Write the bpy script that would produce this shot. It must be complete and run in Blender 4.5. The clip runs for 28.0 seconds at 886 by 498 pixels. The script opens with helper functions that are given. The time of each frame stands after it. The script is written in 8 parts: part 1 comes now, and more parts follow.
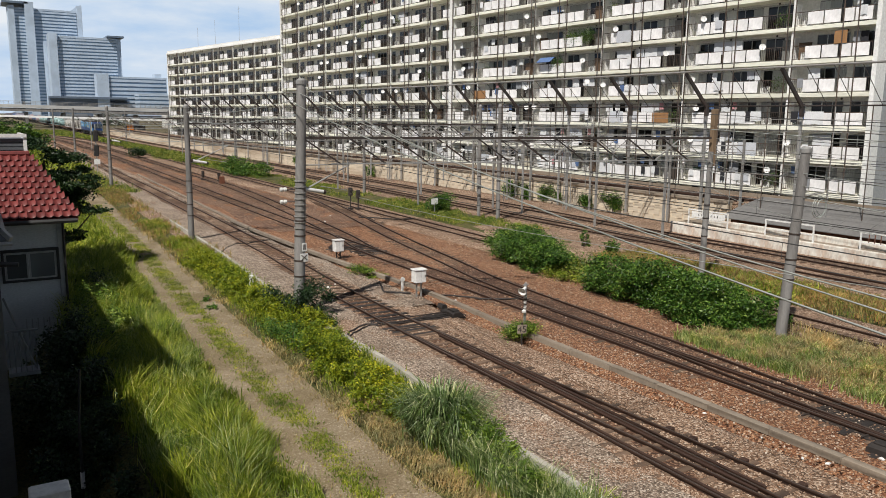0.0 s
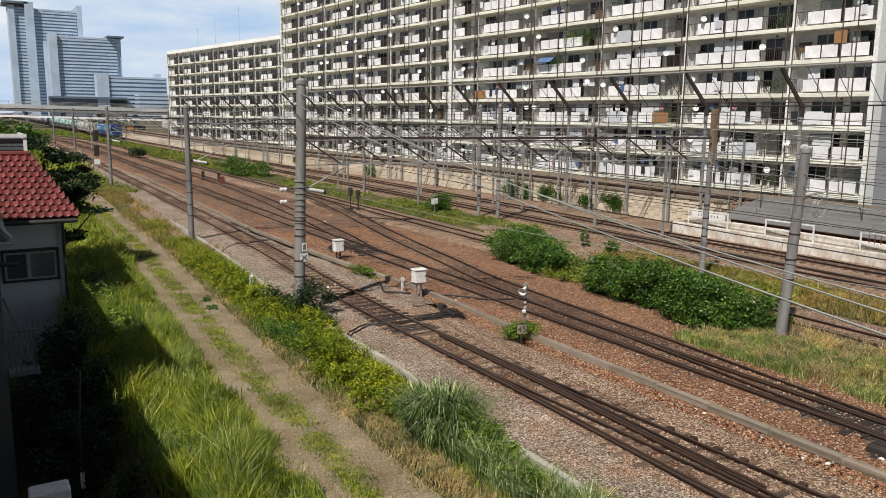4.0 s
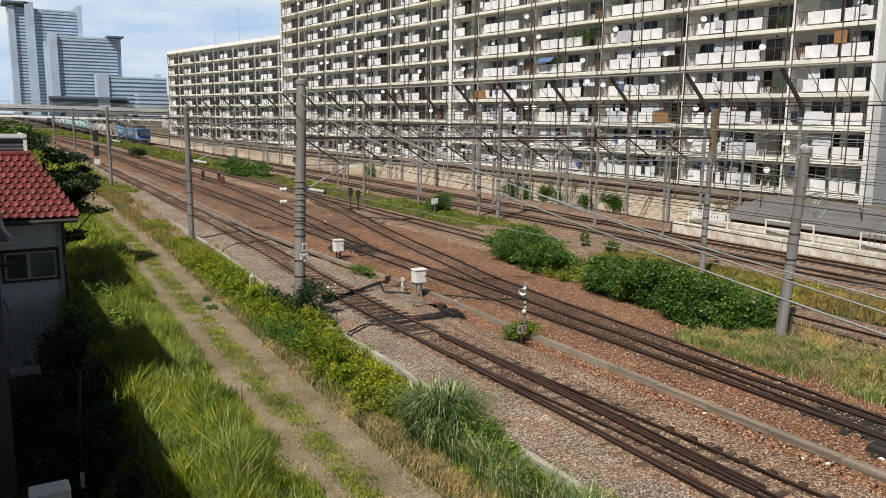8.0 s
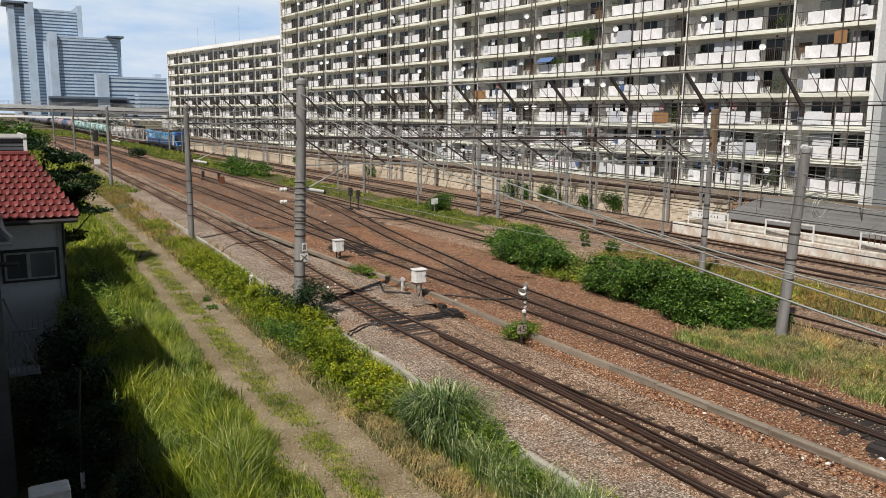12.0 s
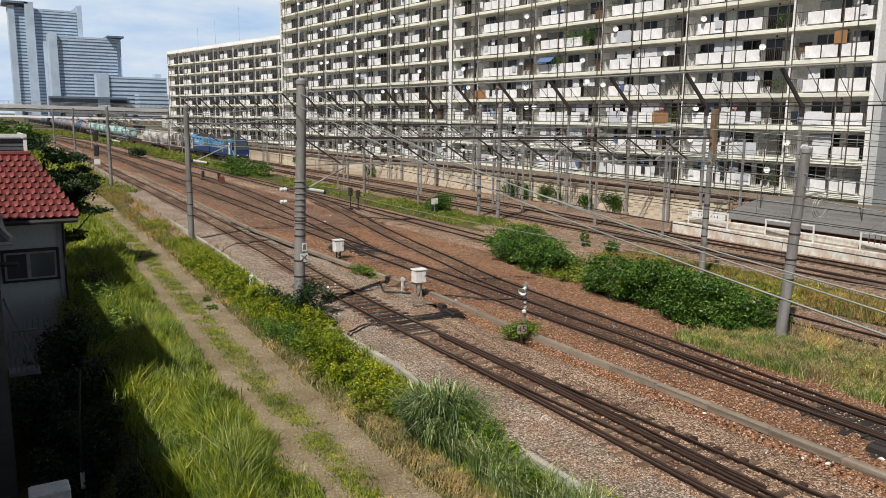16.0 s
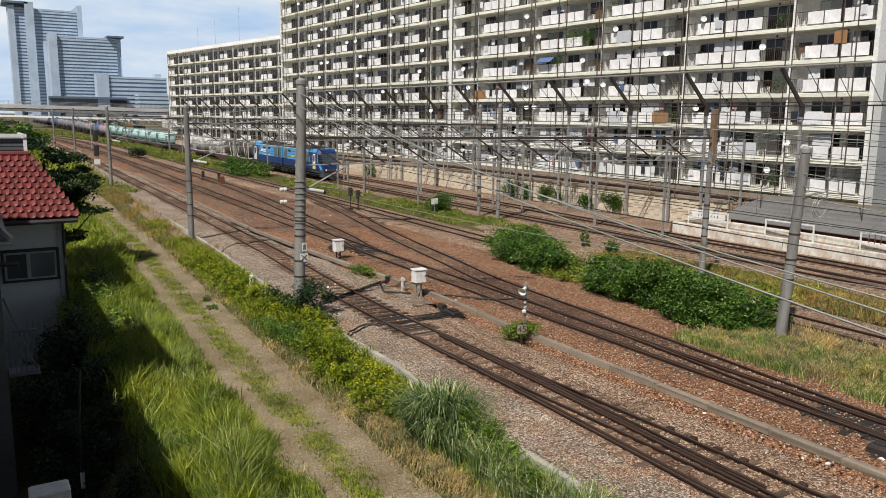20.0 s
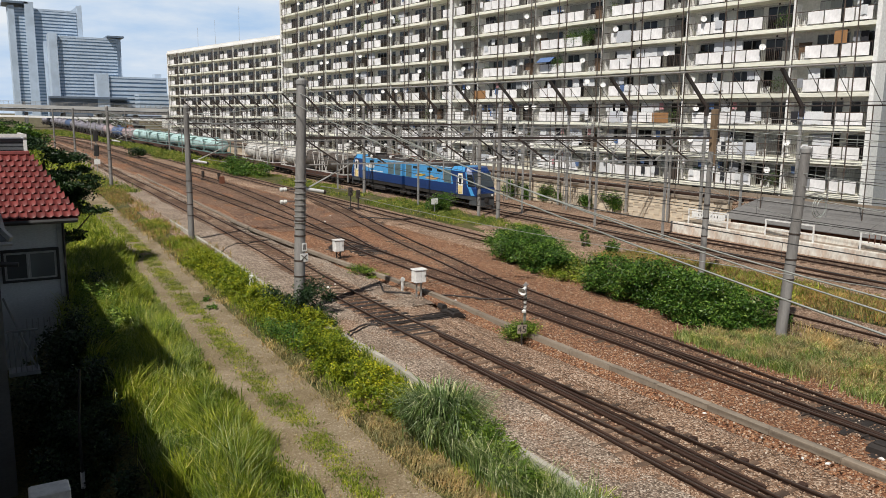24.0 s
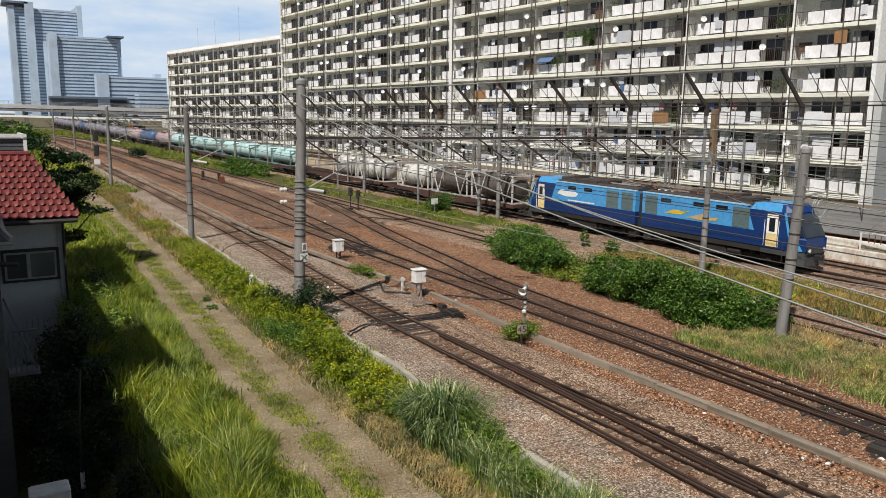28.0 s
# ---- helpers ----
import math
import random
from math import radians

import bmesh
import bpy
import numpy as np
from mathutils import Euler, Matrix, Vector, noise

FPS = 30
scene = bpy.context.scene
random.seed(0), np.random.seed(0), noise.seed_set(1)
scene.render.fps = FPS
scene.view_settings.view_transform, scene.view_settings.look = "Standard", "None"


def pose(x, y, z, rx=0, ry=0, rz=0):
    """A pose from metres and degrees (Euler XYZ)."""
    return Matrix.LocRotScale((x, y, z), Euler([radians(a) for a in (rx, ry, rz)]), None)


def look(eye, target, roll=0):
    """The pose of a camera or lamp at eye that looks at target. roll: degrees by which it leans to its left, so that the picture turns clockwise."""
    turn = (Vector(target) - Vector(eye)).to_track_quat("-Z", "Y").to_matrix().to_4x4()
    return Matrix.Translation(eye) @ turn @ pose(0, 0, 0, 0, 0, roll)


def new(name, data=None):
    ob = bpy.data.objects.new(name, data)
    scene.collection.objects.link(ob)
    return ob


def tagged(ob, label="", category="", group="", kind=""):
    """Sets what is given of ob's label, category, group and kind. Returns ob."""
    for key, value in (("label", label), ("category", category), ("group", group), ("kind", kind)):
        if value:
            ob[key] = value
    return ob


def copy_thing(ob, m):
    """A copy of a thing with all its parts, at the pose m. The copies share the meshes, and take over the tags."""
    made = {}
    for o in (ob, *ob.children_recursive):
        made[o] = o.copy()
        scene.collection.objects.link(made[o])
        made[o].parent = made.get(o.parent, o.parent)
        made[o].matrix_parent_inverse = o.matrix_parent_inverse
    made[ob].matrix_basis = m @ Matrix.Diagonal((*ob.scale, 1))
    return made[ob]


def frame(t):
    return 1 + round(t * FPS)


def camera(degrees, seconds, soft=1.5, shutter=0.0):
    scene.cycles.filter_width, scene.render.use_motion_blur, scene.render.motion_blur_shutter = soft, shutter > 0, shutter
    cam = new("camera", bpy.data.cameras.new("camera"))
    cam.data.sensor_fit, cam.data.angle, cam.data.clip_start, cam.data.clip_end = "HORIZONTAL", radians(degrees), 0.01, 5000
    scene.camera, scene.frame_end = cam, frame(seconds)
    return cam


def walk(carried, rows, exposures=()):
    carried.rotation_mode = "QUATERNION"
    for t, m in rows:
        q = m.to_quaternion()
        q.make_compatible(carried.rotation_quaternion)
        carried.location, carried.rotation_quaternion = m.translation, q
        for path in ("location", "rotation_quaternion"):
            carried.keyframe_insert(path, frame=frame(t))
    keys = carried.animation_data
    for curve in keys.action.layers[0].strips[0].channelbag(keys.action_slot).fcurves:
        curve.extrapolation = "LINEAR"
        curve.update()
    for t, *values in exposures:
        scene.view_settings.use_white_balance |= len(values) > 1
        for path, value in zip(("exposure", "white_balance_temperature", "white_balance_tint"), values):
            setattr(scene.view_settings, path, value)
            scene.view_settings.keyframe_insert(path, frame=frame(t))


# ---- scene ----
cam = camera(59.565, 28.0, soft=0.55)
EYE = (0.0, 0.0, 8.157)
_yaw, _tilt = radians(31.186), radians(9.715)
AIM = (EYE[0] + math.sin(_yaw) * math.cos(_tilt), EYE[1] + math.cos(_yaw) * math.cos(_tilt), EYE[2] - math.sin(_tilt))
walk(cam, [(0.0, look(EYE, AIM, 0.606)), (28.0, look(EYE, AIM, 0.606))])

# ---- world, sun, exposure ----
SUN_EL, SUN_AZ = radians(52), radians(236)
world = bpy.data.worlds.new("sky")
scene.world = world
world.use_nodes = True
wn, wl = world.node_tree.nodes, world.node_tree.links
bg = wn["Background"]
sky = wn.new("ShaderNodeTexSky")
sky.sky_type = "NISHITA"
sky.sun_disc = False
sky.sun_elevation, sky.sun_rotation = SUN_EL, SUN_AZ
sky.altitude, sky.air_density, sky.dust_density, sky.ozone_density = 20, 0.4, 0.5, 1.0
tc = wn.new("ShaderNodeTexCoord")
mp = wn.new("ShaderNodeMapping")
mp.inputs["Scale"].default_value = (1.6, 1.6, 6.0)
cl = wn.new("ShaderNodeTexNoise")
cl.inputs["Scale"].default_value, cl.inputs["Detail"].default_value, cl.inputs["Roughness"].default_value = 2.2, 7, 0.58
cr = wn.new("ShaderNodeValToRGB")
cr.color_ramp.elements[0].position, cr.color_ramp.elements[1].position = 0.40, 0.66
cm = wn.new("ShaderNodeMix")
cm.data_type = "RGBA"
cm.inputs[7].default_value = (3.2, 3.6, 4.2, 1)
wl.new(tc.outputs["Generated"], mp.inputs["Vector"])
wl.new(mp.outputs["Vector"], cl.inputs["Vector"])
wl.new(cl.outputs["Fac"], cr.inputs["Fac"])
wl.new(cr.outputs["Color"], cm.inputs[0])
wl.new(sky.outputs["Color"], cm.inputs[6])
# bright haze towards the horizon
sx = wn.new("ShaderNodeSeparateXYZ")
hr = wn.new("ShaderNodeValToRGB")
hr.color_ramp.elements[0].position, hr.color_ramp.elements[0].color = 0.14, (1, 1, 1, 1)
hr.color_ramp.elements[1].position, hr.color_ramp.elements[1].color = 0.19, (0, 0, 0, 1)
hm = wn.new("ShaderNodeMix")
hm.data_type = "RGBA"
hc = wn.new("ShaderNodeMix")
hc.data_type = "RGBA"
hc.inputs[6].default_value, hc.inputs[7].default_value = (8.3, 11.8, 16.6, 1), (16.1, 17.0, 17.9, 1)
wl.new(cr.outputs["Color"], hc.inputs[0])
wl.new(hc.outputs[2], hm.inputs[7])
wl.new(tc.outputs["Generated"], sx.inputs[0])
wl.new(sx.outputs["Z"], hr.inputs["Fac"])
wl.new(hr.outputs["Color"], hm.inputs[0])
wl.new(cm.outputs[2], hm.inputs[6])
wl.new(hm.outputs[2], bg.inputs["Color"])
bg.inputs["Strength"].default_value = 0.05
sun = new("sun", bpy.data.lights.new("sun", "SUN"))
sun.data.energy, sun.data.angle, sun.data.color = 5.0, radians(0.53), (1.0, 0.955, 0.89)
sd = Vector((math.sin(SUN_AZ) * math.cos(SUN_EL), math.cos(SUN_AZ) * math.cos(SUN_EL), math.sin(SUN_EL)))
sun.matrix_world = look((0, 0, 60), (0 - sd.x * 10, 0 - sd.y * 10, 60 - sd.z * 10))
scene.view_settings.exposure = 0.0

# ---- materials ----
def material(name, build):
    m = bpy.data.materials.new(name)
    m.use_nodes = True
    n, l = m.node_tree.nodes, m.node_tree.links
    build(m, n, l, n["Principled BSDF"])
    return m


def rgba(c):
    return (c[0], c[1], c[2], 1.0)


def ramp(n, stops):
    r = n.new("ShaderNodeValToRGB")
    e = r.color_ramp.elements
    while len(e) < len(stops):
        e.new(0.5)
    for k, (pos, c) in enumerate(stops):
        e[k].position, e[k].color = pos, rgba(c)
    return r


def tex_noise(n, l, scale, detail=4, rough=0.55, space="Object", stretch=None):
    t = n.new("ShaderNodeTexCoord")
    x = n.new("ShaderNodeTexNoise")
    x.inputs["Scale"].default_value, x.inputs["Detail"].default_value, x.inputs["Roughness"].default_value = scale, detail, rough
    if stretch:
        mpn = n.new("ShaderNodeMapping")
        mpn.inputs["Scale"].default_value = stretch
        l.new(t.outputs[space], mpn.inputs["Vector"])
        l.new(mpn.outputs["Vector"], x.inputs["Vector"])
    else:
        l.new(t.outputs[space], x.inputs["Vector"])
    return x.outputs["Fac"]


def mixc(n, l, fac, a, b, mode="MIX"):
    x = n.new("ShaderNodeMix")
    x.data_type, x.blend_type = "RGBA", mode
    for sock, v in ((x.inputs[0], fac), (x.inputs[6], a), (x.inputs[7], b)):
        if isinstance(v, (int, float)):
            sock.default_value = v
        elif isinstance(v, tuple):
            sock.default_value = rgba(v)
        else:
            l.new(v, sock)
    return x.outputs[2]


def bump(n, l, b, h, strength=0.3, dist=0.02):
    x = n.new("ShaderNodeBump")
    x.inputs["Strength"].default_value, x.inputs["Distance"].default_value = strength, dist
    l.new(h, x.inputs["Height"])
    l.new(x.outputs["Normal"], b.inputs["Normal"])


def worn(name, base, dark=None, rough=0.7, metal=0.0, grain=6.0, spots=0.8, amount=0.5, bumps=0.15, vary=0.12, stretch=None, spec=0.5):
    """Painted, cast or rusted surface: grain, stains at a larger scale, a little variation from thing to thing."""
    dark = dark or tuple(c * 0.55 for c in base)

    def build(m, n, l, b):
        f = tex_noise(n, l, grain, 6, 0.65, stretch=stretch)
        s = tex_noise(n, l, spots, 5, 0.6, stretch=stretch)
        r1 = ramp(n, [(0.42, (0, 0, 0)), (0.72, (1, 1, 1))])
        l.new(s, r1.inputs["Fac"])
        ma = n.new("ShaderNodeMath")
        ma.operation = "MULTIPLY"
        ma.inputs[1].default_value = amount
        l.new(r1.outputs["Color"], ma.inputs[0])
        c = mixc(n, l, ma.outputs[0], base, dark)
        r2 = ramp(n, [(0.3, (0.8, 0.8, 0.8)), (0.7, (1.1, 1.1, 1.1))])
        l.new(f, r2.inputs["Fac"])
        c = mixc(n, l, 1.0, c, r2.outputs["Color"], "MULTIPLY")
        if vary:
            oi = n.new("ShaderNodeObjectInfo")
            r3 = ramp(n, [(0.0, (1 - vary,) * 3), (1.0, (1 + vary * 0.6,) * 3)])
            l.new(oi.outputs["Random"], r3.inputs["Fac"])
            c = mixc(n, l, 1.0, c, r3.outputs["Color"], "MULTIPLY")
        l.new(c, b.inputs["Base Color"])
        b.inputs["Roughness"].default_value, b.inputs["Metallic"].default_value = rough, metal
        b.inputs["Specular IOR Level"].default_value = spec
        if bumps:
            bump(n, l, b, f, bumps, 0.01)
    return material(name, build)


def plain_glass(name, tint, rough=0.06):
    def build(m, n, l, b):
        s = tex_noise(n, l, 0.35, 2, 0.5)
        r1 = ramp(n, [(0.3, tuple(c * 0.6 for c in tint)), (0.75, tuple(min(1, c * 1.6) for c in tint))])
        l.new(s, r1.inputs["Fac"])
        oi = n.new("ShaderNodeObjectInfo")
        r3 = ramp(n, [(0.0, (0.5,) * 3), (0.6, (1.0,) * 3), (1.0, (2.2,) * 3)])
        l.new(oi.outputs["Random"], r3.inputs["Fac"])
        l.new(mixc(n, l, 1.0, r1.outputs["Color"], r3.outputs["Color"], "MULTIPLY"), b.inputs["Base Color"])
        b.inputs["Roughness"].default_value, b.inputs["Specular IOR Level"].default_value = rough, 0.3
    return material(name, build)


def leafy(name, stops, rough=0.55, trans=0.25):
    """Leaves and blades: colour by island, lit through."""
    def build(m, n, l, b):
        g = n.new("ShaderNodeNewGeometry")
        r1 = ramp(n, stops)
        l.new(g.outputs["Random Per Island"], r1.inputs["Fac"])
        s = tex_noise(n, l, 0.55, 4, 0.6)
        r2 = ramp(n, [(0.3, (0.55, 0.66, 0.6)), (0.52, (1.0, 1.0, 1.0)), (0.7, (1.4, 1.25, 1.05))])
        l.new(s, r2.inputs["Fac"])
        c = mixc(n, l, 1.0, r1.outputs["Color"], r2.outputs["Color"], "MULTIPLY")
        s = tex_noise(n, l, 2.4, 3, 0.6)
        r2 = ramp(n, [(0.36, (0.55, 0.64, 0.62)), (0.64, (1.2, 1.13, 1.05))])
        l.new(s, r2.inputs["Fac"])
        c = mixc(n, l, 1.0, c, r2.outputs["Color"], "MULTIPLY")
        l.new(c, b.inputs["Base Color"])
        b.inputs["Roughness"].default_value = rough
        b.inputs["Specular IOR Level"].default_value = 0.3
        tr = n.new("ShaderNodeBsdfTranslucent")
        l.new(c, tr.inputs["Color"])
        mx = n.new("ShaderNodeMixShader")
        mx.inputs[0].default_value = trans
        l.new(b.outputs[0], mx.inputs[1])
        l.new(tr.outputs[0], mx.inputs[2])
        l.new(mx.outputs[0], n["Material Output"].inputs["Surface"])
    return material(name, build)


def stony(name, stops, cell=16.0, patch=0.25, patch_stops=None, strength=0.9, gap=0.33):
    """Crushed stone: cells with a colour each, gaps between them, larger patches of rust and dust."""
    def build(m, n, l, b):
        t = n.new("ShaderNodeTexCoord")
        v = n.new("ShaderNodeTexVoronoi")
        v.inputs["Scale"].default_value = cell
        wob = n.new("ShaderNodeTexNoise")
        wob.inputs["Scale"].default_value, wob.inputs["Detail"].default_value = cell * 1.1, 3
        l.new(t.outputs["Object"], wob.inputs["Vector"])
        vm = n.new("ShaderNodeVectorMath")
        vm.operation = "MULTIPLY_ADD"
        vm.inputs[1].default_value = (0.45 / cell,) * 3
        l.new(wob.outputs["Color"], vm.inputs[0])
        l.new(t.outputs["Object"], vm.inputs[2])
        l.new(vm.outputs[0], v.inputs["Vector"])
        sep = n.new("ShaderNodeSeparateColor")
        l.new(v.outputs["Color"], sep.inputs["Color"])
        r1 = ramp(n, stops)
        l.new(sep.outputs[0], r1.inputs["Fac"])
        s = tex_noise(n, l, patch, 6, 0.6)
        r2 = ramp(n, patch_stops or [(0.35, (0.75, 0.7, 0.66)), (0.65, (1.15, 1.12, 1.1))])
        l.new(s, r2.inputs["Fac"])
        c = mixc(n, l, 1.0, r1.outputs["Color"], r2.outputs["Color"], "MULTIPLY")
        r3 = ramp(n, [(0.0, (0.93, 0.93, 0.93)), (0.55, (0.8, 0.8, 0.8)), (0.9, (gap, gap * 0.95, gap * 0.88))])
        l.new(v.outputs["Distance"], r3.inputs["Fac"])
        c = mixc(n, l, 1.0, c, r3.outputs["Color"], "MULTIPLY")
        l.new(c, b.inputs["Base Color"])
        b.inputs["Roughness"].default_value = 0.9
        inv = n.new("ShaderNodeMath")
        inv.operation = "SUBTRACT"
        inv.inputs[0].default_value = 1.0
        l.new(v.outputs["Distance"], inv.inputs[1])
        bump(n, l, b, inv.outputs[0], strength, 0.05)
    return material(name, build)


M_GROUND = stony("dry_soil", [(0.0, (0.10, 0.09, 0.05)), (0.6, (0.17, 0.15, 0.08)), (1.0, (0.22, 0.19, 0.11))], 9, 0.3)
M_TURF = stony("turf_soil", [(0.0, (0.06, 0.06, 0.02)), (0.6, (0.12, 0.12, 0.035)), (1.0, (0.22, 0.18, 0.07))], 24, 0.6, [(0.35, (0.6, 0.75, 0.5)), (0.65, (1.2, 1.05, 0.9))], strength=0.6)
M_PATH = stony("gravel_path", [(0.0, (0.22, 0.17, 0.11)), (0.5, (0.31, 0.25, 0.17)), (0.93, (0.36, 0.30, 0.215)), (1.0, (0.54, 0.49, 0.41))], 28, 0.55, [(0.30, (0.58, 0.53, 0.38)), (0.44, (0.82, 0.77, 0.65)), (0.56, (1.0, 0.98, 0.92)), (0.72, (1.28, 1.22, 1.18))], strength=0.25, gap=0.66)
M_BALLAST_GREY = stony("grey_ballast", [(0.0, (0.11, 0.065, 0.04)), (0.35, (0.30, 0.185, 0.115)), (0.75, (0.50, 0.35, 0.245)), (1.0, (0.74, 0.61, 0.49))], 20, 0.3)
M_BALLAST_PALE = stony("pale_ballast", [(0.0, (0.11, 0.08, 0.058)), (0.35, (0.31, 0.235, 0.175)), (0.75, (0.50, 0.40, 0.315)), (1.0, (0.78, 0.69, 0.58))], 20, 0.35)
M_BALLAST_RED = stony("rusty_ballast", [(0.0, (0.11, 0.045, 0.022)), (0.4, (0.27, 0.122, 0.06)), (0.8, (0.43, 0.23, 0.122)), (1.0, (0.64, 0.47, 0.32))], 19, 0.22,
                      [(0.3, (0.7, 0.6, 0.55)), (0.5, (1, 0.92, 0.86)), (0.7, (1.15, 1.12, 1.1))])
M_BALLAST_DARK = stony("dark_brown_ballast", [(0.0, (0.08, 0.042, 0.026)), (0.4, (0.20, 0.108, 0.066)), (0.8, (0.30, 0.18, 0.118)), (1.0, (0.50, 0.40, 0.31))], 14, 0.12,
                       [(0.3, (0.62, 0.52, 0.46)), (0.5, (0.95, 0.88, 0.83)), (0.7, (1.2, 1.16, 1.13))])
M_BALLAST_TAN = stony("tan_ballast", [(0.0, (0.15, 0.09, 0.055)), (0.45, (0.32, 0.205, 0.135)), (0.85, (0.46, 0.325, 0.23)), (1.0, (0.66, 0.55, 0.44))], 15, 0.22)
M_BED = stony("rust_stained_bed", [(0.0, (0.065, 0.034, 0.02)), (0.5, (0.165, 0.083, 0.047)), (0.9, (0.29, 0.165, 0.10)), (1.0, (0.46, 0.34, 0.24))], 15, 0.6,
              [(0.3, (0.55, 0.5, 0.48)), (0.5, (0.95, 0.9, 0.86)), (0.7, (1.2, 1.15, 1.1))])
M_DARKBED = stony("dark_rust_bed", [(0.0, (0.045, 0.024, 0.015)), (0.5, (0.12, 0.058, 0.033)), (0.9, (0.22, 0.12, 0.072)), (1.0, (0.40, 0.29, 0.21))], 17, 0.5,
                 [(0.3, (0.6, 0.52, 0.48)), (0.5, (0.95, 0.9, 0.86)), (0.7, (1.4, 1.35, 1.3))])
M_BEDTAN = stony("brown_bed", [(0.0, (0.08, 0.046, 0.03)), (0.5, (0.20, 0.125, 0.08)), (0.9, (0.34, 0.235, 0.165)), (1.0, (0.52, 0.42, 0.33))], 15, 0.5)
M_RAIL = worn("rail_rust", (0.065, 0.033, 0.022), (0.03, 0.018, 0.013), 0.75, 0.2, 9, 0.7, 0.6, 0.2)
M_RAILHEAD = worn("rail_head_steel", (0.16, 0.12, 0.10), (0.09, 0.06, 0.045), 0.45, 0.7, 12, 0.6, 0.6, 0.05)
M_SLEEPER = worn("sleeper_timber", (0.155, 0.10, 0.066), (0.055, 0.034, 0.023), 0.9, 0, 14, 0.9, 0.9, 0.4, 0.45, (1, 6, 6))
M_OILY = worn("oily_timber", (0.035, 0.028, 0.025), (0.016, 0.014, 0.013), 0.7, 0, 14, 1.5, 0.6, 0.4, 0.35)
M_CONC = worn("cast_concrete", (0.29, 0.24, 0.185), (0.16, 0.12, 0.085), 0.9, 0, 9, 0.5, 0.75, 0.3, 0.15)
M_KERB = worn("pale_kerb_concrete", (0.47, 0.44, 0.38), (0.26, 0.23, 0.18), 0.9, 0, 9, 0.6, 0.7, 0.3, 0.15)
M_POLE = worn("spun_concrete", (0.235, 0.225, 0.215), (0.085, 0.078, 0.07), 0.85, 0, 12, 0.9, 0.9, 0.2, 0.2, (3, 3, 0.5))
M_STEEL = worn("galvanised_steel", (0.38, 0.375, 0.36), (0.17, 0.145, 0.12), 0.5, 0.3, 10, 0.8, 0.6, 0.1)
M_DARKSTEEL = worn("dark_painted_steel", (0.042, 0.036, 0.033), (0.09, 0.045, 0.028), 0.6, 0.1, 10, 0.8, 0.5, 0.1)
M_BROWNSTEEL = worn("brown_painted_steel", (0.095, 0.075, 0.062), (0.13, 0.07, 0.042), 0.65, 0.1, 10, 0.8, 0.5, 0.1)
M_RUSTSTEEL = worn("rusty_steel", (0.20, 0.075, 0.04), (0.10, 0.04, 0.025), 0.85, 0.1, 8, 0.6, 0.7, 0.2)
M_WIRE = worn("wire_copper", (0.40, 0.42, 0.39), (0.25, 0.27, 0.25), 0.45, 0.3, 3, 0.4, 0.4, 0)
M_WIREDARK = worn("dark_wire", (0.055, 0.055, 0.055), None, 0.6, 0.1, 3, 0.4, 0.4, 0)
M_WHITE = worn("white_paint", (0.80, 0.80, 0.78), (0.52, 0.48, 0.42), 0.45, 0, 8, 0.9, 0.35, 0.03, 0.06)
M_STAINED = worn("rust_stained_white", (0.72, 0.69, 0.62), (0.36, 0.19, 0.10), 0.7, 0, 6, 1.6, 0.85, 0.1, 0.1, (1, 1.2, 0.5))
M_PORCELAIN = worn("white_porcelain", (0.78, 0.77, 0.74), (0.5, 0.47, 0.42), 0.2, 0, 8, 2.0, 0.3, 0.0)
M_APT = worn("apartment_render", (0.74, 0.725, 0.685), (0.52, 0.50, 0.46), 0.9, 0, 5, 0.16, 0.5, 0.08, 0)
M_APTSIDE = worn("apartment_side_render", (0.84, 0.84, 0.81), (0.66, 0.65, 0.62), 0.9, 0, 5, 0.12, 0.5, 0.05, 0)
# Gable side toned darker: its shadowed look is in the colour.
M_SHADEGABLE = worn("shade_toned_gable", (0.36, 0.375, 0.38), (0.26, 0.27, 0.27), 0.9, 0, 5, 0.12, 0.5, 0.05, 0)
M_SLAB = worn("balcony_slab_paint", (0.87, 0.865, 0.745), (0.66, 0.64, 0.54), 0.8, 0, 4, 0.35, 0.5, 0.05, 0.05, (1, 0.2, 1))
M_PANEL = worn("balcony_panel", (0.90, 0.885, 0.88), (0.78, 0.75, 0.74), 0.55, 0, 2, 0.25, 0.25, 0.0, 0.09)
M_GLASS = plain_glass("window_glass", (0.018, 0.018, 0.018), 0.12)
# Lighter than the other panes: a grey reflection is put into the tint.
M_HOUSEGLASS = plain_glass("reflection_toned_glass", (0.075, 0.08, 0.08), 0.15)
M_CURTAIN = worn("net_curtain", (0.45, 0.46, 0.45), (0.28, 0.29, 0.28), 0.9, 0, 12, 2.5, 0.6, 0.1, 0.3, (6, 6, 0.2))
M_FRAMEALU = worn("aluminium_frame", (0.42, 0.42, 0.41), (0.28, 0.28, 0.27), 0.5, 0.3, 6, 0.8, 0.4, 0)
M_WALLCREAM = worn("retaining_wall_concrete", (0.66, 0.57, 0.44), (0.30, 0.21, 0.135), 0.92, 0, 5, 0.35, 1.0, 0.25, 0.04, (1, 0.25, 2.6))
M_OILBED = stony("oil_stained_bed", [(0.0, (0.018, 0.014, 0.012)), (0.5, (0.045, 0.034, 0.028)), (0.9, (0.09, 0.068, 0.052)), (1.0, (0.2, 0.16, 0.12))], 15, 0.8)

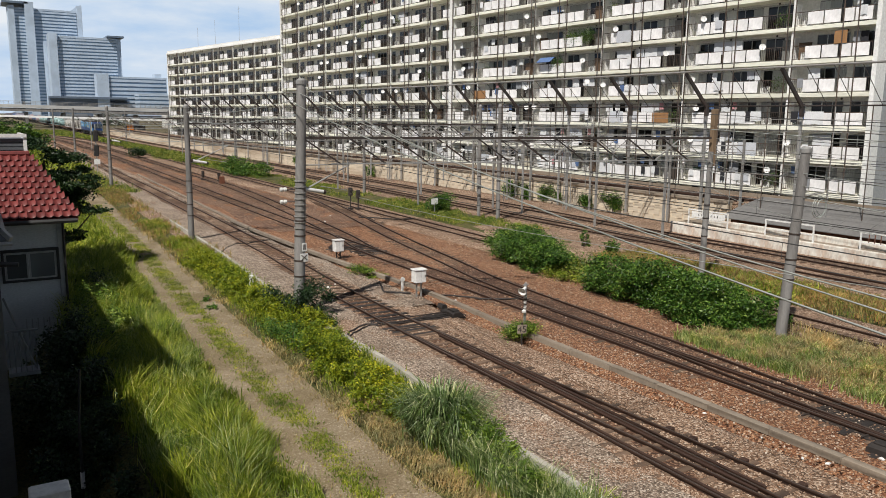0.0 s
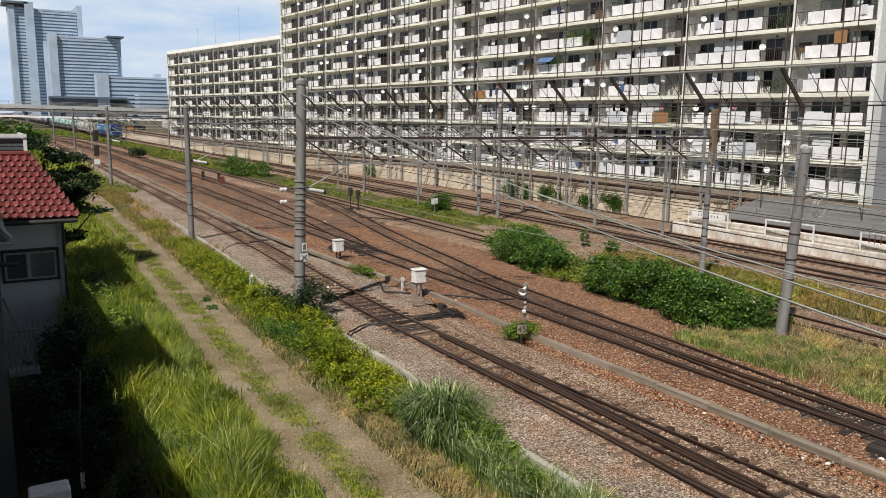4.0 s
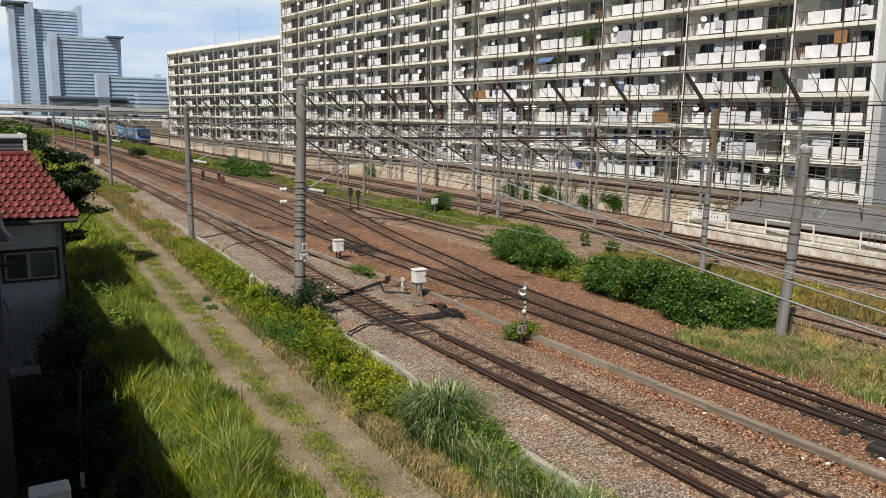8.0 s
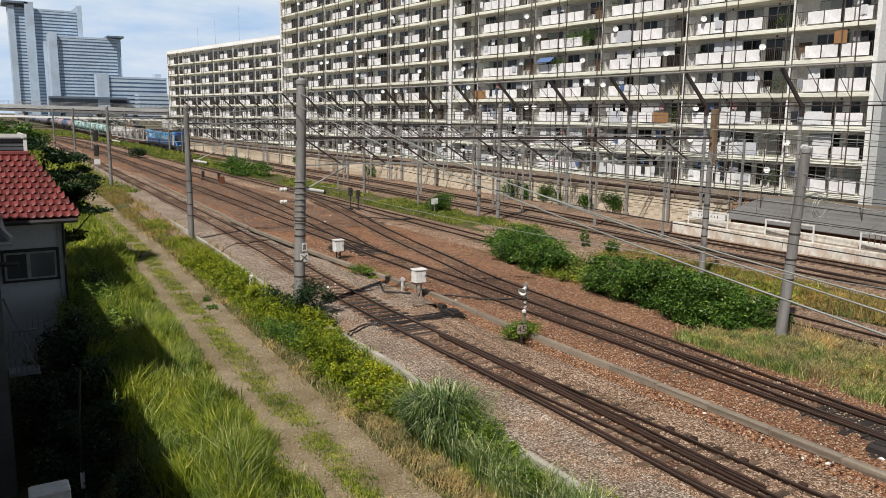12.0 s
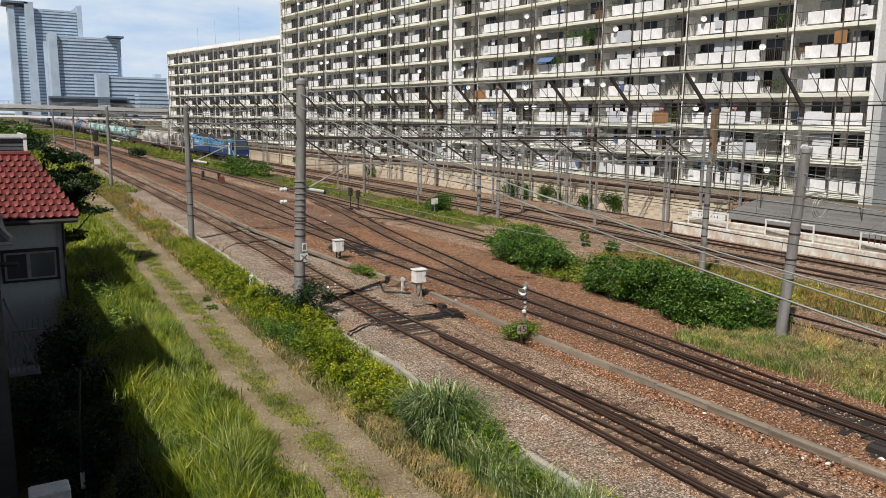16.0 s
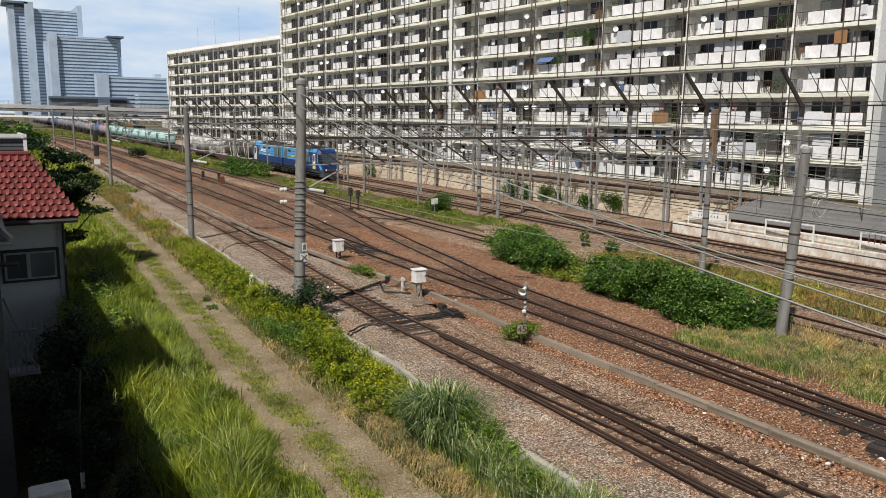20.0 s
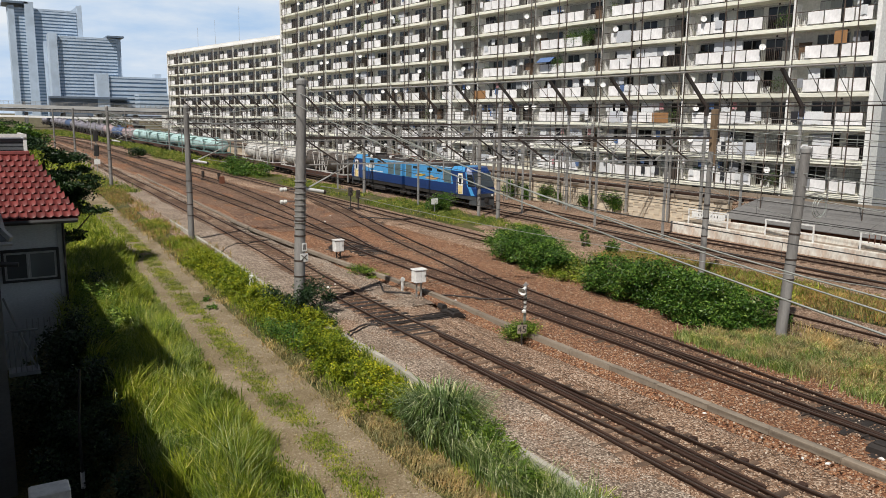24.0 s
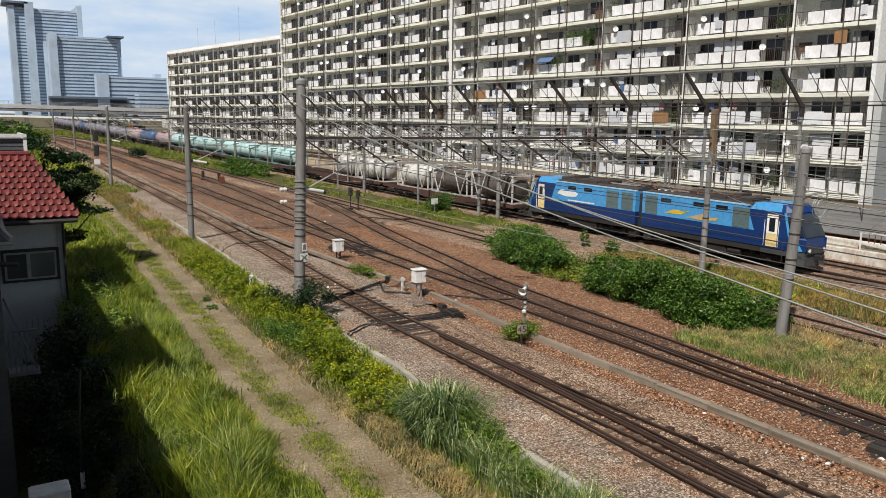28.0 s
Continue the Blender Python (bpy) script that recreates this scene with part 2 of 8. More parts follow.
# ---- mesh helpers ----
class Geo:
    """Vertices and faces of one mesh."""
    def __init__(self):
        self.v, self.f = [], []

    def add(self, vs, fs):
        k = len(self.v)
        self.v.extend(vs)
        self.f.extend(tuple(i + k for i in q) for q in fs)
        return self

    def box(self, x0, x1, y0, y1, z0, z1, bev=0.0):
        if bev:
            b = bev
            o = [(x0 + b, y0), (x1 - b, y0), (x1, y0 + b), (x1, y1 - b), (x1 - b, y1), (x0 + b, y1), (x0, y1 - b), (x0, y0 + b)]
            vs = [(x, y, z0) for x, y in o] + [(x, y, z1 - b) for x, y in o]
            cx, cy = (x0 + x1) / 2, (y0 + y1) / 2
            i = [(x + (b if x < cx else -b), y + (b if y < cy else -b), z1) for x, y in o]
            n = 8
            fs = [(k, (k + 1) % n, n + (k + 1) % n, n + k) for k in range(n)]
            fs += [(n + k, n + (k + 1) % n, 2 * n + (k + 1) % n, 2 * n + k) for k in range(n)]
            fs += [tuple(range(2 * n, 3 * n)), tuple(range(n - 1, -1, -1))]
            return self.add(vs + i, fs)
        vs = [(x, y, z) for z in (z0, z1) for x, y in ((x0, y0), (x1, y0), (x1, y1), (x0, y1))]
        return self.add(vs, [(3, 2, 1, 0), (4, 5, 6, 7), (0, 1, 5, 4), (1, 2, 6, 5), (2, 3, 7, 6), (3, 0, 4, 7)])

    def tube(self, a, b, r0, r1=None, n=8, caps=True):
        r1 = r0 if r1 is None else r1
        a, b = Vector(a), Vector(b)
        d = (b - a).normalized()
        s = d.cross(Vector((0, 0, 1)) if abs(d.z) < 0.95 else Vector((1, 0, 0))).normalized()
        u = s.cross(d)
        vs = []
        for c, r in ((a, r0), (b, r1)):
            for k in range(n):
                w = 2 * math.pi * k / n
                vs.append(tuple(c + s * (r * math.cos(w)) + u * (r * math.sin(w))))
        fs = [(k, (k + 1) % n, n + (k + 1) % n, n + k) for k in range(n)]
        if caps:
            fs += [tuple(range(n - 1, -1, -1)), tuple(range(n, 2 * n))]
        return self.add(vs, fs)

    def beam(self, a, b, w, h):
        """A bar of section w by h from a to b, h upright where it can be."""
        a, b = Vector(a), Vector(b)
        d = (b - a).normalized()
        s = d.cross(Vector((0, 0, 1)) if abs(d.z) < 0.98 else Vector((0, 1, 0))).normalized()
        u = s.cross(d)
        vs = [tuple(c + s * (w / 2 * i) + u * (h / 2 * j)) for c in (a, b) for i, j in ((-1, -1), (1, -1), (1, 1), (-1, 1))]
        return self.add(vs, [(3, 2, 1, 0), (4, 5, 6, 7), (0, 1, 5, 4), (1, 2, 6, 5), (2, 3, 7, 6), (3, 0, 4, 7)])

    def loft(self, rings, close=True, cap=True):
        """Skin through rings of the same number of points."""
        n = len(rings[0])
        vs = [q for r in rings for q in r]
        fs = []
        for i in range(len(rings) - 1):
            for k in range(n if close else n - 1):
                j = (k + 1) % n
                fs.append((i * n + k, i * n + j, (i + 1) * n + j, (i + 1) * n + k))
        if cap and close:
            fs += [tuple(range(n - 1, -1, -1)), tuple(range((len(rings) - 1) * n, len(rings) * n))]
        return self.add(vs, fs)

    def lathe(self, prof, n=12, at=(0, 0, 0), axis="z"):
        rings = []
        for r, h in prof:
            ring = []
            for k in range(n):
                w = 2 * math.pi * k / n
                q = (r * math.cos(w), r * math.sin(w), h)
                if axis == "x":
                    q = (q[2], q[0], q[1])
                elif axis == "y":
                    q = (q[0], q[2], q[1])
                ring.append((q[0] + at[0], q[1] + at[1], q[2] + at[2]))
            rings.append(ring)
        return self.loft(rings)

    def wire(self, pts, r, n=4):
        """A thin rod through points, in one skin."""
        rings = []
        for k, q in enumerate(pts):
            a, b = Vector(pts[max(0, k - 1)]), Vector(pts[min(len(pts) - 1, k + 1)])
            d = (b - a).normalized()
            s = d.cross(Vector((0, 0, 1))).normalized()
            u = s.cross(d)
            rings.append([tuple(Vector(q) + s * (r * math.cos(2 * math.pi * i / n)) + u * (r * math.sin(2 * math.pi * i / n))) for i in range(n)])
        return self.loft(rings)

    def mesh(self, name, mat, smooth=False):
        me = bpy.data.meshes.new(name)
        me.from_pydata(self.v, [], self.f)
        if smooth:
            me.polygons.foreach_set("use_smooth", [True] * len(me.polygons))
            me.set_sharp_from_angle(angle=radians(40))
        me.materials.append(mat)
        me.update()
        return me


def quads(name, verts, mat):
    """One mesh from an array (n, 4, 3) of four-cornered leaves or blades."""
    n = len(verts)
    me = bpy.data.meshes.new(name)
    me.vertices.add(n * 4)
    me.vertices.foreach_set("co", np.ascontiguousarray(verts, dtype=np.float32).ravel())
    me.loops.add(n * 4)
    me.loops.foreach_set("vertex_index", np.arange(n * 4, dtype=np.int32))
    me.polygons.add(n)
    me.polygons.foreach_set("loop_start", np.arange(0, n * 4, 4, dtype=np.int32))
    me.materials.append(mat)
    me.update(calc_edges=True)
    return me


def part(name, geo, mat, parent=None, label="", smooth=False, at=None):
    me = geo if isinstance(geo, bpy.types.Mesh) else geo.mesh(name, mat, smooth)
    ob = new(name, me)
    if parent is not None:
        ob.parent = parent
    if at is not None:
        ob.matrix_basis = at if isinstance(at, Matrix) else Matrix.Translation(at)
    if label:
        ob["label"] = label
    return ob


def thing(name, label, category, at=(0, 0, 0), group="", kind="", rz=0):
    return tagged_at(new(name), label, category, at, group, kind, rz)


def tagged_at(ob, label, category, at, group="", kind="", rz=0):
    ob.matrix_basis = pose(at[0], at[1], at[2], 0, 0, rz)
    return tagged(ob, label, category, group, kind)


def solo(name, geo, mat, label, category, at=(0, 0, 0), group="", kind="", smooth=False, rz=0):
    """A thing of one mesh."""
    me = geo if isinstance(geo, bpy.types.Mesh) else geo.mesh(name, mat, smooth)
    return tagged_at(new(name, me), label, category, at, group, kind, rz)


def along(pts, y):
    """x at y on a line of (y, x) pairs, smooth."""
    ys = [q[0] for q in pts]
    k = max(1, min(len(pts) - 1, int(np.searchsorted(ys, y))))
    (y0, x0), (y1, x1) = pts[k - 1], pts[k]

    def slope(i):
        i0, i1 = max(0, i - 1), min(len(pts) - 1, i + 1)
        return (pts[i1][1] - pts[i0][1]) / (pts[i1][0] - pts[i0][0])
    u = (y - y0) / (y1 - y0)
    if u > 1 or u < 0:
        return (x1 if u > 1 else x0) + slope(k if u > 1 else k - 1) * (y - (y1 if u > 1 else y0))
    h = y1 - y0
    return x0 * (1 + 2 * u) * (1 - u) ** 2 + h * slope(k - 1) * u * (1 - u) ** 2 + x1 * u * u * (3 - 2 * u) + h * slope(k) * u * u * (u - 1)


def rnd(seed):
    return random.Random(seed)


# ---- plan ----
RAIL_TOP = 0.14


def bend(y):
    """The near tracks of the yard swing to the left past 220 m; the freight line runs straight on."""
    return -8.2e-4 * (y - 220) ** 2 if y > 220 else 0.0


BEDS = (("near", 1.15), ("second", 1.1), ("third", 1.0), ("inner", 1.0), ("fourth", 1.0), ("freight", 1.0), ("outer", 1.0))
TRACKS = {
    "near": [(-20, 13.7), (10, 13.78), (18, 13.95), (26, 13.98), (33, 14.1), (42, 14.66), (50, 15.0), (58, 15.3), (75, 15.75), (110, 16.5), (160, 17.6), (220, 18.4), (420, 18.4)],
    "near_branch": [(-20, 16.3), (4, 15.0), (10, 14.62), (15, 14.4), (20, 14.15), (27, 13.99)],
    "second": [(-20, 20.05), (40, 20.1), (60, 20.3), (110, 21.5), (160, 22.6), (220, 23.0), (420, 23.0)],
    "third": [(5, 20.12), (8, 20.17), (13, 20.45), (19, 20.95), (26, 21.3), (32, 21.8), (36, 22.5), (45, 23.9), (54, 25.6), (62, 27.1), (70, 28.45), (78, 29.3), (90, 29.55)],
    "inner": [(38, 20.1), (43, 20.32), (47, 21.0), (52, 21.6), (59, 22.35), (67, 23.15), (75, 23.9), (86, 24.65), (100, 25.2), (220, 27), (420, 27)],
    "fourth": [(-20, 27.9), (15, 28.3), (30, 28.7), (45, 29.0), (70, 29.4), (120, 29.7), (220, 31), (420, 31)],
    "freight": [(-30, 38.2), (60, 38.2), (180, 38.2), (229, 37.9), (280, 38.5), (333, 39.4), (396, 40.4), (490, 41.2), (700, 42.0)],
    "outer": [(-30, 41.75), (40, 41.8), (60, 42.5), (90, 42.9), (120, 42.4), (180, 42.1), (229, 41.9), (280, 42.4), (333, 43.3), (396, 44.3), (490, 45.1), (700, 46.0)],
}


def track_x(name, y):
    return along(TRACKS[name], y) + (0.0 if name in ("freight", "outer") else bend(y))


WALL_LINE = [(-30, 47.6), (40, 47.6), (75, 47.4), (92, 46.6), (112, 45.2), (150, 43.9), (220, 43.9), (280, 45.2), (333, 46.4), (420, 48.0)]


def wall_x(y):
    return along(WALL_LINE, y)


# ---- ground ----
def sheet(name, x0, x1, ys, mat, label, category, z=0.0, nx=12, rough=0.03, seed=1, skirt=0.25):
    """A strip of ground between two lines x0(y), x1(y), uneven, with a skirt that goes into the ground."""
    g, r = Geo(), rnd(seed)
    rows = []
    for y in ys:
        a, b = x0(y), x1(y)
        row = []
        for k in range(nx + 1):
            u = k / nx
            x = a + (b - a) * u
            zz = z + rough * (noise.noise(Vector((x * 0.7, y * 0.7, seed))) + 0.5 * noise.noise(Vector((x * 2.3, y * 2.3, seed))))
            row.append((x, y, zz + low(x)))
        row[0] = (a, y, z - skirt + low(a))
        row[-1] = (b, y, z - skirt)
        rows.append(row)
    g.loft(rows, close=False)
    return solo(name, g, mat, label, category, kind="structure", smooth=True)


def spread(a, b, step, grow=1.0):
    ys, y = [], a
    while y < b:
        ys.append(y)
        y += step
        step *= grow
    return ys + [b]


def low(x):
    """The plots of the houses are dropped so a wall reaches the view's lower edge."""
    u = min(1.0, max(0.0, (2.9 - x) / 2.0))
    return -1.9 * u * u * (3 - 2 * u)


gg = Geo()
LX = [-3000, -900, -300, -120, -60, -30, -12, 0.6, 0.9, 1.5, 2.0, 2.5, 3.0] + [5 + 4.0 * k for k in range(30)] + [180, 300, 700, 1500, 3200]
LY = [-2500, -700, -200, -60] + [-30 + 10.0 * k for k in range(45)] + [600, 900, 1600, 3300]
gg.loft([[(x, y, low(x) - 0.22 - 0.367 + 0.0102 * min(max(y, -40), 300)) for x in LX] for y in LY], close=False)
solo("ground", gg, M_GROUND, "dry earth and weeds ground of the rail yard", "ground", kind="structure")

KERB = [(-6, 10.72), (10, 10.72), (15, 10.74), (21, 11.06), (24, 11.06), (30, 10.97), (38, 11.5), (48, 11.95), (60, 12.3), (90, 13.2)]
TROUGH = [(-6, 17.4), (24, 17.45), (31, 17.6), (39, 17.1), (45, 16.85), (55, 16.65), (80, 17.6), (120, 19.0)]
NEARY = spread(-6, 420, 0.8, 1.035)
sheet("ballast_bed", lambda y: 11.0 + bend(y) + (0.35 if y > 40 else 0), lambda y: (16.9 if y < 30 else 16.4) + (track_x("near", y) - 14 if y > 60 else 0), NEARY, M_BALLAST_GREY, "grey crushed stone ballast under the near track", "ballast", 0.03, 16, 0.05, 3)
sheet("ballast_shoulder", lambda y: along(KERB, y) + 0.06 if y < 85 else track_x("near", y) - 2.6, lambda y: track_x("near", y) - 0.74 + 0.1 * math.sin(y * 0.9), spread(-4, 190, 0.6, 1.025), M_BALLAST_PALE, "pale grey crushed stone beside the near track", "ballast", 0.07, 10, 0.05, 13)
sheet("ballast_shoulder", lambda y: track_x("near", y) + 0.85 + 0.2 * math.sin(y * 0.8), lambda y: (along(TROUGH, y) - 0.35 if y < 75 else track_x("near", y) + 1.5) + 0.12 * math.sin(y * 1.3), spread(28.5, 190, 0.6, 1.025), M_BALLAST_PALE, "pale grey crushed stone between track and trough", "ballast", 0.045, 8, 0.06, 14)
sheet("ballast_bed", lambda y: 16.9 + bend(y), lambda y: 27.0 + bend(y), NEARY, M_BALLAST_RED, "rust-brown ballast between the middle tracks", "ballast", 0.02, 20, 0.05, 4)
sheet("ballast_bed", lambda y: 17.3 + bend(y) + 0.5 * math.sin(y * 0.3) + (track_x("near", y) - 15.0 if y > 80 else 0), lambda y: 26.8 + bend(y), spread(52, 330, 0.9, 1.03), M_BALLAST_DARK, "dark rust-brown ballast farther along the middle tracks", "ballast", 0.033, 16, 0.05, 4)
sheet("ballast_bed", lambda y: 27.0 + bend(y), lambda y: 31.2 + bend(y), NEARY, M_BALLAST_TAN, "brown ballast under the fourth track", "ballast", 0.03, 10, 0.05, 5)
sheet("ballast_bed", lambda y: 35.9 + 0.02 * max(0, y - 229), lambda y: wall_x(y) + 0.1, NEARY, M_BALLAST_TAN, "brown ballast beneath the freight tracks", "ballast", 0.02, 18, 0.05, 6)
sheet("ballast_patch", lambda y: 31.1 + 0.3 * math.sin(y * 0.7), lambda y: 35.8 + 0.2 * math.sin(y * 0.9), spread(32, 48, 0.6), M_BALLAST_GREY, "bare grey-brown ballast on the verge", "ballast", 0.09, 10, 0.07, 15)
sheet("grass_verge", lambda y: 31.2 + bend(y), lambda y: 35.9 + 0.02 * max(0, y - 229), NEARY, M_TURF, "dry grassy verge between the tracks", "grass", 0.04, 10, 0.08, 7)

PATH_C = [(-8, 6.9), (12, 6.85), (22, 7.05), (35, 7.6), (50, 8.4), (70, 8.9), (100, 10.0), (150, 11.5)]
sheet("lawn", lambda y: -14.0, lambda y: along(PATH_C, y) - 1.35, spread(-6, 150, 0.8, 1.03), M_TURF, "grass-grown soil beside the dirt track", "grass", 0.0, 24, 0.10, 8)
sheet("path", lambda y: along(PATH_C, y) - 1.4, lambda y: along(PATH_C, y) + 1.45, spread(-6, 150, 0.5, 1.03), M_PATH, "dirt and gravel service track with two wheel ruts", "path", 0.02, 14, 0.05, 9)
sheet("verge", lambda y: along(PATH_C, y) + 1.4, lambda y: 11.1 + (0.3 if y > 40 else 0) + (max(0, along(PATH_C, y) - 8.6)), spread(-6, 150, 0.8, 1.03), M_TURF, "weedy verge between path and ballast", "grass", 0.02, 8, 0.06, 10)


# ---- concrete edging and cable trough ----
def edging(name, line, y0, y1, w, h, length, mat, label, gap=0.012, z=0.0, category="kerb"):
    own = thing(name, label, category, kind="structure")
    me, y, k = Geo().box(-w / 2, w / 2, 0, length - gap, 0, h, 0.008).mesh("block", mat), y0, 0
    while y < y1:
        a, b = line(y), line(y + length)
        rz = -math.degrees(math.atan2(b - a, length))
        part("block", me, mat, own, at=pose(a, y, z + 0.006 * math.sin(k * 2.3), 0, 0.3 * math.sin(k * 1.7), rz))
        y += length
        k += 1
    return own


edging("kerb", lambda y: along(KERB, y), -2, 60, 0.17, 0.32, 2.0, M_KERB, "pale weathered concrete edging along the ballast")
edging("cable_trough", lambda y: along(TROUGH, y), -2, 110, 0.25, 0.18, 2.0, M_CONC, "long concrete cable trough between two tracks", category="cable trough")


# ---- tracks ----
def rail_section(w=0.5):
    return [(-0.062, 0), (0.062, 0), (0.062, 0.012), (0.012, 0.03), (0.010, 0.096), (0.040, 0.104), (0.040, 0.138), (0.030, 0.14), (-0.030, 0.14), (-0.040, 0.138), (-0.040, 0.104), (-0.010, 0.096), (-0.012, 0.03), (-0.062, 0.012)]


def rail_geo(fx, y0, y1, off):
    """Rail in two meshes: the rusty foot and web, and the worn head."""
    ys = spread(y0, y1, 1.5, 1.03)
    foot, head = [], []
    sec = rail_section()
    for y in ys:
        x = fx(y) + off
        foot.append([(x + a, y, b) for a, b in sec])
        head.append([(x - 0.026, y, 0.139), (x + 0.026, y, 0.139), (x + 0.026, y, 0.1435), (x - 0.026, y, 0.1435)])
    return Geo().loft(foot), Geo().loft(head)


SLEEPER_ME = Geo().box(-1.05, 1.05, -0.10, 0.10, -0.12, 0.035, 0.015).mesh("sleeper", M_SLEEPER)
PLATE_ME = Geo().box(-0.16, 0.16, -0.09, 0.09, 0.03, 0.05).mesh("tie_plate", M_RAIL)
LONG_SLEEPER_ME = Geo().box(-1.75, 1.75, -0.10, 0.10, -0.12, 0.035, 0.015).mesh("sleeper", M_SLEEPER)


def track(key, y0, y1, label, near_end, step=0.64, z=0.0, oily=None):
    own = thing("railway_track", label, "track", kind="structure")
    fx = lambda y: track_x(key, y)
    for off in (-0.5665, 0.5665):
        foot, head = rail_geo(fx, y0, y1, off)
        rl = part("rail", foot, M_RAIL, own, at=(0, 0, z))
        part("rail_head", head, M_RAILHEAD, rl, "worn steel running surface")
    y, k, far, rr = y0 + 0.3, 0, Geo(), rnd(len(key))
    while y < y1:
        x = fx(y)
        rz = -math.degrees(math.atan2(fx(y + 1) - x, 1.0))
        if y < near_end:
            part("sleeper", SLEEPER_ME, M_SLEEPER, own, at=pose(x + rr.uniform(-0.03, 0.03), y, z + (0.02 if key in ("near", "near_branch") else -0.004) + rr.uniform(-0.014, 0.012), 0, 0, rz + rr.uniform(-1.2, 1.2)))
        else:
            far.box(x - 1.05, x + 1.05, y - 0.1, y + 0.1, -0.1, 0.052)
        y += step
        k += 1
    if far.v:
        tagged(part("far_sleepers", far, M_SLEEPER, own, at=(0, 0, z)), kind="stuff")
    return own


for key_, half_ in BEDS:
    sheet("track_bed", lambda y: track_x(key_, y) - half_, lambda y: track_x(key_, y) + half_, spread({"third": 6, "inner": 42}.get(key_, -4), 80 if key_ == "third" else 330, 0.8, 1.035), M_BEDTAN if key_ in ("fourth", "freight", "outer") else M_BED, "rust-stained dark ballast between and beside the rails", "ballast", 0.03, 6, 0.03, 11, 0.1)
track("near", -4, 330, "rusty narrow-gauge track on grey ballast", 75)
track("near_branch", -4, 27, "branch rails of a turnout on timber sleepers", 27, 0.64, 0.002)
track("second", -4, 330, "rusty track on red-brown ballast", 60)
track("third", 6, 82, "rusty track crossing over between two turnouts", 60, 0.64, 0.002)
track("inner", 41, 330, "rusty track leaving its neighbour at a switch", 66, 0.64, 0.003)
track("fourth", -4, 330, "rusty track running behind the green bushes", 36)
track("freight", -20, 520, "main freight track in brown ballast", 30)
track("outer", -20, 330, "outer track below the retaining wall", 20)


# ---- retaining wall and raised line ----
def retaining_wall():
    own = thing("retaining_wall", "weathered cream concrete-block retaining wall below the raised line", "wall", kind="structure")
    g = Geo()
    ys = spread(38, 330, 3.0, 1.03)
    g.loft([[(wall_x(y) + 0.12, y, -0.2), (wall_x(y) + 0.55, y, -0.2), (wall_x(y) + 0.55, y, 2.02), (wall_x(y) + 0.12, y, 2.02)] for y in ys])
    part("wall_core", g, M_WALLCREAM, own)
    rr = rnd(5)
    mes = []
    for k in range(4):
        mes.append(Geo().box(0, 0.14 + 0.002 * k, 0.003, 1.197, 0.002, 0.398, 0.004).mesh("block", M_WALLCREAM))
    y = 38.0
    while y < 92:
        for c in range(5):
            yy = y + (0.6 if c % 2 else 0.0)
            a, b = wall_x(yy), wall_x(yy + 1.2)
            part("block", rr.choice(mes), M_WALLCREAM, own, at=pose(a - 0.02, yy, c * 0.4, 0, 0, -math.degrees(math.atan2(b - a, 1.2))))
        y += 1.2
    g = Geo()
    g.loft([[(wall_x(y) - 0.10, y, 2.024), (wall_x(y) + 0.7, y, 2.024), (wall_x(y) + 0.7, y, 2.2), (wall_x(y) - 0.10, y, 2.2)] for y in ys])
    part("coping", g, M_CONC, own, "pale concrete coping")
    g = Geo()
    g.loft([[(wall_x(y) + 0.95, y, 2.1), (wall_x(y) + 1.1, y, 2.1), (wall_x(y) + 1.1, y, 2.36), (wall_x(y) + 0.95, y, 2.36)] for y in ys])
    part("edge_beam", g, M_RAIL, own, "rust-brown steel edge beam")
    return own


retaining_wall()


def raised_line():
    ys = spread(22, 330, 3.0, 1.03)
    g = Geo()
    g.loft([[(wall_x(y) + 0.56, y, -0.2), (wall_x(y) + 5.2, y, -0.2), (wall_x(y) + 5.2, y, 2.1), (wall_x(y) + 0.56, y, 2.1)] for y in ys])
    own = thing("raised_line", "raised ballasted rail line in front of the flats", "track", kind="structure")
    part("bank", g, M_BALLAST_GREY, own)
    for off in (2.0, 3.067):
        foot, head = rail_geo(lambda y: wall_x(y) + off, 22, 330, 0)
        part("rail", foot, M_RAIL, own, at=(0, 0, 2.11))
        part("rail_head", head, M_RAILHEAD, own, at=(0, 0, 2.11))
    g = Geo()
    y = 22.0
    while y < 200:
        x = wall_x(y) + 2.53
        g.box(x - 1.0, x + 1.0, y - 0.1, y + 0.1, 2.05, 2.14)
        y += 0.66
    tagged(part("far_sleepers", g, M_SLEEPER, own), kind="stuff")
    g = Geo()
    g.loft([[(wall_x(y) + 5.21, y, -0.2), (wall_x(y) + 5.36, y, -0.2), (wall_x(y) + 5.36, y, 2.4), (wall_x(y) + 5.21, y, 2.4)] for y in ys])
    part("parapet", g, M_CONC, own, "low weathered concrete parapet")


raised_line()


# ---- apartment building ----
APT_AZ = -4.0
STOREY, SLAB0 = 2.6, 2.48 - 2.6
APT_M = pose(57.6, 33.6, 0, 0, 0, -APT_AZ)   # local y runs along the front, local -x faces the tracks
BAY = 10.35
COLS = [6.9 - BAY] + [6.9 + BAY * k for k in range(0, 5)]


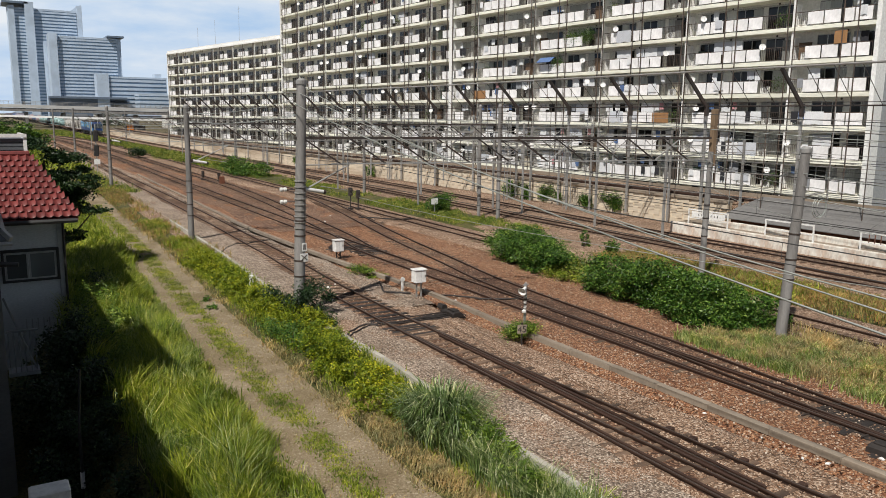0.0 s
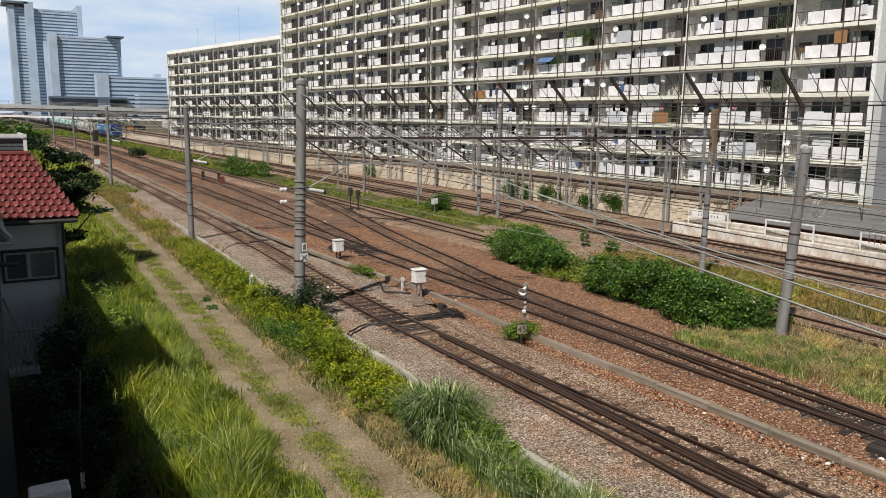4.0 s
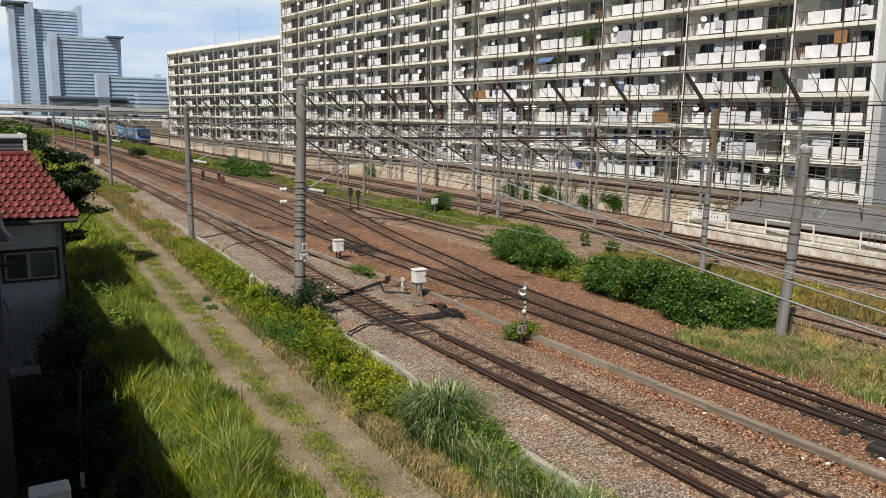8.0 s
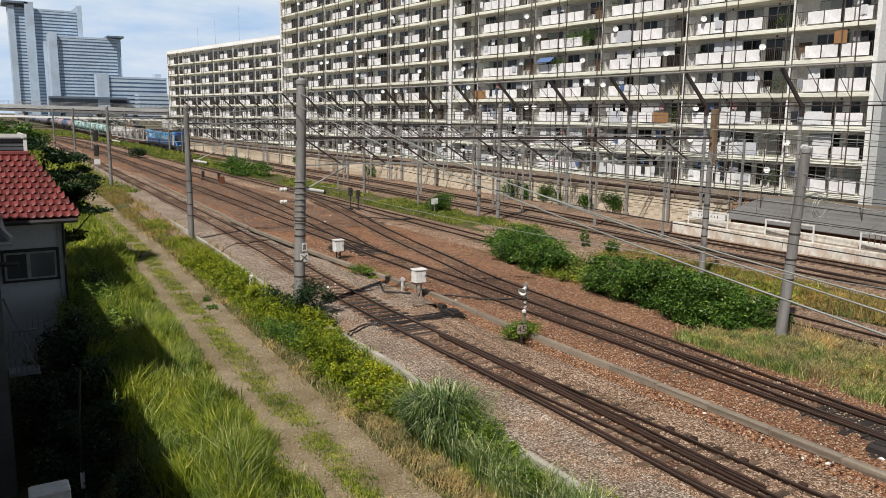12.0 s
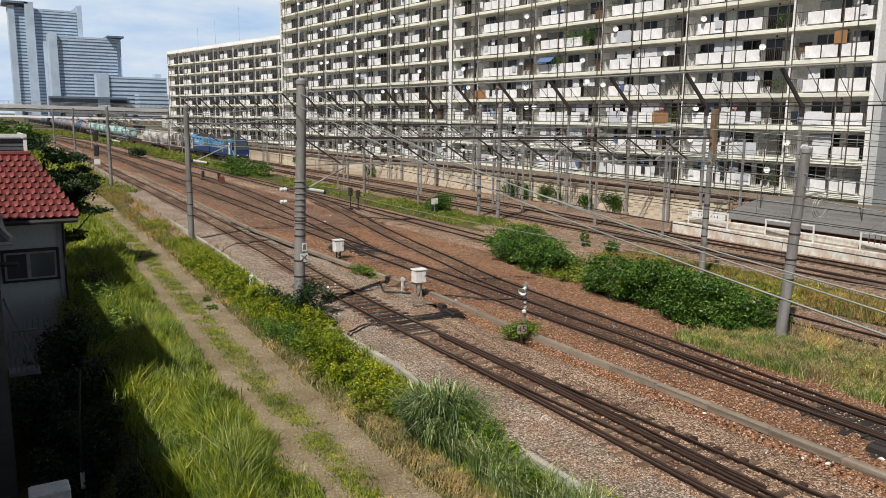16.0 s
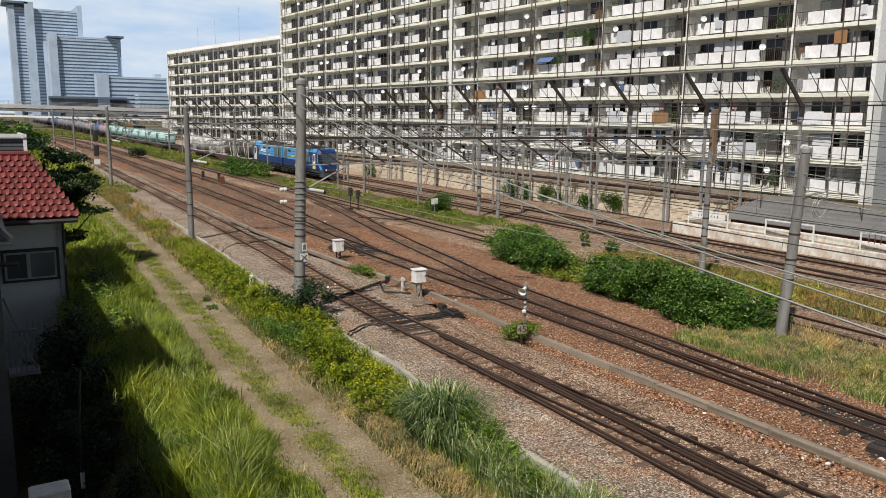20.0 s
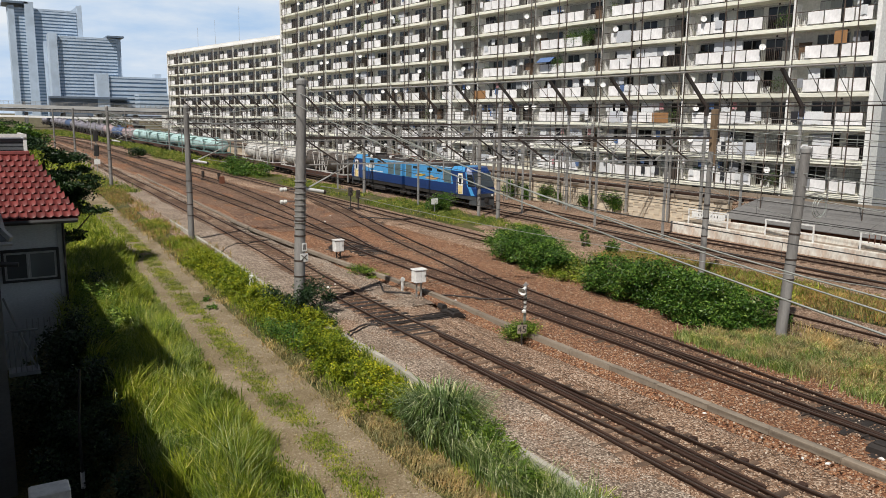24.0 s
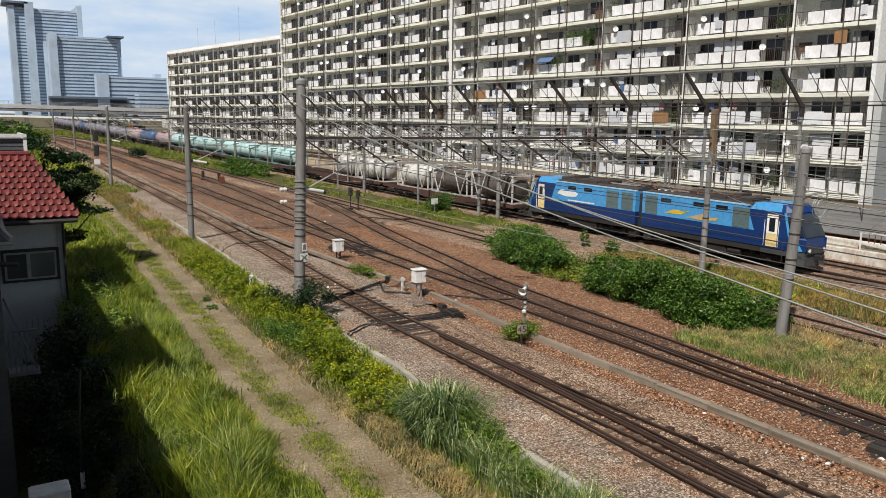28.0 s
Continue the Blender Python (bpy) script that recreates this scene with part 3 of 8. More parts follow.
def grid_frame(ys, zs, x0, x1):
    """One frame with its mullions: every other cell between the cuts is open."""
    ny, nz = len(ys), len(zs)
    vs = [(x, y, z) for x in (x0, x1) for z in zs for y in ys]
    at_ = lambda s, j, i: s * ny * nz + j * ny + i
    solid = lambda j, i: 0 <= j < nz - 1 and 0 <= i < ny - 1 and not (j % 2 and i % 2)
    fs = []
    for j in range(nz - 1):
        for i in range(ny - 1):
            if not solid(j, i):
                continue
            fs += [(at_(0, j, i), at_(0, j + 1, i), at_(0, j + 1, i + 1), at_(0, j, i + 1)), (at_(1, j, i), at_(1, j, i + 1), at_(1, j + 1, i + 1), at_(1, j + 1, i))]
            for dj, di, a, b in ((-1, 0, (j, i), (j, i + 1)), (1, 0, (j + 1, i + 1), (j + 1, i)), (0, -1, (j + 1, i), (j, i)), (0, 1, (j, i + 1), (j + 1, i + 1))):
                if not solid(j + dj, i + di):
                    fs.append((at_(0, *a), at_(0, *b), at_(1, *b), at_(1, *a)))
    return Geo().add(vs, fs)


def apt_meshes():
    q = {}
    q["panel"] = Geo().box(-0.03, 0.03, 0.02, 1.28, 0.12, 1.06, 0.012).mesh("panel", M_PANEL)
    q["panel_wide"] = Geo().box(-0.03, 0.03, 0.02, 0.86, 0.12, 1.06, 0.012).box(-0.03, 0.03, 0.89, 1.73, 0.12, 1.06, 0.012).mesh("panel", M_PANEL)
    q["panel_half"] = Geo().box(-0.03, 0.03, 0.02, 0.80, 0.12, 1.06, 0.012).mesh("panel", M_PANEL)

    def bars(length):
        g = Geo()
        g.box(-0.025, 0.025, 0, length, 1.08, 1.13).box(-0.015, 0.015, 0, length, 0.08, 0.11)
        n = int(length / 0.16)
        for k in range(n + 1):
            y = length * k / n
            g.box(-0.009, 0.009, y - 0.009, y + 0.009, 0.1, 1.09)
        return g
    q["bars"] = bars(BAY - 0.3).mesh("railing", M_BROWNSTEEL)
    q["bars_end"] = bars(6.0).mesh("railing", M_BROWNSTEEL)

    def win(w, z0, z1, leaves):
        cuts = []
        for k in range(leaves + 1):
            y = w * k / leaves
            cuts += [max(0, y - 0.035), min(w, y + 0.035)]
        return grid_frame(cuts, [z0, z0 + 0.06, z1 - 0.06, z1], -0.05, 0.03).mesh("window_frame", M_FRAMEALU)
    q["win_w"] = win(2.6, 0.12, 2.02, 3)
    q["win_s"] = win(1.75, 0.12, 2.02, 2)
    q["pane"] = Geo().box(-0.006, 0.006, 0.04, 0.83, 0.18, 1.96).mesh("pane", M_GLASS)
    q["pane_s"] = Geo().box(-0.006, 0.006, 0.04, 1.71, 0.18, 1.96).mesh("pane", M_GLASS)
    q["pane_w"] = Geo().box(-0.006, 0.006, 0.04, 2.56, 0.18, 1.96).mesh("pane", M_GLASS)
    q["curtain"] = Geo().loft([[(0.05 + 0.03 * (k % 2), 0.03 + 0.08 * k, 0.2), (0.05 + 0.03 * (k % 2), 0.03 + 0.08 * k, 1.94)] for k in range(11)], close=False).mesh("curtain", M_CURTAIN)
    q["lpole"] = Geo().tube((0, 0, 0), (0, BAY - 1.2, 0), 0.018, None, 5).mesh("laundry_pole", M_STEEL)
    q["partition"] = Geo().box(0, 1.2, 0, 0.03, 0.1, 1.9, 0.008).mesh("partition", M_PANEL)
    q["vent"] = Geo().lathe([(0.075, -0.05), (0.095, -0.02), (0.095, 0.0)], 8, axis="x").mesh("vent", M_DARKSTEEL)
    return q


def apartment(name, label, m, length, storeys, cols, first, detail_to, divider=None, right_wall=True):
    q = apt_meshes()
    own = new(name)
    own.matrix_basis = m
    tagged(own, label, "apartment building")
    top = SLAB0 + STOREY * storeys
    depth = 11.0
    g = Geo().box(1.35, depth, 0.35, length - 0.35, -0.3, top)
    part("wall", g, M_APT, own)
    part("roof", Geo().box(-0.25, depth + 0.2, 0.0, length, top, top + 0.35, 0.03).box(0.0, depth, 0.2, length - 0.2, top + 0.35, top + 0.9), M_APTSIDE, own, "pale flat roof with parapet")
    for y0, y1 in ((0.0, 0.34), (length - 0.34, length)):
        part("end_wall", Geo().box(-0.12, 1.3, y0, y1, -0.3, top), M_APTSIDE, own, "white gable edge")
        part("end_wall", Geo().box(1.304, depth, y0 + 0.01, y1 - 0.01, -0.3, top), M_SHADEGABLE, own, "gable wall toned grey for its shadowed side")
    if divider is not None:
        part("divider_wall", Geo().box(-0.2, 1.34, divider - 0.35, divider + 0.35, -0.3, top), M_APTSIDE, own, "white full-height divider wall")
    rr = rnd(len(name) + storeys)
    for k in range(first, storeys):
        z = SLAB0 + STOREY * k
        part("balcony_slab", Geo().box(-0.16, 1.349, 0.345, length - 0.345, z - 0.30, z, 0.02), M_SLAB, own, "cream-yellow balcony floor slab")
    for c in cols:
        if 0.5 < c < length - 0.5:
            part("column", Geo().box(-0.02, 0.2, c - 0.09, c + 0.09, -0.3, top), M_APTSIDE, own, "slim white column")
    post_me = Geo().box(-0.33, -0.26, -0.034, 0.034, -0.3, top).mesh("service_post", M_BROWNSTEEL)
    for c in cols:
        for u in (-0.3, 0.28, 5.0, 6.15):
            if 0.5 < c + u < length - 0.4:
                part("service_post", post_me, M_BROWNSTEEL, own, at=(0, c + u, 0))
    for c in cols if storeys > 10 else ():
        for wy in (0.55, 3.6, 7.15):
            if 0.6 < c + wy < 60:
                wn_ = part("window", q["win_w"], M_FRAMEALU, own, at=(1.34, c + wy, 0.02))
                part("pane", q["pane_w"], M_GLASS, wn_, at=(-0.012, 0, 0))
    bars_free = {}
    for k in range(first, storeys):
        z = SLAB0 + STOREY * k
        for c in cols:
            if c + BAY < 1.0 or c > length - 2:
                continue
            y0 = max(c + 0.15, 0.36)
            y1 = min(c + BAY - 0.15, length - 0.36)
            ln = round(y1 - y0, 2)
            if ln < 1.0:
                continue
            if ln not in bars_free:
                g = Geo().box(-0.025, 0.025, 0, ln, 1.08, 1.13).box(-0.015, 0.015, 0, ln, 0.08, 0.11)
                n = int(ln / 0.16)
                for i in range(n + 1):
                    g.box(-0.009, 0.009, ln * i / n - 0.009, ln * i / n + 0.009, 0.1, 1.09)
                bars_free[ln] = g.mesh("balcony", M_BROWNSTEEL)
            bal = part("balcony", bars_free[ln], M_BROWNSTEEL, own, at=(0.0, y0, z))
            # white panels in front of the bars, two pairs and a half
            py = 2.75 - (y0 - c)
            near_row = ((1.3, q["panel"]), (1.3, q["panel"]), (0.95, q["panel_half"]), (1.3, q["panel"]), (1.3, q["panel"]))
            far_row = ((1.75, q["panel_wide"]), (0.32, None), (1.75, q["panel_wide"])) + (((0.9, q["panel_half"]),) if (int(c) * 7 + k * 5) % 3 else ())
            for w, me in (near_row if c < 44 and storeys > 10 else far_row):
                if me is None:
                    py += w
                    continue
                if 0 < py and py + w < ln:
                    part("panel", me, M_PANEL, bal, at=(-0.045, py, 0))
                py += w + 0.07
            # windows behind
            for wy, kind_w in (((4.15, "win_s"), (6.4, "win_w")) if c < 0 and storeys > 10 else ((0.55, "win_w"), (3.6, "win_w"), (7.15, "win_w")) if c < 44 and storeys > 10 else ((0.7, "win_s"), (3.2, "win_w"), (7.3, "win_w"))):
                yy = c + wy
                w = 1.75 if kind_w == "win_s" else 2.6
                if yy < 0.6 or yy + w > length - 0.6:
                    continue
                wn_ = part("window", q[kind_w], M_FRAMEALU, own, at=(1.34, yy, z))
                if c > 58 or storeys < 10 or z > 19 + 0.14 * c:
                    part("pane", q["pane_s" if kind_w == "win_s" else "pane_w"], M_GLASS, wn_, at=(-0.012, 0, 0))
                    continue
                for i in range(2 if kind_w == "win_s" else 3):
                    part("pane", q["pane"], M_GLASS, wn_, at=(-0.012, i * 0.865 + 0.005, 0))
                    if c < detail_to and rr.random() < 0.34:
                        part("curtain", q["curtain"], M_CURTAIN, wn_, at=(-0.11, i * 0.865, 0))
            if c < 58 and storeys > 10 and z < 19 + 0.14 * c:
                for py_, yy_ in ((0.55, 0.5), (0.85, 0.5)):
                    part("laundry_pole", q["lpole"], M_STEEL, own, at=(py_, c + yy_, z + 1.98)) if c > 0 else None
                if c + 5.1 > 1 and c + 5.1 < length - 1:
                    part("partition", q["partition"], M_PANEL, own, "grey partition board between balconies", at=(0.12, c + 0.16, z)) if c > 0 else None
            if c < detail_to and z < 19 + 0.14 * c:
                for vy in (2.2, 6.6):
                    if 0.6 < c + vy < length - 0.6:
                        part("vent", q["vent"], M_DARKSTEEL, own, at=(1.345, c + vy, z + 2.18))
    return own


apartment("apartment_building", "tall grey apartment block with cream balcony slabs and white panels", APT_M, 107.7, 14, [6.9 - BAY + BAY * k for k in range(0, 11)], 1, 60, divider=53.8)
apartment("apartment_building", "lower apartment wing with a flat roof behind the yard", pose(56.55, 148.64, 0, 0, 0, 9.5), 67.5, 9, [-1.85 + BAY * k for k in range(0, 7)], 0, 0)


# ---- poles, gantries, wires ----
M_TIMBERPOLE = worn("brown_timber", (0.22, 0.15, 0.09), (0.12, 0.08, 0.05), 0.85, 0, 9, 0.8, 0.6, 0.2, 0.1, (3, 3, 0.3))


def pole(x, y, h, r=0.17, lean=(0.0, 0.0), bands=True, cap=True, label="grey spun-concrete catenary pole in the ballast", name="catenary_pole"):
    own = thing(name, label, "pole", (x, y, -0.3), group="catenary poles")
    top = (lean[0], lean[1], h + 0.3)
    part("shaft", Geo().tube((0, 0, 0), top, r, r * 0.82, 16), M_POLE, own, smooth=True)
    if cap:
        part("cap", Geo().lathe([(r * 0.93, 0), (r * 0.93, 0.16), (r * 0.5, 0.24)], 14), M_STEEL, own, at=(lean[0], lean[1], h + 0.3))
    if bands:
        rr = rnd(int(x * 10 + y))
        for k in range(4):
            z = 1.9 + k * 0.8 + rr.uniform(-0.15, 0.15)
            if z < h:
                u = z / (h + 0.3)
                part("band", Geo().lathe([(r * (1.03 - 0.17 * u), -0.03), (r * (1.07 - 0.17 * u), -0.03), (r * (1.07 - 0.17 * u), 0.03), (r * (1.03 - 0.17 * u), 0.03)], 14), M_DARKSTEEL, own, at=(lean[0] * u, lean[1] * u, z))
    return own


def insulator_geo(length=0.6, n=7):
    prof = [(0.025, 0)]
    for k in range(n):
        z = length * (k + 0.3) / n
        prof += [(0.03, z), (0.075, z + 0.01), (0.03, z + length / n * 0.5)]
    prof.append((0.025, length))
    return prof


def cantilever(own, x0, z0, reach, side=1, white=True):
    """Hinged bracket on a pole: stay, brace, insulators and the steady arm over the track."""
    part("stay", Geo().tube((0.15 * side, 0, z0 + 1.0), (reach * side, 0, z0 + 1.0), 0.028, None, 6), M_STEEL, own)
    part("brace", Geo().tube((0.15 * side, 0, z0 - 0.1), (reach * side, 0, z0 + 0.98), 0.035, None, 6), M_STEEL, own)
    part("steady_arm", Geo().tube((reach * 0.45 * side, 0, z0 + 0.12), (reach * 0.95 * side, 0, z0 - 0.1), 0.02, None, 6), M_STEEL, own)
    g = Geo()
    prof = insulator_geo(0.75, 8)
    rings = []
    a, b = Vector((0.25 * side, 0, z0 + 0.05)), Vector(((0.25 + 0.95) * side, 0, z0 - 0.12))
    g.tube(a, b, 0.095, 0.075, 12)
    part("insulator", g, M_PORCELAIN, own, "white porcelain rod insulator", smooth=True)
    d = (b - a).normalized() * 0.1
    part("end_fitting", Geo().tube(a - d, a + d * 0.4, 0.11, None, 10), M_DARKSTEEL, own)
    part("end_fitting", Geo().tube(b - d * 0.4, b + d * 0.6, 0.09, None, 10), M_DARKSTEEL, own)


NEAR_POLES = [(11.12, 29.9, 9.35, 0.235), (11.75, 51.0, 8.5, 0.2), (12.9, 92.6, 8.7, 0.19), (14.2, 138.5, 8.7, 0.19), (15.5, 190.0, 8.7, 0.19)]
for k, (x, y, h, r) in enumerate(NEAR_POLES):
    own = pole(x, y, h, r, (0.30 if k == 0 else 0.0, 0.0))
    if k < 3:
        cantilever(own, 0, 5.45, 2.35 if k == 0 else 2.6)
    if k == 0:
        part("number_plate", Geo().box(-0.1, 0.1, -0.275, -0.262, 2.95, 3.30, 0.004), M_WHITE, own, "white plate with dark bars", at=(0.20, 0.045, 0))
        g = Geo()
        for i in range(3):
            g.box(-0.06 + 0.05 * i, -0.035 + 0.05 * i, -0.282, -0.276, 3.02, 3.24)
        part("plate_marks", g, M_DARKSTEEL, own, at=(0.20, 0.045, 0))
        part("cross_plate", Geo().box(-0.17, 0.17, -0.275, -0.262, 2.52, 2.86, 0.004), M_WHITE, own, "white plate with a dark cross", at=(0.19, 0.045, 0))
        part("plate_marks", Geo().beam((-0.12, -0.285, 2.58), (0.12, -0.285, 2.80), 0.012, 0.03).beam((-0.12, -0.290, 2.80), (0.12, -0.290, 2.58), 0.012, 0.03), M_DARKSTEEL, own, at=(0.19, 0.045, 0))
        for i in range(9):
            z = 3.9 + i * 0.24
            part("clamp", Geo().lathe([(0.22, -0.02), (0.25, -0.02), (0.25, 0.02), (0.22, 0.02)], 14), M_STEEL, own, at=(0.031 * z, 0, z))
        for z in (5.48, 4.98):
            part("side_bracket", Geo().tube((-0.05, 0.05, z), (-0.62, 0.2, z), 0.02, None, 6), M_DARKSTEEL, own)
            part("spool_insulator", Geo().lathe([(0.03, -0.15), (0.085, -0.13), (0.09, -0.04), (0.045, 0.0), (0.09, 0.04), (0.085, 0.13), (0.03, 0.15)], 10, (-0.5, 0.16, z), "x"), M_PORCELAIN, own, "white spool insulator")
        for i in range(4):
            part("step_bolt", Geo().tube((0.2, 0.0, 4.2 + 0.4 * i), (0.45, -0.08, 4.35 + 0.4 * i), 0.015, None, 5), M_STEEL, own)
MID_POLES = [(36.0, 172.5, 8.7, 0.17), (36.0, 124.0, 8.7, 0.17), (35.3, 74.6, 8.9, 0.17), (35.5, 53.0, 8.9, 0.15), (35.6, 50.4, 8.9, 0.17), (25.12, 17.3, 7.0, 0.21), (35.8, 225.0, 8.7, 0.17), (24.0, 172.0, 8.7, 0.17)]
for k, (x, y, h, r) in enumerate(MID_POLES):
    own = pole(x, y, h, r, (0.45, -0.1) if k == 5 else (0.0, 0.0))
    if k in (2, 4):
        cantilever(own, 0, 5.3, 2.4)
        cantilever(own, 0, 5.3, 2.2, -1)
# timber-capped steel pole by the fourth track
tp = pole(30.9, 25.95, 6.6, 0.16, (0.12, 0.0), True, False, "grey pole lengthened by a brown timber beside the tracks")
part("timber", Geo().box(-0.13, 0.13, -0.12, 0.12, 6.2, 8.95, 0.02), M_TIMBERPOLE, tp, "brown weathered timber extension", at=(0.2, 0, 0))
# small gear on the pole beside the verge
vp = bpy.data.objects["catenary_pole"]


def truss(a, b, z, drop, label, chord=0.08, step=1.9, low_to=1.0, diag_mat=None):
    """A cross-beam over the tracks: dark upper chord, slanted members, lighter lower chord."""
    own = thing("gantry_beam", label, "gantry", (a[0], a[1], 0))
    A, B = Vector((0, 0, z)), Vector((b[0] - a[0], b[1] - a[1], z))
    L = (B - A).length
    d = (B - A).normalized()
    part("upper_chord", Geo().beam(A, B, chord, 0.10), M_DARKSTEEL, own)
    n = int(L / step)
    for k in range(n):
        s = 0.35 + k * step
        e = s + step * 0.82
        if e > L:
            break
        part("diagonal", Geo().beam(A + d * s, A + d * e - Vector((0, 0, drop)), 0.05, 0.06), diag_mat or M_DARKSTEEL, own)
        if k % 3 == 2:
            part("hanger", Geo().beam(A + d * e - Vector((0, 0, drop)), A + d * (e + step * 0.75), 0.05, 0.05), M_STEEL, own)
    part("lower_chord", Geo().beam(A - Vector((0, 0, drop)) + d * (step * 0.8), A - Vector((0, 0, drop)) + d * (L * low_to), 0.05, 0.06), M_STEEL, own)
    for k in range(int(L / 4.2)):
        s = 2.2 + k * 4.2
        q = A + d * s - Vector((0, 0, 0.12))
        part("insulator", Geo().lathe([(0.02, -0.1), (0.09, -0.1), (0.11, -0.2), (0.05, -0.24), (0.1, -0.3), (0.03, -0.34)], 10, tuple(q)), M_PORCELAIN, own, "white bell insulator")
        part("drop_tube", Geo().tube(q - Vector((0, 0, 0.3)), q - Vector((0, 0, 1.7)), 0.03, None, 6), M_STEEL, own)
    return own


truss((11.05, 29.9), (30.95, 25.95), 7.25, 1.05, "dark steel cross-beam with slanted struts over the tracks")
truss((11.75, 51.0), (35.3, 50.5), 7.55, 1.1, "dark steel cross-beam with slanted struts across the yard")
truss((12.9, 92.6), (36.0, 92.0), 7.6, 1.1, "steel cross-beam over the yard in the distance")
truss((14.2, 138.5), (36.0, 138.0), 7.6, 1.1, "steel cross-beam far along the yard")
truss((35.3, 74.6), (47.2, 74.0), 7.2, 1.1, "steel cross-beam from the verge to the wall")
truss((35.5, 50.4), (47.2, 49.5), 6.3, 1.0, "steel cross-beam before the flats")
truss((35.9, 124.0), (45.0, 123.0), 7.4, 1.1, "steel cross-beam over the freight tracks far off")


# braced steel lattice posts beside the outer track
def lattice_post(x, y, h, w=0.45):
    own = thing("lattice_post", "slim grey steel lattice post by the retaining wall", "post", (x, y, 0), group="lattice posts")
    for sx in (-1, 1):
        for sy in (-1, 1):
            part("leg", Geo().beam((sx * w / 2, sy * w / 2, 0), (sx * w / 2 * 0.8, sy * w / 2 * 0.8, h), 0.05, 0.05), M_STEEL, own)
    n = int(h / 0.8)
    zig = [(w / 2 * (1 - 0.2 * k / n) * (1 if k % 2 else -1), w / 2 * (1 - 0.2 * k / n), h * k / n + 0.02) for k in range(n + 1)]
    part("lacing", Geo().wire([(s, -e, z) for s, e, z in zig], 0.018), M_STEEL, own)
    part("lacing", Geo().wire([(-e, s, z) for s, e, z in zig], 0.018), M_STEEL, own)
    return own


for x, y, h in ((45.2, 62.5, 8.2), (45.2, 88.0, 8.2), (44.2, 106.0, 8.0), (43.6, 132.0, 8.0), (45.3, 53.5, 7.0)):
    lattice_post(x, y, h)


# ---- protective fence of leaning arms along the wall ----
def arm_fence():
    rr = rnd(3)
    ys = [18.4, 25.2] + [32.35 + 7.85 * k for k in range(20)]
    tops, feet = [], []
    for k, y in enumerate(ys):
        x = wall_x(y) - 0.35
        own = thing("fence_post", "steel post with a dark leaning arm before the retaining wall", "fence post", (x, y, 0), group="leaning-arm fence")
        part("post", Geo().box(-0.09, 0.09, -0.09, 0.09, 0, 8.6, 0.01), M_STEEL, own)
        part("knee", Geo().beam((0, 0, 8.4), (0, 0, 9.25), 0.24, 0.24), M_DARKSTEEL, own, "dark knee joint")
        part("arm", Geo().beam((0, 0, 9.05), (-2.45, 0, 11.45), 0.13, 0.26), M_DARKSTEEL, own, "dark leaning steel arm")
        part("foot", Geo().box(-0.22, 0.22, -0.22, 0.22, 0, 0.25, 0.02), M_CONC, own)
        tops.append((x - 2.5, y, 11.5))
        feet.append((x, y, 9.1))
    own = thing("fence_rails", "long steel pipes and thin bars joining the leaning arms", "fence")
    for a, b in zip(tops, tops[1:]):
        part("top_pipe", Geo().tube(a, b, 0.07, None, 8), M_STEEL, own)
    for a, b in zip(feet, feet[1:]):
        part("lower_pipe", Geo().tube(a, b, 0.05, None, 8), M_DARKSTEEL, own)
        part("lower_pipe", Geo().tube((a[0], a[1], a[2] + 0.22), (b[0], b[1], b[2] + 0.22), 0.025, None, 6), M_DARKSTEEL, own)
    for i in range(len(tops) - 1):
        for u in (0.25, 0.5, 0.75):
            a = Vector(tops[i]).lerp(Vector(tops[i + 1]), u)
            b = Vector(feet[i]).lerp(Vector(feet[i + 1]), u)
            part("slanted_bar", Geo().beam(a, b, 0.03, 0.03), M_DARKSTEEL, own)
    for a, b in zip(feet[1:], feet[2:]):
        for u in (0.33, 0.67):
            q = Vector(a).lerp(Vector(b), u)
            part("upright", Geo().tube((q.x, q.y, 2.0), (q.x, q.y, 9.1), 0.035, None, 5), M_BROWNSTEEL if u < 0.5 else M_STEEL, own)
    # lower level of horizontal rails on the posts
    for z in (2.6, 3.3, 4.4, 5.2, 6.0, 7.4, 8.2):
        for a, b in zip(feet[1:], feet[2:]):
            part("cross_rail", Geo().tube((a[0], a[1], z), (b[0], b[1], z), 0.022, None, 5), M_STEEL, own)


arm_fence()


# ---- overhead wires ----
def sagging(a, b, sag, n=14):
    a, b = Vector(a), Vector(b)
    return [tuple(a.lerp(b, k / n) - Vector((0, 0, sag * 4 * (k / n) * (1 - k / n)))) for k in range(n + 1)]


def overhead(key, y0, spans, contact=5.15, mess=6.05):
    own = thing("overhead_line", "thin contact wire and messenger wire above a track", "wire")
    ys = list(spans)
    c = [(track_x(key, y) + (0.15 if k % 2 else -0.15), y, contact + RAIL_TOP) for k, y in enumerate(ys)]
    part("contact_wire", Geo().wire(c, 0.011), M_WIREDARK, own)
    m = []
    for a, b in zip(c, c[1:]):
        m += sagging((a[0], a[1], mess + 0.14), (b[0], b[1], mess + 0.14), 0.5 * min(1, (b[1] - a[1]) / 45), 10)
    part("messenger_wire", Geo().wire(m, 0.012), M_WIREDARK, own)
    for k in range(0, len(m), 2):
        x, y, z = m[k]
        part("dropper", Geo().tube((x, y, z), (x, y, contact + RAIL_TOP), 0.006, None, 4), M_WIREDARK, own)


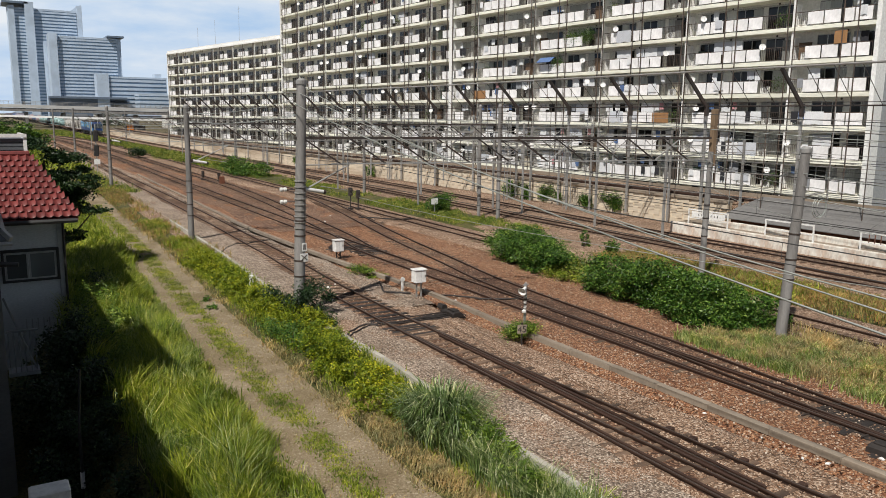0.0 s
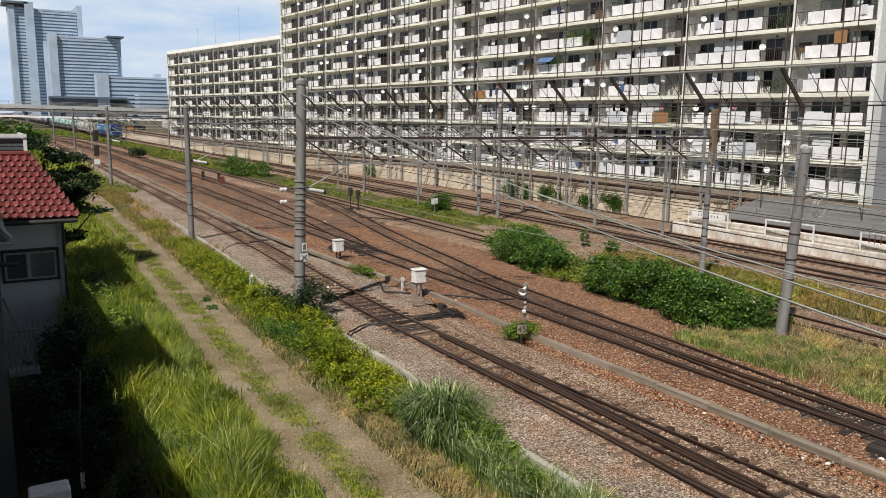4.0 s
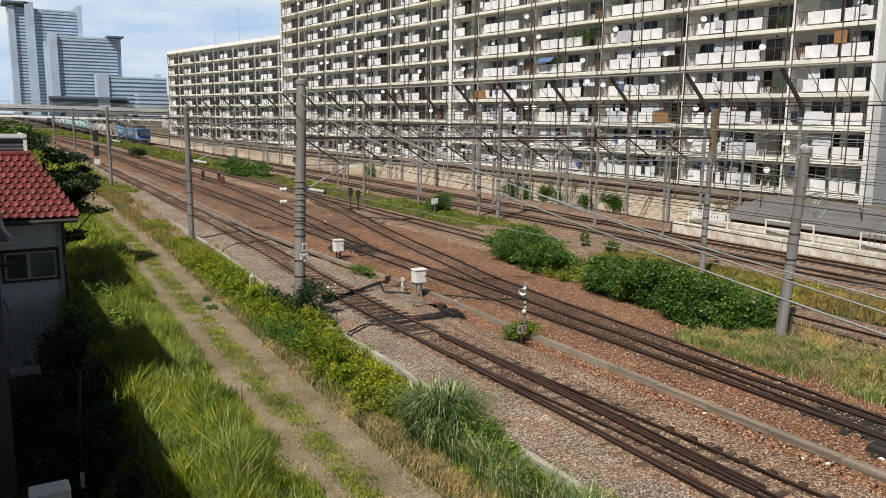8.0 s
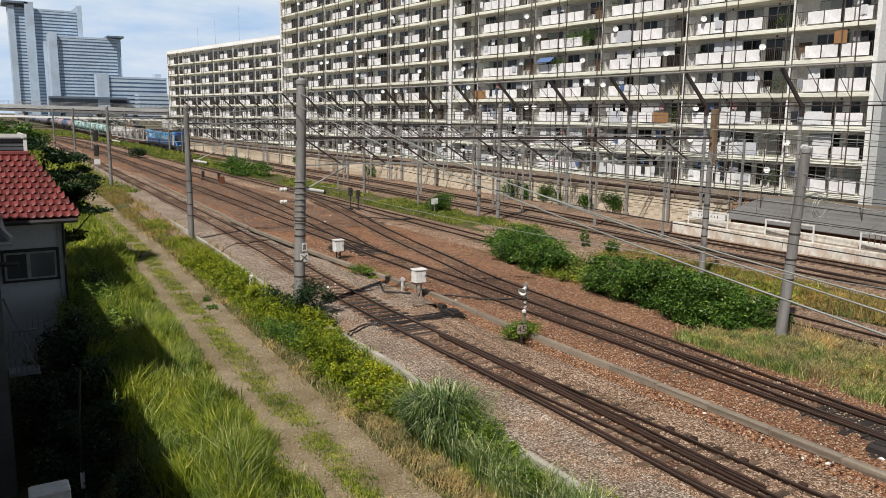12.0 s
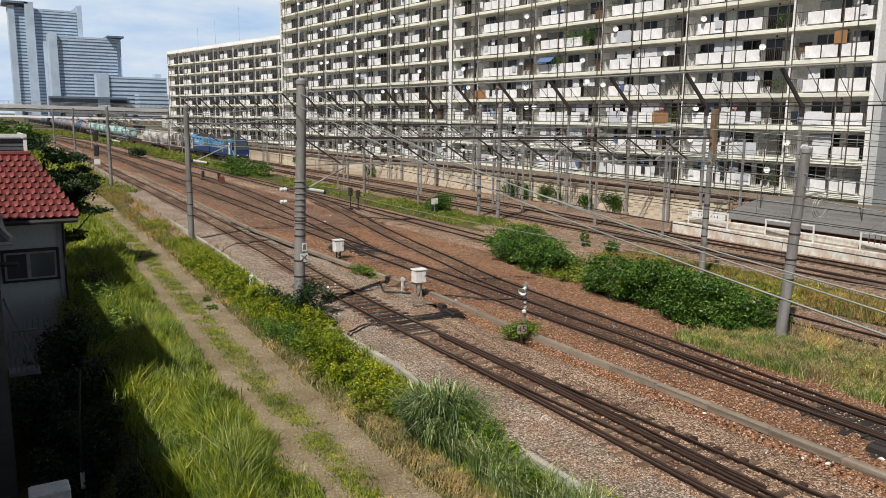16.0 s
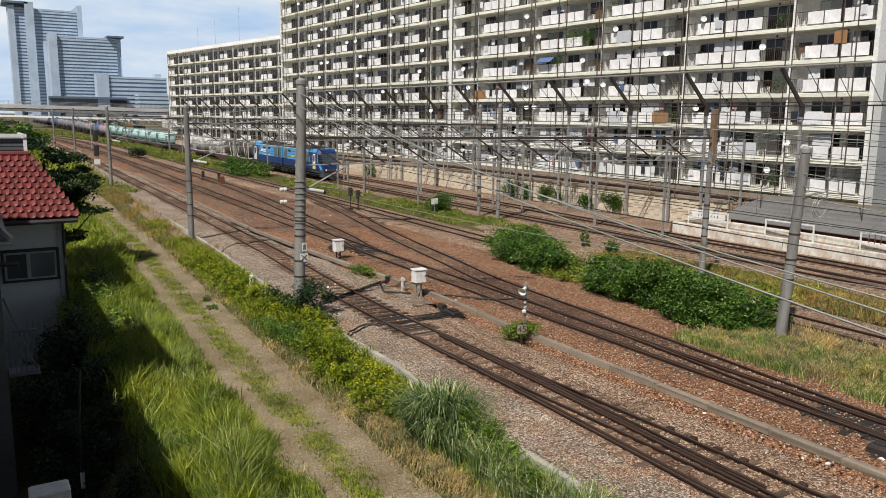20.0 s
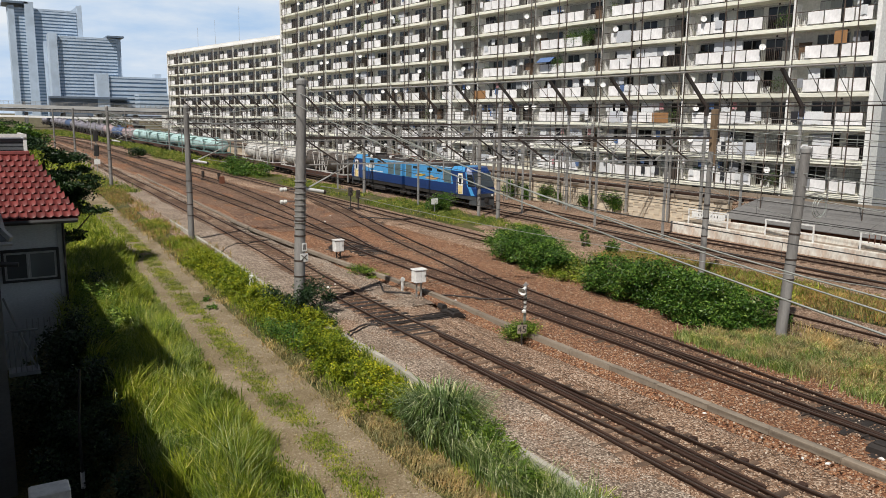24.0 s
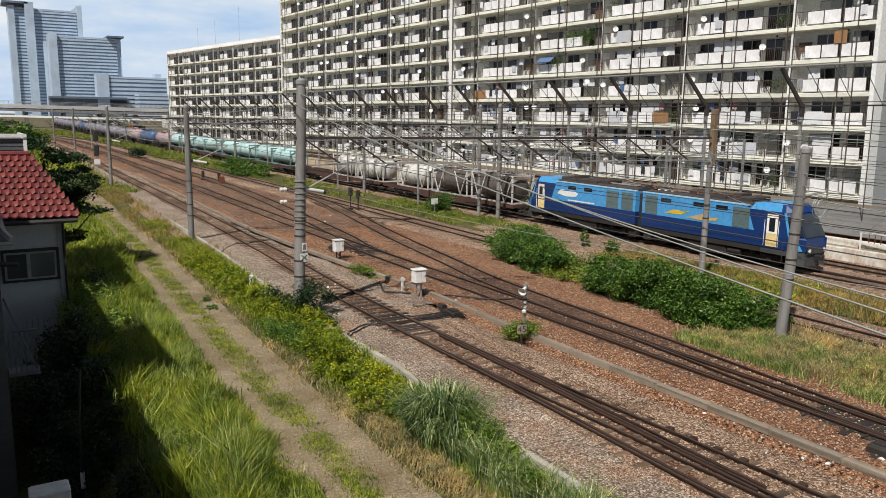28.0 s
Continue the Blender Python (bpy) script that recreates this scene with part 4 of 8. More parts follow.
SP = [-20, 29.5, 51, 92.5, 138.5, 190, 240, 300]
for key in ("near", "second", "third", "inner", "fourth", "freight", "outer"):
    overhead(key, -20, [s for s in SP if not (key == "third" and s < 0)] if key not in ("third", "inner") else ([6, 29.5, 51, 80] if key == "third" else [44, 92.5, 138.5, 190, 240, 300]))


def cable(pts_a, pts_b, sag, r, mat, label, name="cable"):
    return solo(name, Geo().wire(sagging(pts_a, pts_b, sag, 22), r, 5), mat, label, "cable", group="feeder cables")


# pale feeder cables and a thin steady wire by the poles, fitted to view
for (x, z1, z0, sag, r) in ((10.85, 8.72, 4.03, 0.61, 0.019), (11.5, 9.28, 5.42, 1.42, 0.015), (11.3, 9.04, 4.36, 0.77, 0.015), (13.9, 4.73, 6.35, 0.52, 0.009)):
    cable((x, 29.9, z1), (x, -8.0, z0), sag, r, M_WIRE, "pale sagging overhead cable by the pole line")
for (z1, dx) in ((8.75, 0.0), (8.2, 0.35), (8.2, 0.12), (7.0, 0.4)):
    cable((11.1 + dx, 29.9, z1), (11.75 + dx, 51.0, z1 - 0.5), 0.25, 0.014, M_WIRE, "pale sagging overhead cable by the pole line")
    cable((11.75 + dx, 51.0, z1 - 0.5), (12.9 + dx, 92.6, z1 - 0.4), 0.6, 0.016, M_WIRE, "pale sagging overhead cable by the pole line")
for z1, y1, x1 in ((6.55, -6, 24.5), (6.1, -8, 25), (5.7, -6, 25.3), (4.9, -8, 25.6)):
    cable((25.4, 17.3, z1 - 0.25), (x1, y1, z1 - 0.4), 0.45, 0.014, M_WIRE, "thin pale cable from a leaning pole")
    cable((25.4, 17.3, z1 - 0.25), (30.95, 25.95, z1), 0.15, 0.012, M_WIRE, "thin pale cable from a leaning pole")
    cable((30.95, 25.95, z1), (35.5, 50.5, z1 + 0.4), 0.35, 0.012, M_WIRE, "thin pale cable from a leaning pole")


# ---- lattice cross-beams and more wires before the flats ----
def lattice_beam(a, b, z0, z1, label, step=0.9):
    own = thing("lattice_beam", label, "gantry", (a[0], a[1], 0), group="lattice beams")
    B = Vector((b[0] - a[0], b[1] - a[1], 0))
    L, d = B.length, B.normalized()
    part("upper_chord", Geo().beam((0, 0, z1), tuple(B + Vector((0, 0, z1))), 0.07, 0.08), M_STEEL, own)
    part("lower_chord", Geo().beam((0, 0, z0), tuple(B + Vector((0, 0, z0))), 0.07, 0.08), M_STEEL, own)
    n = int(L / step)
    for k in range(n):
        p0, p1 = d * (L * k / n), d * (L * (k + 1) / n)
        za, zb = (z0, z1) if k % 2 else (z1, z0)
        part("web_bar", Geo().beam(tuple(p0 + Vector((0, 0, za))), tuple(p1 + Vector((0, 0, zb))), 0.035, 0.045), M_STEEL, own)
    for k in range(int(L / 3.6)):
        q = d * (1.5 + 3.6 * k)
        part("drop_tube", Geo().tube((q.x, q.y, z0), (q.x, q.y, z0 - 1.5), 0.035, None, 6), M_STEEL, own)
        part("insulator", Geo().lathe([(0.03, 0), (0.10, -0.05), (0.05, -0.12), (0.11, -0.18), (0.05, -0.25), (0.1, -0.3), (0.03, -0.36)], 9, (q.x, q.y, z0 - 0.2)), M_PORCELAIN, own, "white insulator")
        part("steady_arm", Geo().tube((q.x, q.y, z0 - 1.35), (q.x + 1.1, q.y, z0 - 1.5), 0.025, None, 5), M_STEEL, own)
    for q in (Vector((0, 0, 0)), B):
        part("end_post", Geo().box(q.x - 0.07, q.x + 0.07, q.y - 0.07, q.y + 0.07, 0, z1 + 0.4), M_STEEL, own)


for (xa, ya, xb, yb, z0, z1) in ((40.1, 44.0, 47.0, 43.2, 6.1, 6.9), (34.8, 62.0, 46.9, 61.0, 6.0, 6.8), (34.6, 80.0, 46.6, 79.0, 6.0, 6.8), (40.1, 37.2, 47.2, 36.6, 5.7, 6.35), (40.1, 57.6, 47.0, 56.8, 5.3, 5.9), (40.1, 53.2, 47.0, 52.4, 6.6, 7.3), (40.2, 71.0, 46.8, 70.2, 6.5, 7.2), (40.2, 91.0, 46.2, 90.0, 6.3, 7.0), (34.6, 104.0, 45.4, 103.0, 6.2, 7.0), (33.6, 150.0, 43.6, 149.0, 6.2, 7.0), (22.9, 190.0, 43.0, 189.0, 6.4, 7.2)):
    lattice_beam((xa, ya), (xb, yb), z0, z1, "grey lattice cross-beam with white insulators over the freight tracks")
WIRE_RUNS = [(36.6, 7.9, 0.5), (40.2, 7.6, 0.5), (44.0, 7.9, 0.4), (45.8, 6.9, 0.5), (46.3, 5.6, 0.4), (33.0, 7.4, 0.6), (27.0, 7.9, 0.6), (30.6, 8.4, 0.5), (45.2, 4.6, 0.5)]
for i, (x, z, sg_) in enumerate(WIRE_RUNS):
    ys = [-12, 26, 44, 62, 80, 104, 150, 190]
    pts = []
    for a, b in zip(ys, ys[1:]):
        pts += sagging((x - (0.02 * max(0, a - 90)), a, z), (x - (0.02 * max(0, b - 90)), b, z), sg_ * ((b - a) / 40) ** 2, 8)[:-1]
    solo("feeder_wire", Geo().wire(pts, 0.014 if i % 2 else 0.018, 4), M_WIREDARK if i % 3 else M_WIRE, "long feeder wire strung between the gantries", "wire", group="feeder wires")
# round tension weights and loops by the platform
lw = thing("cable_loop", "pale cable loops hung on a pole", "cable", (26.5, 17.5, 0))
for k, (r, dx) in enumerate(((0.38, 0.0), (0.3, 0.1), (0.42, -0.08))):
    part("loop", Geo().wire([(1.0 + dx + r * math.cos(a), 0.2, 4.9 + r * math.sin(a)) for a in [2 * math.pi * i / 18 for i in range(19)]], 0.016, 5), M_WIRE, lw)
part("arm", Geo().tube((-1.0, 0, 5.35), (1.2, 0.2, 5.45), 0.03, None, 6), M_STEEL, lw)


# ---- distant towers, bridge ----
# Blue-grey tints carry the distance haze; the air itself is clear.
M_TOWER = worn("hazed_cladding", (0.46, 0.55, 0.66), (0.38, 0.46, 0.56), 0.5, 0, 0.05, 0.02, 0.4, 0, 0)
M_TOWERGLASS = worn("hazed_tower_glass", (0.20, 0.29, 0.40), (0.16, 0.24, 0.34), 0.25, 0.1, 0.05, 0.03, 0.5, 0, 0)
M_TOWERDARK = worn("hazed_dark", (0.13, 0.17, 0.23), None, 0.4, 0, 0.05, 0.03, 0.4, 0, 0)


def tower(name, label, x0, x1, z1, y, depth, floors, fins=(), z0=0.0, glass=True):
    own = thing(name, label, "tower block")
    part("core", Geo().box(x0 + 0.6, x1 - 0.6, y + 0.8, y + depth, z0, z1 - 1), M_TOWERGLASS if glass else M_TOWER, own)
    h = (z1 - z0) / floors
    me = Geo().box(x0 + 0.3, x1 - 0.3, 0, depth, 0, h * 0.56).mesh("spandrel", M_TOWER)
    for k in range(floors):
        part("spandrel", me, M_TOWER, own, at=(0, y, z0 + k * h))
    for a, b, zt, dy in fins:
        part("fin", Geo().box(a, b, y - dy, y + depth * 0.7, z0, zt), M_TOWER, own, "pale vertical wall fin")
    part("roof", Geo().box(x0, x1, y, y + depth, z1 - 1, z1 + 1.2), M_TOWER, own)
    return own


ta = tower("office_tower", "tall office tower with stepped fins, haze in its blue-grey colour", 52, 127, 134, 1118, 45, 34, [(50, 57, 137, 3), (68, 78, 142, 6), (86, 92, 96, 4), (127, 133, 142, 2)])
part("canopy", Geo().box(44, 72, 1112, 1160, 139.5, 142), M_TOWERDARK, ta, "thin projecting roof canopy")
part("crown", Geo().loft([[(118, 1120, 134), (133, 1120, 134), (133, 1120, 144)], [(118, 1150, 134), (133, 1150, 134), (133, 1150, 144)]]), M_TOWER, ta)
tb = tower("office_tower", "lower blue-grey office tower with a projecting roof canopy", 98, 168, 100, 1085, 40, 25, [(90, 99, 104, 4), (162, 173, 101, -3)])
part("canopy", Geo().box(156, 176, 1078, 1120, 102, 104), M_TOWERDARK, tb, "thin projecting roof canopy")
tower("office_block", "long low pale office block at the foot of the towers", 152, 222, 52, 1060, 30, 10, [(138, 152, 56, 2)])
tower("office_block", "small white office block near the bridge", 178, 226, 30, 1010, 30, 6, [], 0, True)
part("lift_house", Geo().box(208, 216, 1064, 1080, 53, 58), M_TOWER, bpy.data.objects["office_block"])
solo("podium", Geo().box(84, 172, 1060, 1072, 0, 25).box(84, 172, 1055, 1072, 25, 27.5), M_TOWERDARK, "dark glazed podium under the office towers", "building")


M_BRIDGE = worn("bridge_concrete", (0.42, 0.42, 0.41), (0.22, 0.21, 0.20), 0.9, 0, 2, 0.25, 0.8, 0.1, 0.1, (0.3, 0.3, 2))


def overbridge():
    """Road bridge across the yard in the distance."""
    own = thing("road_bridge", "long grey road bridge on slim piers over the tracks", "bridge")
    ys = lambda x: 330 - 0.35 * x
    xs = [-40 + 10 * k for k in range(15)]
    def strip(z0, z1, off, w):
        return Geo().loft([[(x, ys(x) + off, z0 - 0.02 * max(0, x)), (x, ys(x) + off + w, z0 - 0.02 * max(0, x)), (x, ys(x) + off + w, z1 - 0.02 * max(0, x)), (x, ys(x) + off, z1 - 0.02 * max(0, x))] for x in xs])
    part("deck", strip(8.8, 9.9, 0, 9), M_POLE, own)
    part("parapet", strip(9.95, 11.2, -0.25, 0.25), M_BRIDGE, own, "pale concrete parapet")
    g_me = Geo().box(-0.05, 0.05, -0.04, 0.04, 0, 1.5).mesh("rail_post", M_STEEL)
    for k in range(60):
        x = -30 + 1.7 * k
        part("rail_post", g_me, M_STEEL, own, at=(x, ys(x) - 0.2, 10.9 - 0.02 * max(0, x)))
    for z in (11.5, 11.9, 12.35):
        part("handrail", strip(z, z + 0.09, -0.2, 0.06), M_STEEL, own)
    for k in range(9):
        x = -30 + 12.0 * k
        part("pier", Geo().box(-0.5, 0.5, 1.5, 7, -0.2, 8.6 - 0.02 * max(0, x)), M_POLE, own, at=(x, ys(x), 0))
    part("lower_girder", strip(6.6, 7.3, -2.4, 0.4), M_WHITE, own, "white girder of a footbridge")


overbridge()


# ---- houses by the path ----
M_TILE = worn("red_roof_tile", (0.165, 0.032, 0.028), (0.075, 0.018, 0.017), 0.5, 0, 9, 0.9, 0.6, 0.15, 0.34)
M_SLATE = worn("grey_roof_slate", (0.115, 0.125, 0.135), (0.07, 0.075, 0.08), 0.55, 0, 8, 0.8, 0.5, 0.1, 0.15)
M_SIDING = worn("pale_siding", (0.58, 0.60, 0.60), (0.46, 0.47, 0.47), 0.8, 0, 10, 0.5, 0.4, 0.08, 0.03, (1, 1, 4))
# Pale siding darkened so the wall's shade sits in its colour.
M_SHADESIDING = worn("shade_toned_siding", (0.15, 0.145, 0.14), (0.09, 0.085, 0.08), 0.8, 0, 10, 0.5, 0.4, 0.08, 0.03, (1, 1, 4))
M_DARKTRIM = worn("dark_trim", (0.03, 0.028, 0.027), None, 0.55, 0, 8, 0.8, 0.4, 0.05)


def tiled_roof(own, x0, x1, y0, z0, y1, z1, mat, right_run, cols, rows, name="tile"):
    """Rows of curved tiles on a slope that rises from (y0, z0) to (y1, z1); its right edge runs in by right_run."""
    sl = math.hypot(y1 - y0, z1 - z0)
    pitch = math.degrees(math.atan2(z1 - z0, y1 - y0))
    w, h = (x1 - x0) / cols, sl / rows
    prof = [(0.0, 0.062), (0.12, 0.03), (0.3, 0.002), (0.5, -0.01), (0.7, 0.002), (0.88, 0.03), (1.0, 0.062)]
    rings = []
    for v, lift in ((-0.16, 0.032), (-0.175, 0.066), (-0.10, 0.085), (1.0, 0.03)):
        rings.append([(u * w, v * h, zz * 1.15 + lift) for u, zz in prof])
    me = Geo().loft([[r[k] for r in rings] for k in range(len(prof))], close=False).mesh(name, mat, True)
    for r in range(rows):
        xe = x1 - right_run * (r / rows)
        for c in range(cols):
            x = xe - (c + 1) * w
            if x < x0 - 0.2:
                break
            u = r / rows
            part(name, me, mat, own, at=pose(x, y0 + (y1 - y0) * u, z0 + (z1 - z0) * u, pitch, 0, 0))


def red_house():
    own = thing("house", "pale-walled house with a red tiled roof among bushes", "house")
    part("wall", Geo().box(-6.0, 2.72, 33.9, 40.6, -2.0, 4.05), M_SIDING, own)
    part("corner_trim", Geo().box(2.60, 2.78, 33.83, 34.0, -2.0, 4.0), M_FRAMEALU, own)
    # roof body under the tiles
    g = Geo()
    g.add([(-7.0, 33.15, 4.12), (3.35, 33.15, 4.12), (2.05, 37.4, 6.32), (-7.0, 37.4, 6.32), (-7.0, 41.6, 4.12), (3.35, 41.6, 4.12),
           (-7.0, 33.15, 4.02), (3.35, 33.15, 4.02), (-7.0, 41.6, 4.02), (3.35, 41.6, 4.02)],
          [(0, 1, 2, 3), (3, 2, 5, 4), (1, 5, 2), (6, 7, 1, 0), (7, 9, 5, 1), (9, 8, 4, 5), (6, 8, 9, 7)])
    part("roof", g, M_TILE, own, "red tiled hip roof")
    tiled_roof(own, -3.2, 3.38, 33.2, 4.16, 37.35, 6.33, M_TILE, 1.3, 22, 11)
    part("ridge_cap", Geo().tube((-7, 37.4, 6.42), (2.05, 37.4, 6.42), 0.13, None, 10), M_TILE, own)
    part("gutter", Geo().loft([[(x, 33.05, 4.10), (x, 33.0, 4.02), (x, 33.02, 3.94), (x, 33.12, 3.92), (x, 33.18, 4.0)] for x in (-7, 3.3)]), M_DARKTRIM, own, "dark gutter")
    part("soffit", Geo().box(-7, 3.3, 33.2, 33.86, 3.92, 4.0), M_DARKTRIM, own)
    part("downpipe", Geo().tube((2.82, 33.75, 3.95), (2.82, 33.75, -1.9), 0.045, None, 8), M_DARKTRIM, own, "dark downpipe")
    wn_ = part("window", Geo().box(0.6, 2.62, 33.80, 33.862, 1.60, 1.70).box(0.6, 2.62, 33.80, 33.862, 2.78, 2.9).box(0.6, 0.7, 33.80, 33.862, 1.7, 2.78).box(2.52, 2.62, 33.80, 33.862, 1.7, 2.78), M_DARKTRIM, own, "dark framed sliding window")
    for x0, x1 in ((0.72, 1.52), (1.54, 2.5)):
        part("sash", Geo().box(x0, x1, 33.815, 33.855, 1.70, 1.76).box(x0, x1, 33.815, 33.855, 2.70, 2.77).box(x0, x0 + 0.06, 33.815, 33.855, 1.76, 2.70).box(x1 - 0.06, x1, 33.815, 33.855, 1.76, 2.70), M_FRAMEALU, wn_)
        part("pane", Geo().box(x0 + 0.05, x1 - 0.05, 33.83, 33.84, 1.75, 2.71), M_HOUSEGLASS, wn_)
    # glazed upper storey box behind the ridge
    part("upper_wall", Geo().box(-6.0, 1.9, 37.62, 42.0, 4.5, 7.05), M_SLATE, own)
    for k in range(5):
        part("upper_slat", Geo().box(-6.0, 1.92, 37.57, 37.615, 6.25 + 0.16 * k, 6.25 + 0.16 * k + 0.13), M_SLATE, own)
    part("verge_board", Geo().box(1.86, 2.0, 37.5, 42.0, 6.2, 7.2).box(-6.0, 2.0, 37.45, 37.56, 7.1, 7.25), M_WHITE, own, "white verge board")
    for i in range(5):
        part("bracket_leg", Geo().box(1.25 + 0.2 * i, 1.29 + 0.2 * i, 33.2, 33.24, -0.2, 0.25), M_FRAMEALU, own)
    return own


red_house()


def grey_house():
    own = thing("house", "house with shade in its wall colour, a slate roof edge and metal balcony", "house")
    part("wall", Geo().box(-7.0, 0.33, 22.2, 30.5, -2.0, 4.85), M_SHADESIDING, own)
    part("roof", Geo().loft([[(-7.5, 21.7, 5.0), (0.60, 21.7, 5.0), (-1.2, 23.5, 7.0), (-7.5, 23.5, 7.0)], [(-7.5, 31, 5.0), (0.60, 31, 5.0), (-1.2, 29, 7.0), (-7.5, 29, 7.0)]]), M_SLATE, own, "grey slate roof")
    me = Geo().box(0, 0.42, 0, 0.30, 0, 0.022).mesh("slate", M_SLATE)
    for r in range(7):
        for c in range(9):
            u = r / 7
            part("slate", me, M_SLATE, own, at=pose(0.17 - 1.8 * u - 0.43 * c + 0.0, 21.7 + 1.8 * u, 5.02 + 2.0 * u, 48, 0, 0))
    part("gutter", Geo().tube((-7, 21.62, 4.95), (0.66, 21.62, 4.95), 0.05, None, 8), M_FRAMEALU, own, "grey gutter")
    part("verge_trim", Geo().beam((0.63, 21.68, 5.05), (-1.15, 23.5, 7.08), 0.1, 0.16), M_FRAMEALU, own)
    bal = part("balcony", Geo().box(0.35, 1.05, 21.6, 22.1, 1.55, 1.65), M_SLATE, own, "grey metal balcony")
    for k in range(6):
        part("baluster", Geo().box(0.38 + 0.12 * k, 0.40 + 0.12 * k, 21.6, 21.62, 1.65, 2.7), M_SLATE, bal)
    part("handrail", Geo().box(0.35, 1.06, 21.58, 21.65, 2.7, 2.75), M_SLATE, bal)
    part("brace", Geo().beam((0.35, 21.62, 3.6), (0.98, 21.62, 1.7), 0.03, 0.05), M_SLATE, bal)
    part("lamp_bracket", Geo().tube((0.2, 21.5, 4.5), (0.75, 21.4, 4.45), 0.07, 0.06, 10), M_DARKTRIM, own, "dark round meter box under the eave")
    return own


grey_house()
# unseen boxes added to cast the plot's shadow edges; the last blocks sky light
solo("corner_building", Geo().box(-14, -4.4, -8, 16.35, -2, 12.45, 0.05), M_SIDING, "unseen block beside the path, added to cast its shadow", "building")
solo("corner_building", Geo().box(-17, -5.0, 16.4, 22.05, -2, 15.9, 0.05).box(-17, -4.45, 22.052, 29.0, -2, 13.5, 0.05), M_SIDING, "tall unseen block behind the houses, sized to cast the shadow edges", "building")
solo("corner_building", Geo().box(-4.3, 9.0, -14.0, -1.6, -2, 12.5, 0.05), M_SIDING, "unseen block behind the view point, added to keep sky light off", "building")
u_ = thing("outdoor_unit", "white metal outdoor unit box beside the wall", "outdoor unit", (0.35, 13.6, 0.9))
part("case", Geo().box(0, 0.62, 0, 0.45, 0, 1.02, 0.02), M_WHITE, u_)
part("foot", Geo().box(0.04, 0.14, 0.02, 0.43, -2.7, 0.0), M_DARKTRIM, u_)
part("foot", Geo().box(0.48, 0.58, 0.02, 0.43, -2.7, 0.0), M_DARKTRIM, u_)
dp = thing("drain_pipe", "thin pale standing pipe in the shade", "pipe", (1.62, 19.0, -1.2))
part("pipe", Geo().tube((0, 0, 0), (0.0, 0.0, 2.0), 0.035, None, 8).tube((0, 0, 2.0), (0.1, 0, 3.5), 0.03, None, 8), M_DARKTRIM, dp)
part("collar", Geo().tube((0, 0, 0.6), (0, 0, 1.0), 0.05, None, 8), M_WHITE, dp)

# ---- platform and shed ----
pf = thing("platform", "low white-faced concrete platform stained with rust", "platform", kind="structure")
me_pf = Geo().box(43.35, 43.75, 0.01, 1.99, -0.1, 0.78, 0.02).mesh("face_block", M_STAINED)
for k in range(16):
    part("face_block", me_pf, M_STAINED, pf, at=(0, 7.5 + 2 * k, 0))
part("deck", Geo().box(43.76, 46.6, 7.5, 39.5, -0.1, 0.74), M_CONC, pf)
part("upper_step", Geo().box(44.6, 45.0, 7.5, 37.5, 0.74, 1.12, 0.02), M_STAINED, pf, "white upper kerb")
for k in range(4):
    fr = thing("guard_frame", "white painted steel guard frame on the platform", "guard frame", (44.0, 38.4 - 6.4 * k, 0.74), group="platform guard frames")
    part("post", Geo().box(-0.04, 0.04, -0.04, 0.04, 0, 1.05), M_WHITE, fr)
    part("post", Geo().box(-0.04, 0.04, -3.44, -3.36, 0, 1.05), M_WHITE, fr)
    part("rail", Geo().box(-0.04, 0.04, -3.36, -0.04, 0.97, 1.05), M_WHITE, fr)
    part("rail", Geo().box(-0.03, 0.03, -3.36, -0.04, 0.40, 0.46), M_WHITE, fr)
    for i in range(8 if k == 2 else 0):
        part("baluster", Geo().box(-0.02, 0.02, -0.5 - 0.35 * i, -0.46 - 0.35 * i, 0.46, 0.97), M_RUSTSTEEL, fr)
    if k == 0:
        part("sign_board", Geo().box(-0.06, -0.035, -3.2, -0.3, 0.5, 0.92), M_WHITE, fr, "pale name board")
        g = Geo()
        for i in range(7):
            g.box(-0.068, -0.06, -2.6 + 0.27 * i, -2.54 + 0.27 * i, 0.64, 0.78)
        part("board_marks", g, M_DARKSTEEL, fr)
M_SHEET = worn("grey_roof_sheet", (0.17, 0.165, 0.16), (0.11, 0.105, 0.10), 0.8, 0, 7, 0.5, 0.6, 0.15, 0.05)
sh = thing("platform_shed", "low shed with a flat grey sheet roof on the platform", "shed")
part("wall", Geo().box(45.6, 47.5, 8, 36.0, 0.74, 1.25), M_RUSTSTEEL, sh, "rust-red low side")
for k in range(14):
    y = 8 + 2.05 * k
    part("roof_sheet", Geo().loft([[(45.2, y, 1.27), (47.2, y, 1.9), (49.9, y, 2.5), (49.9, y, 2.55), (47.2, y, 1.95), (45.2, y, 1.32)], [(45.2, y + 2.03, 1.27), (47.2, y + 2.03, 1.9), (49.9, y + 2.03, 2.5), (49.9, y + 2.03, 2.55), (47.2, y + 2.03, 1.95), (45.2, y + 2.03, 1.32)]]), M_SHEET, sh)


# ---- plants ----
M_GRASS = leafy("tall_grass", [(0.0, (0.11, 0.17, 0.014)), (0.4, (0.24, 0.31, 0.026)), (0.75, (0.37, 0.42, 0.05)), (1.0, (0.52, 0.50, 0.15))], 0.5, 0.32)
M_GRASSPALE = leafy("silver_grass", [(0.0, (0.12, 0.18, 0.03)), (0.6, (0.29, 0.36, 0.09)), (1.0, (0.58, 0.58, 0.28))], 0.45, 0.28)
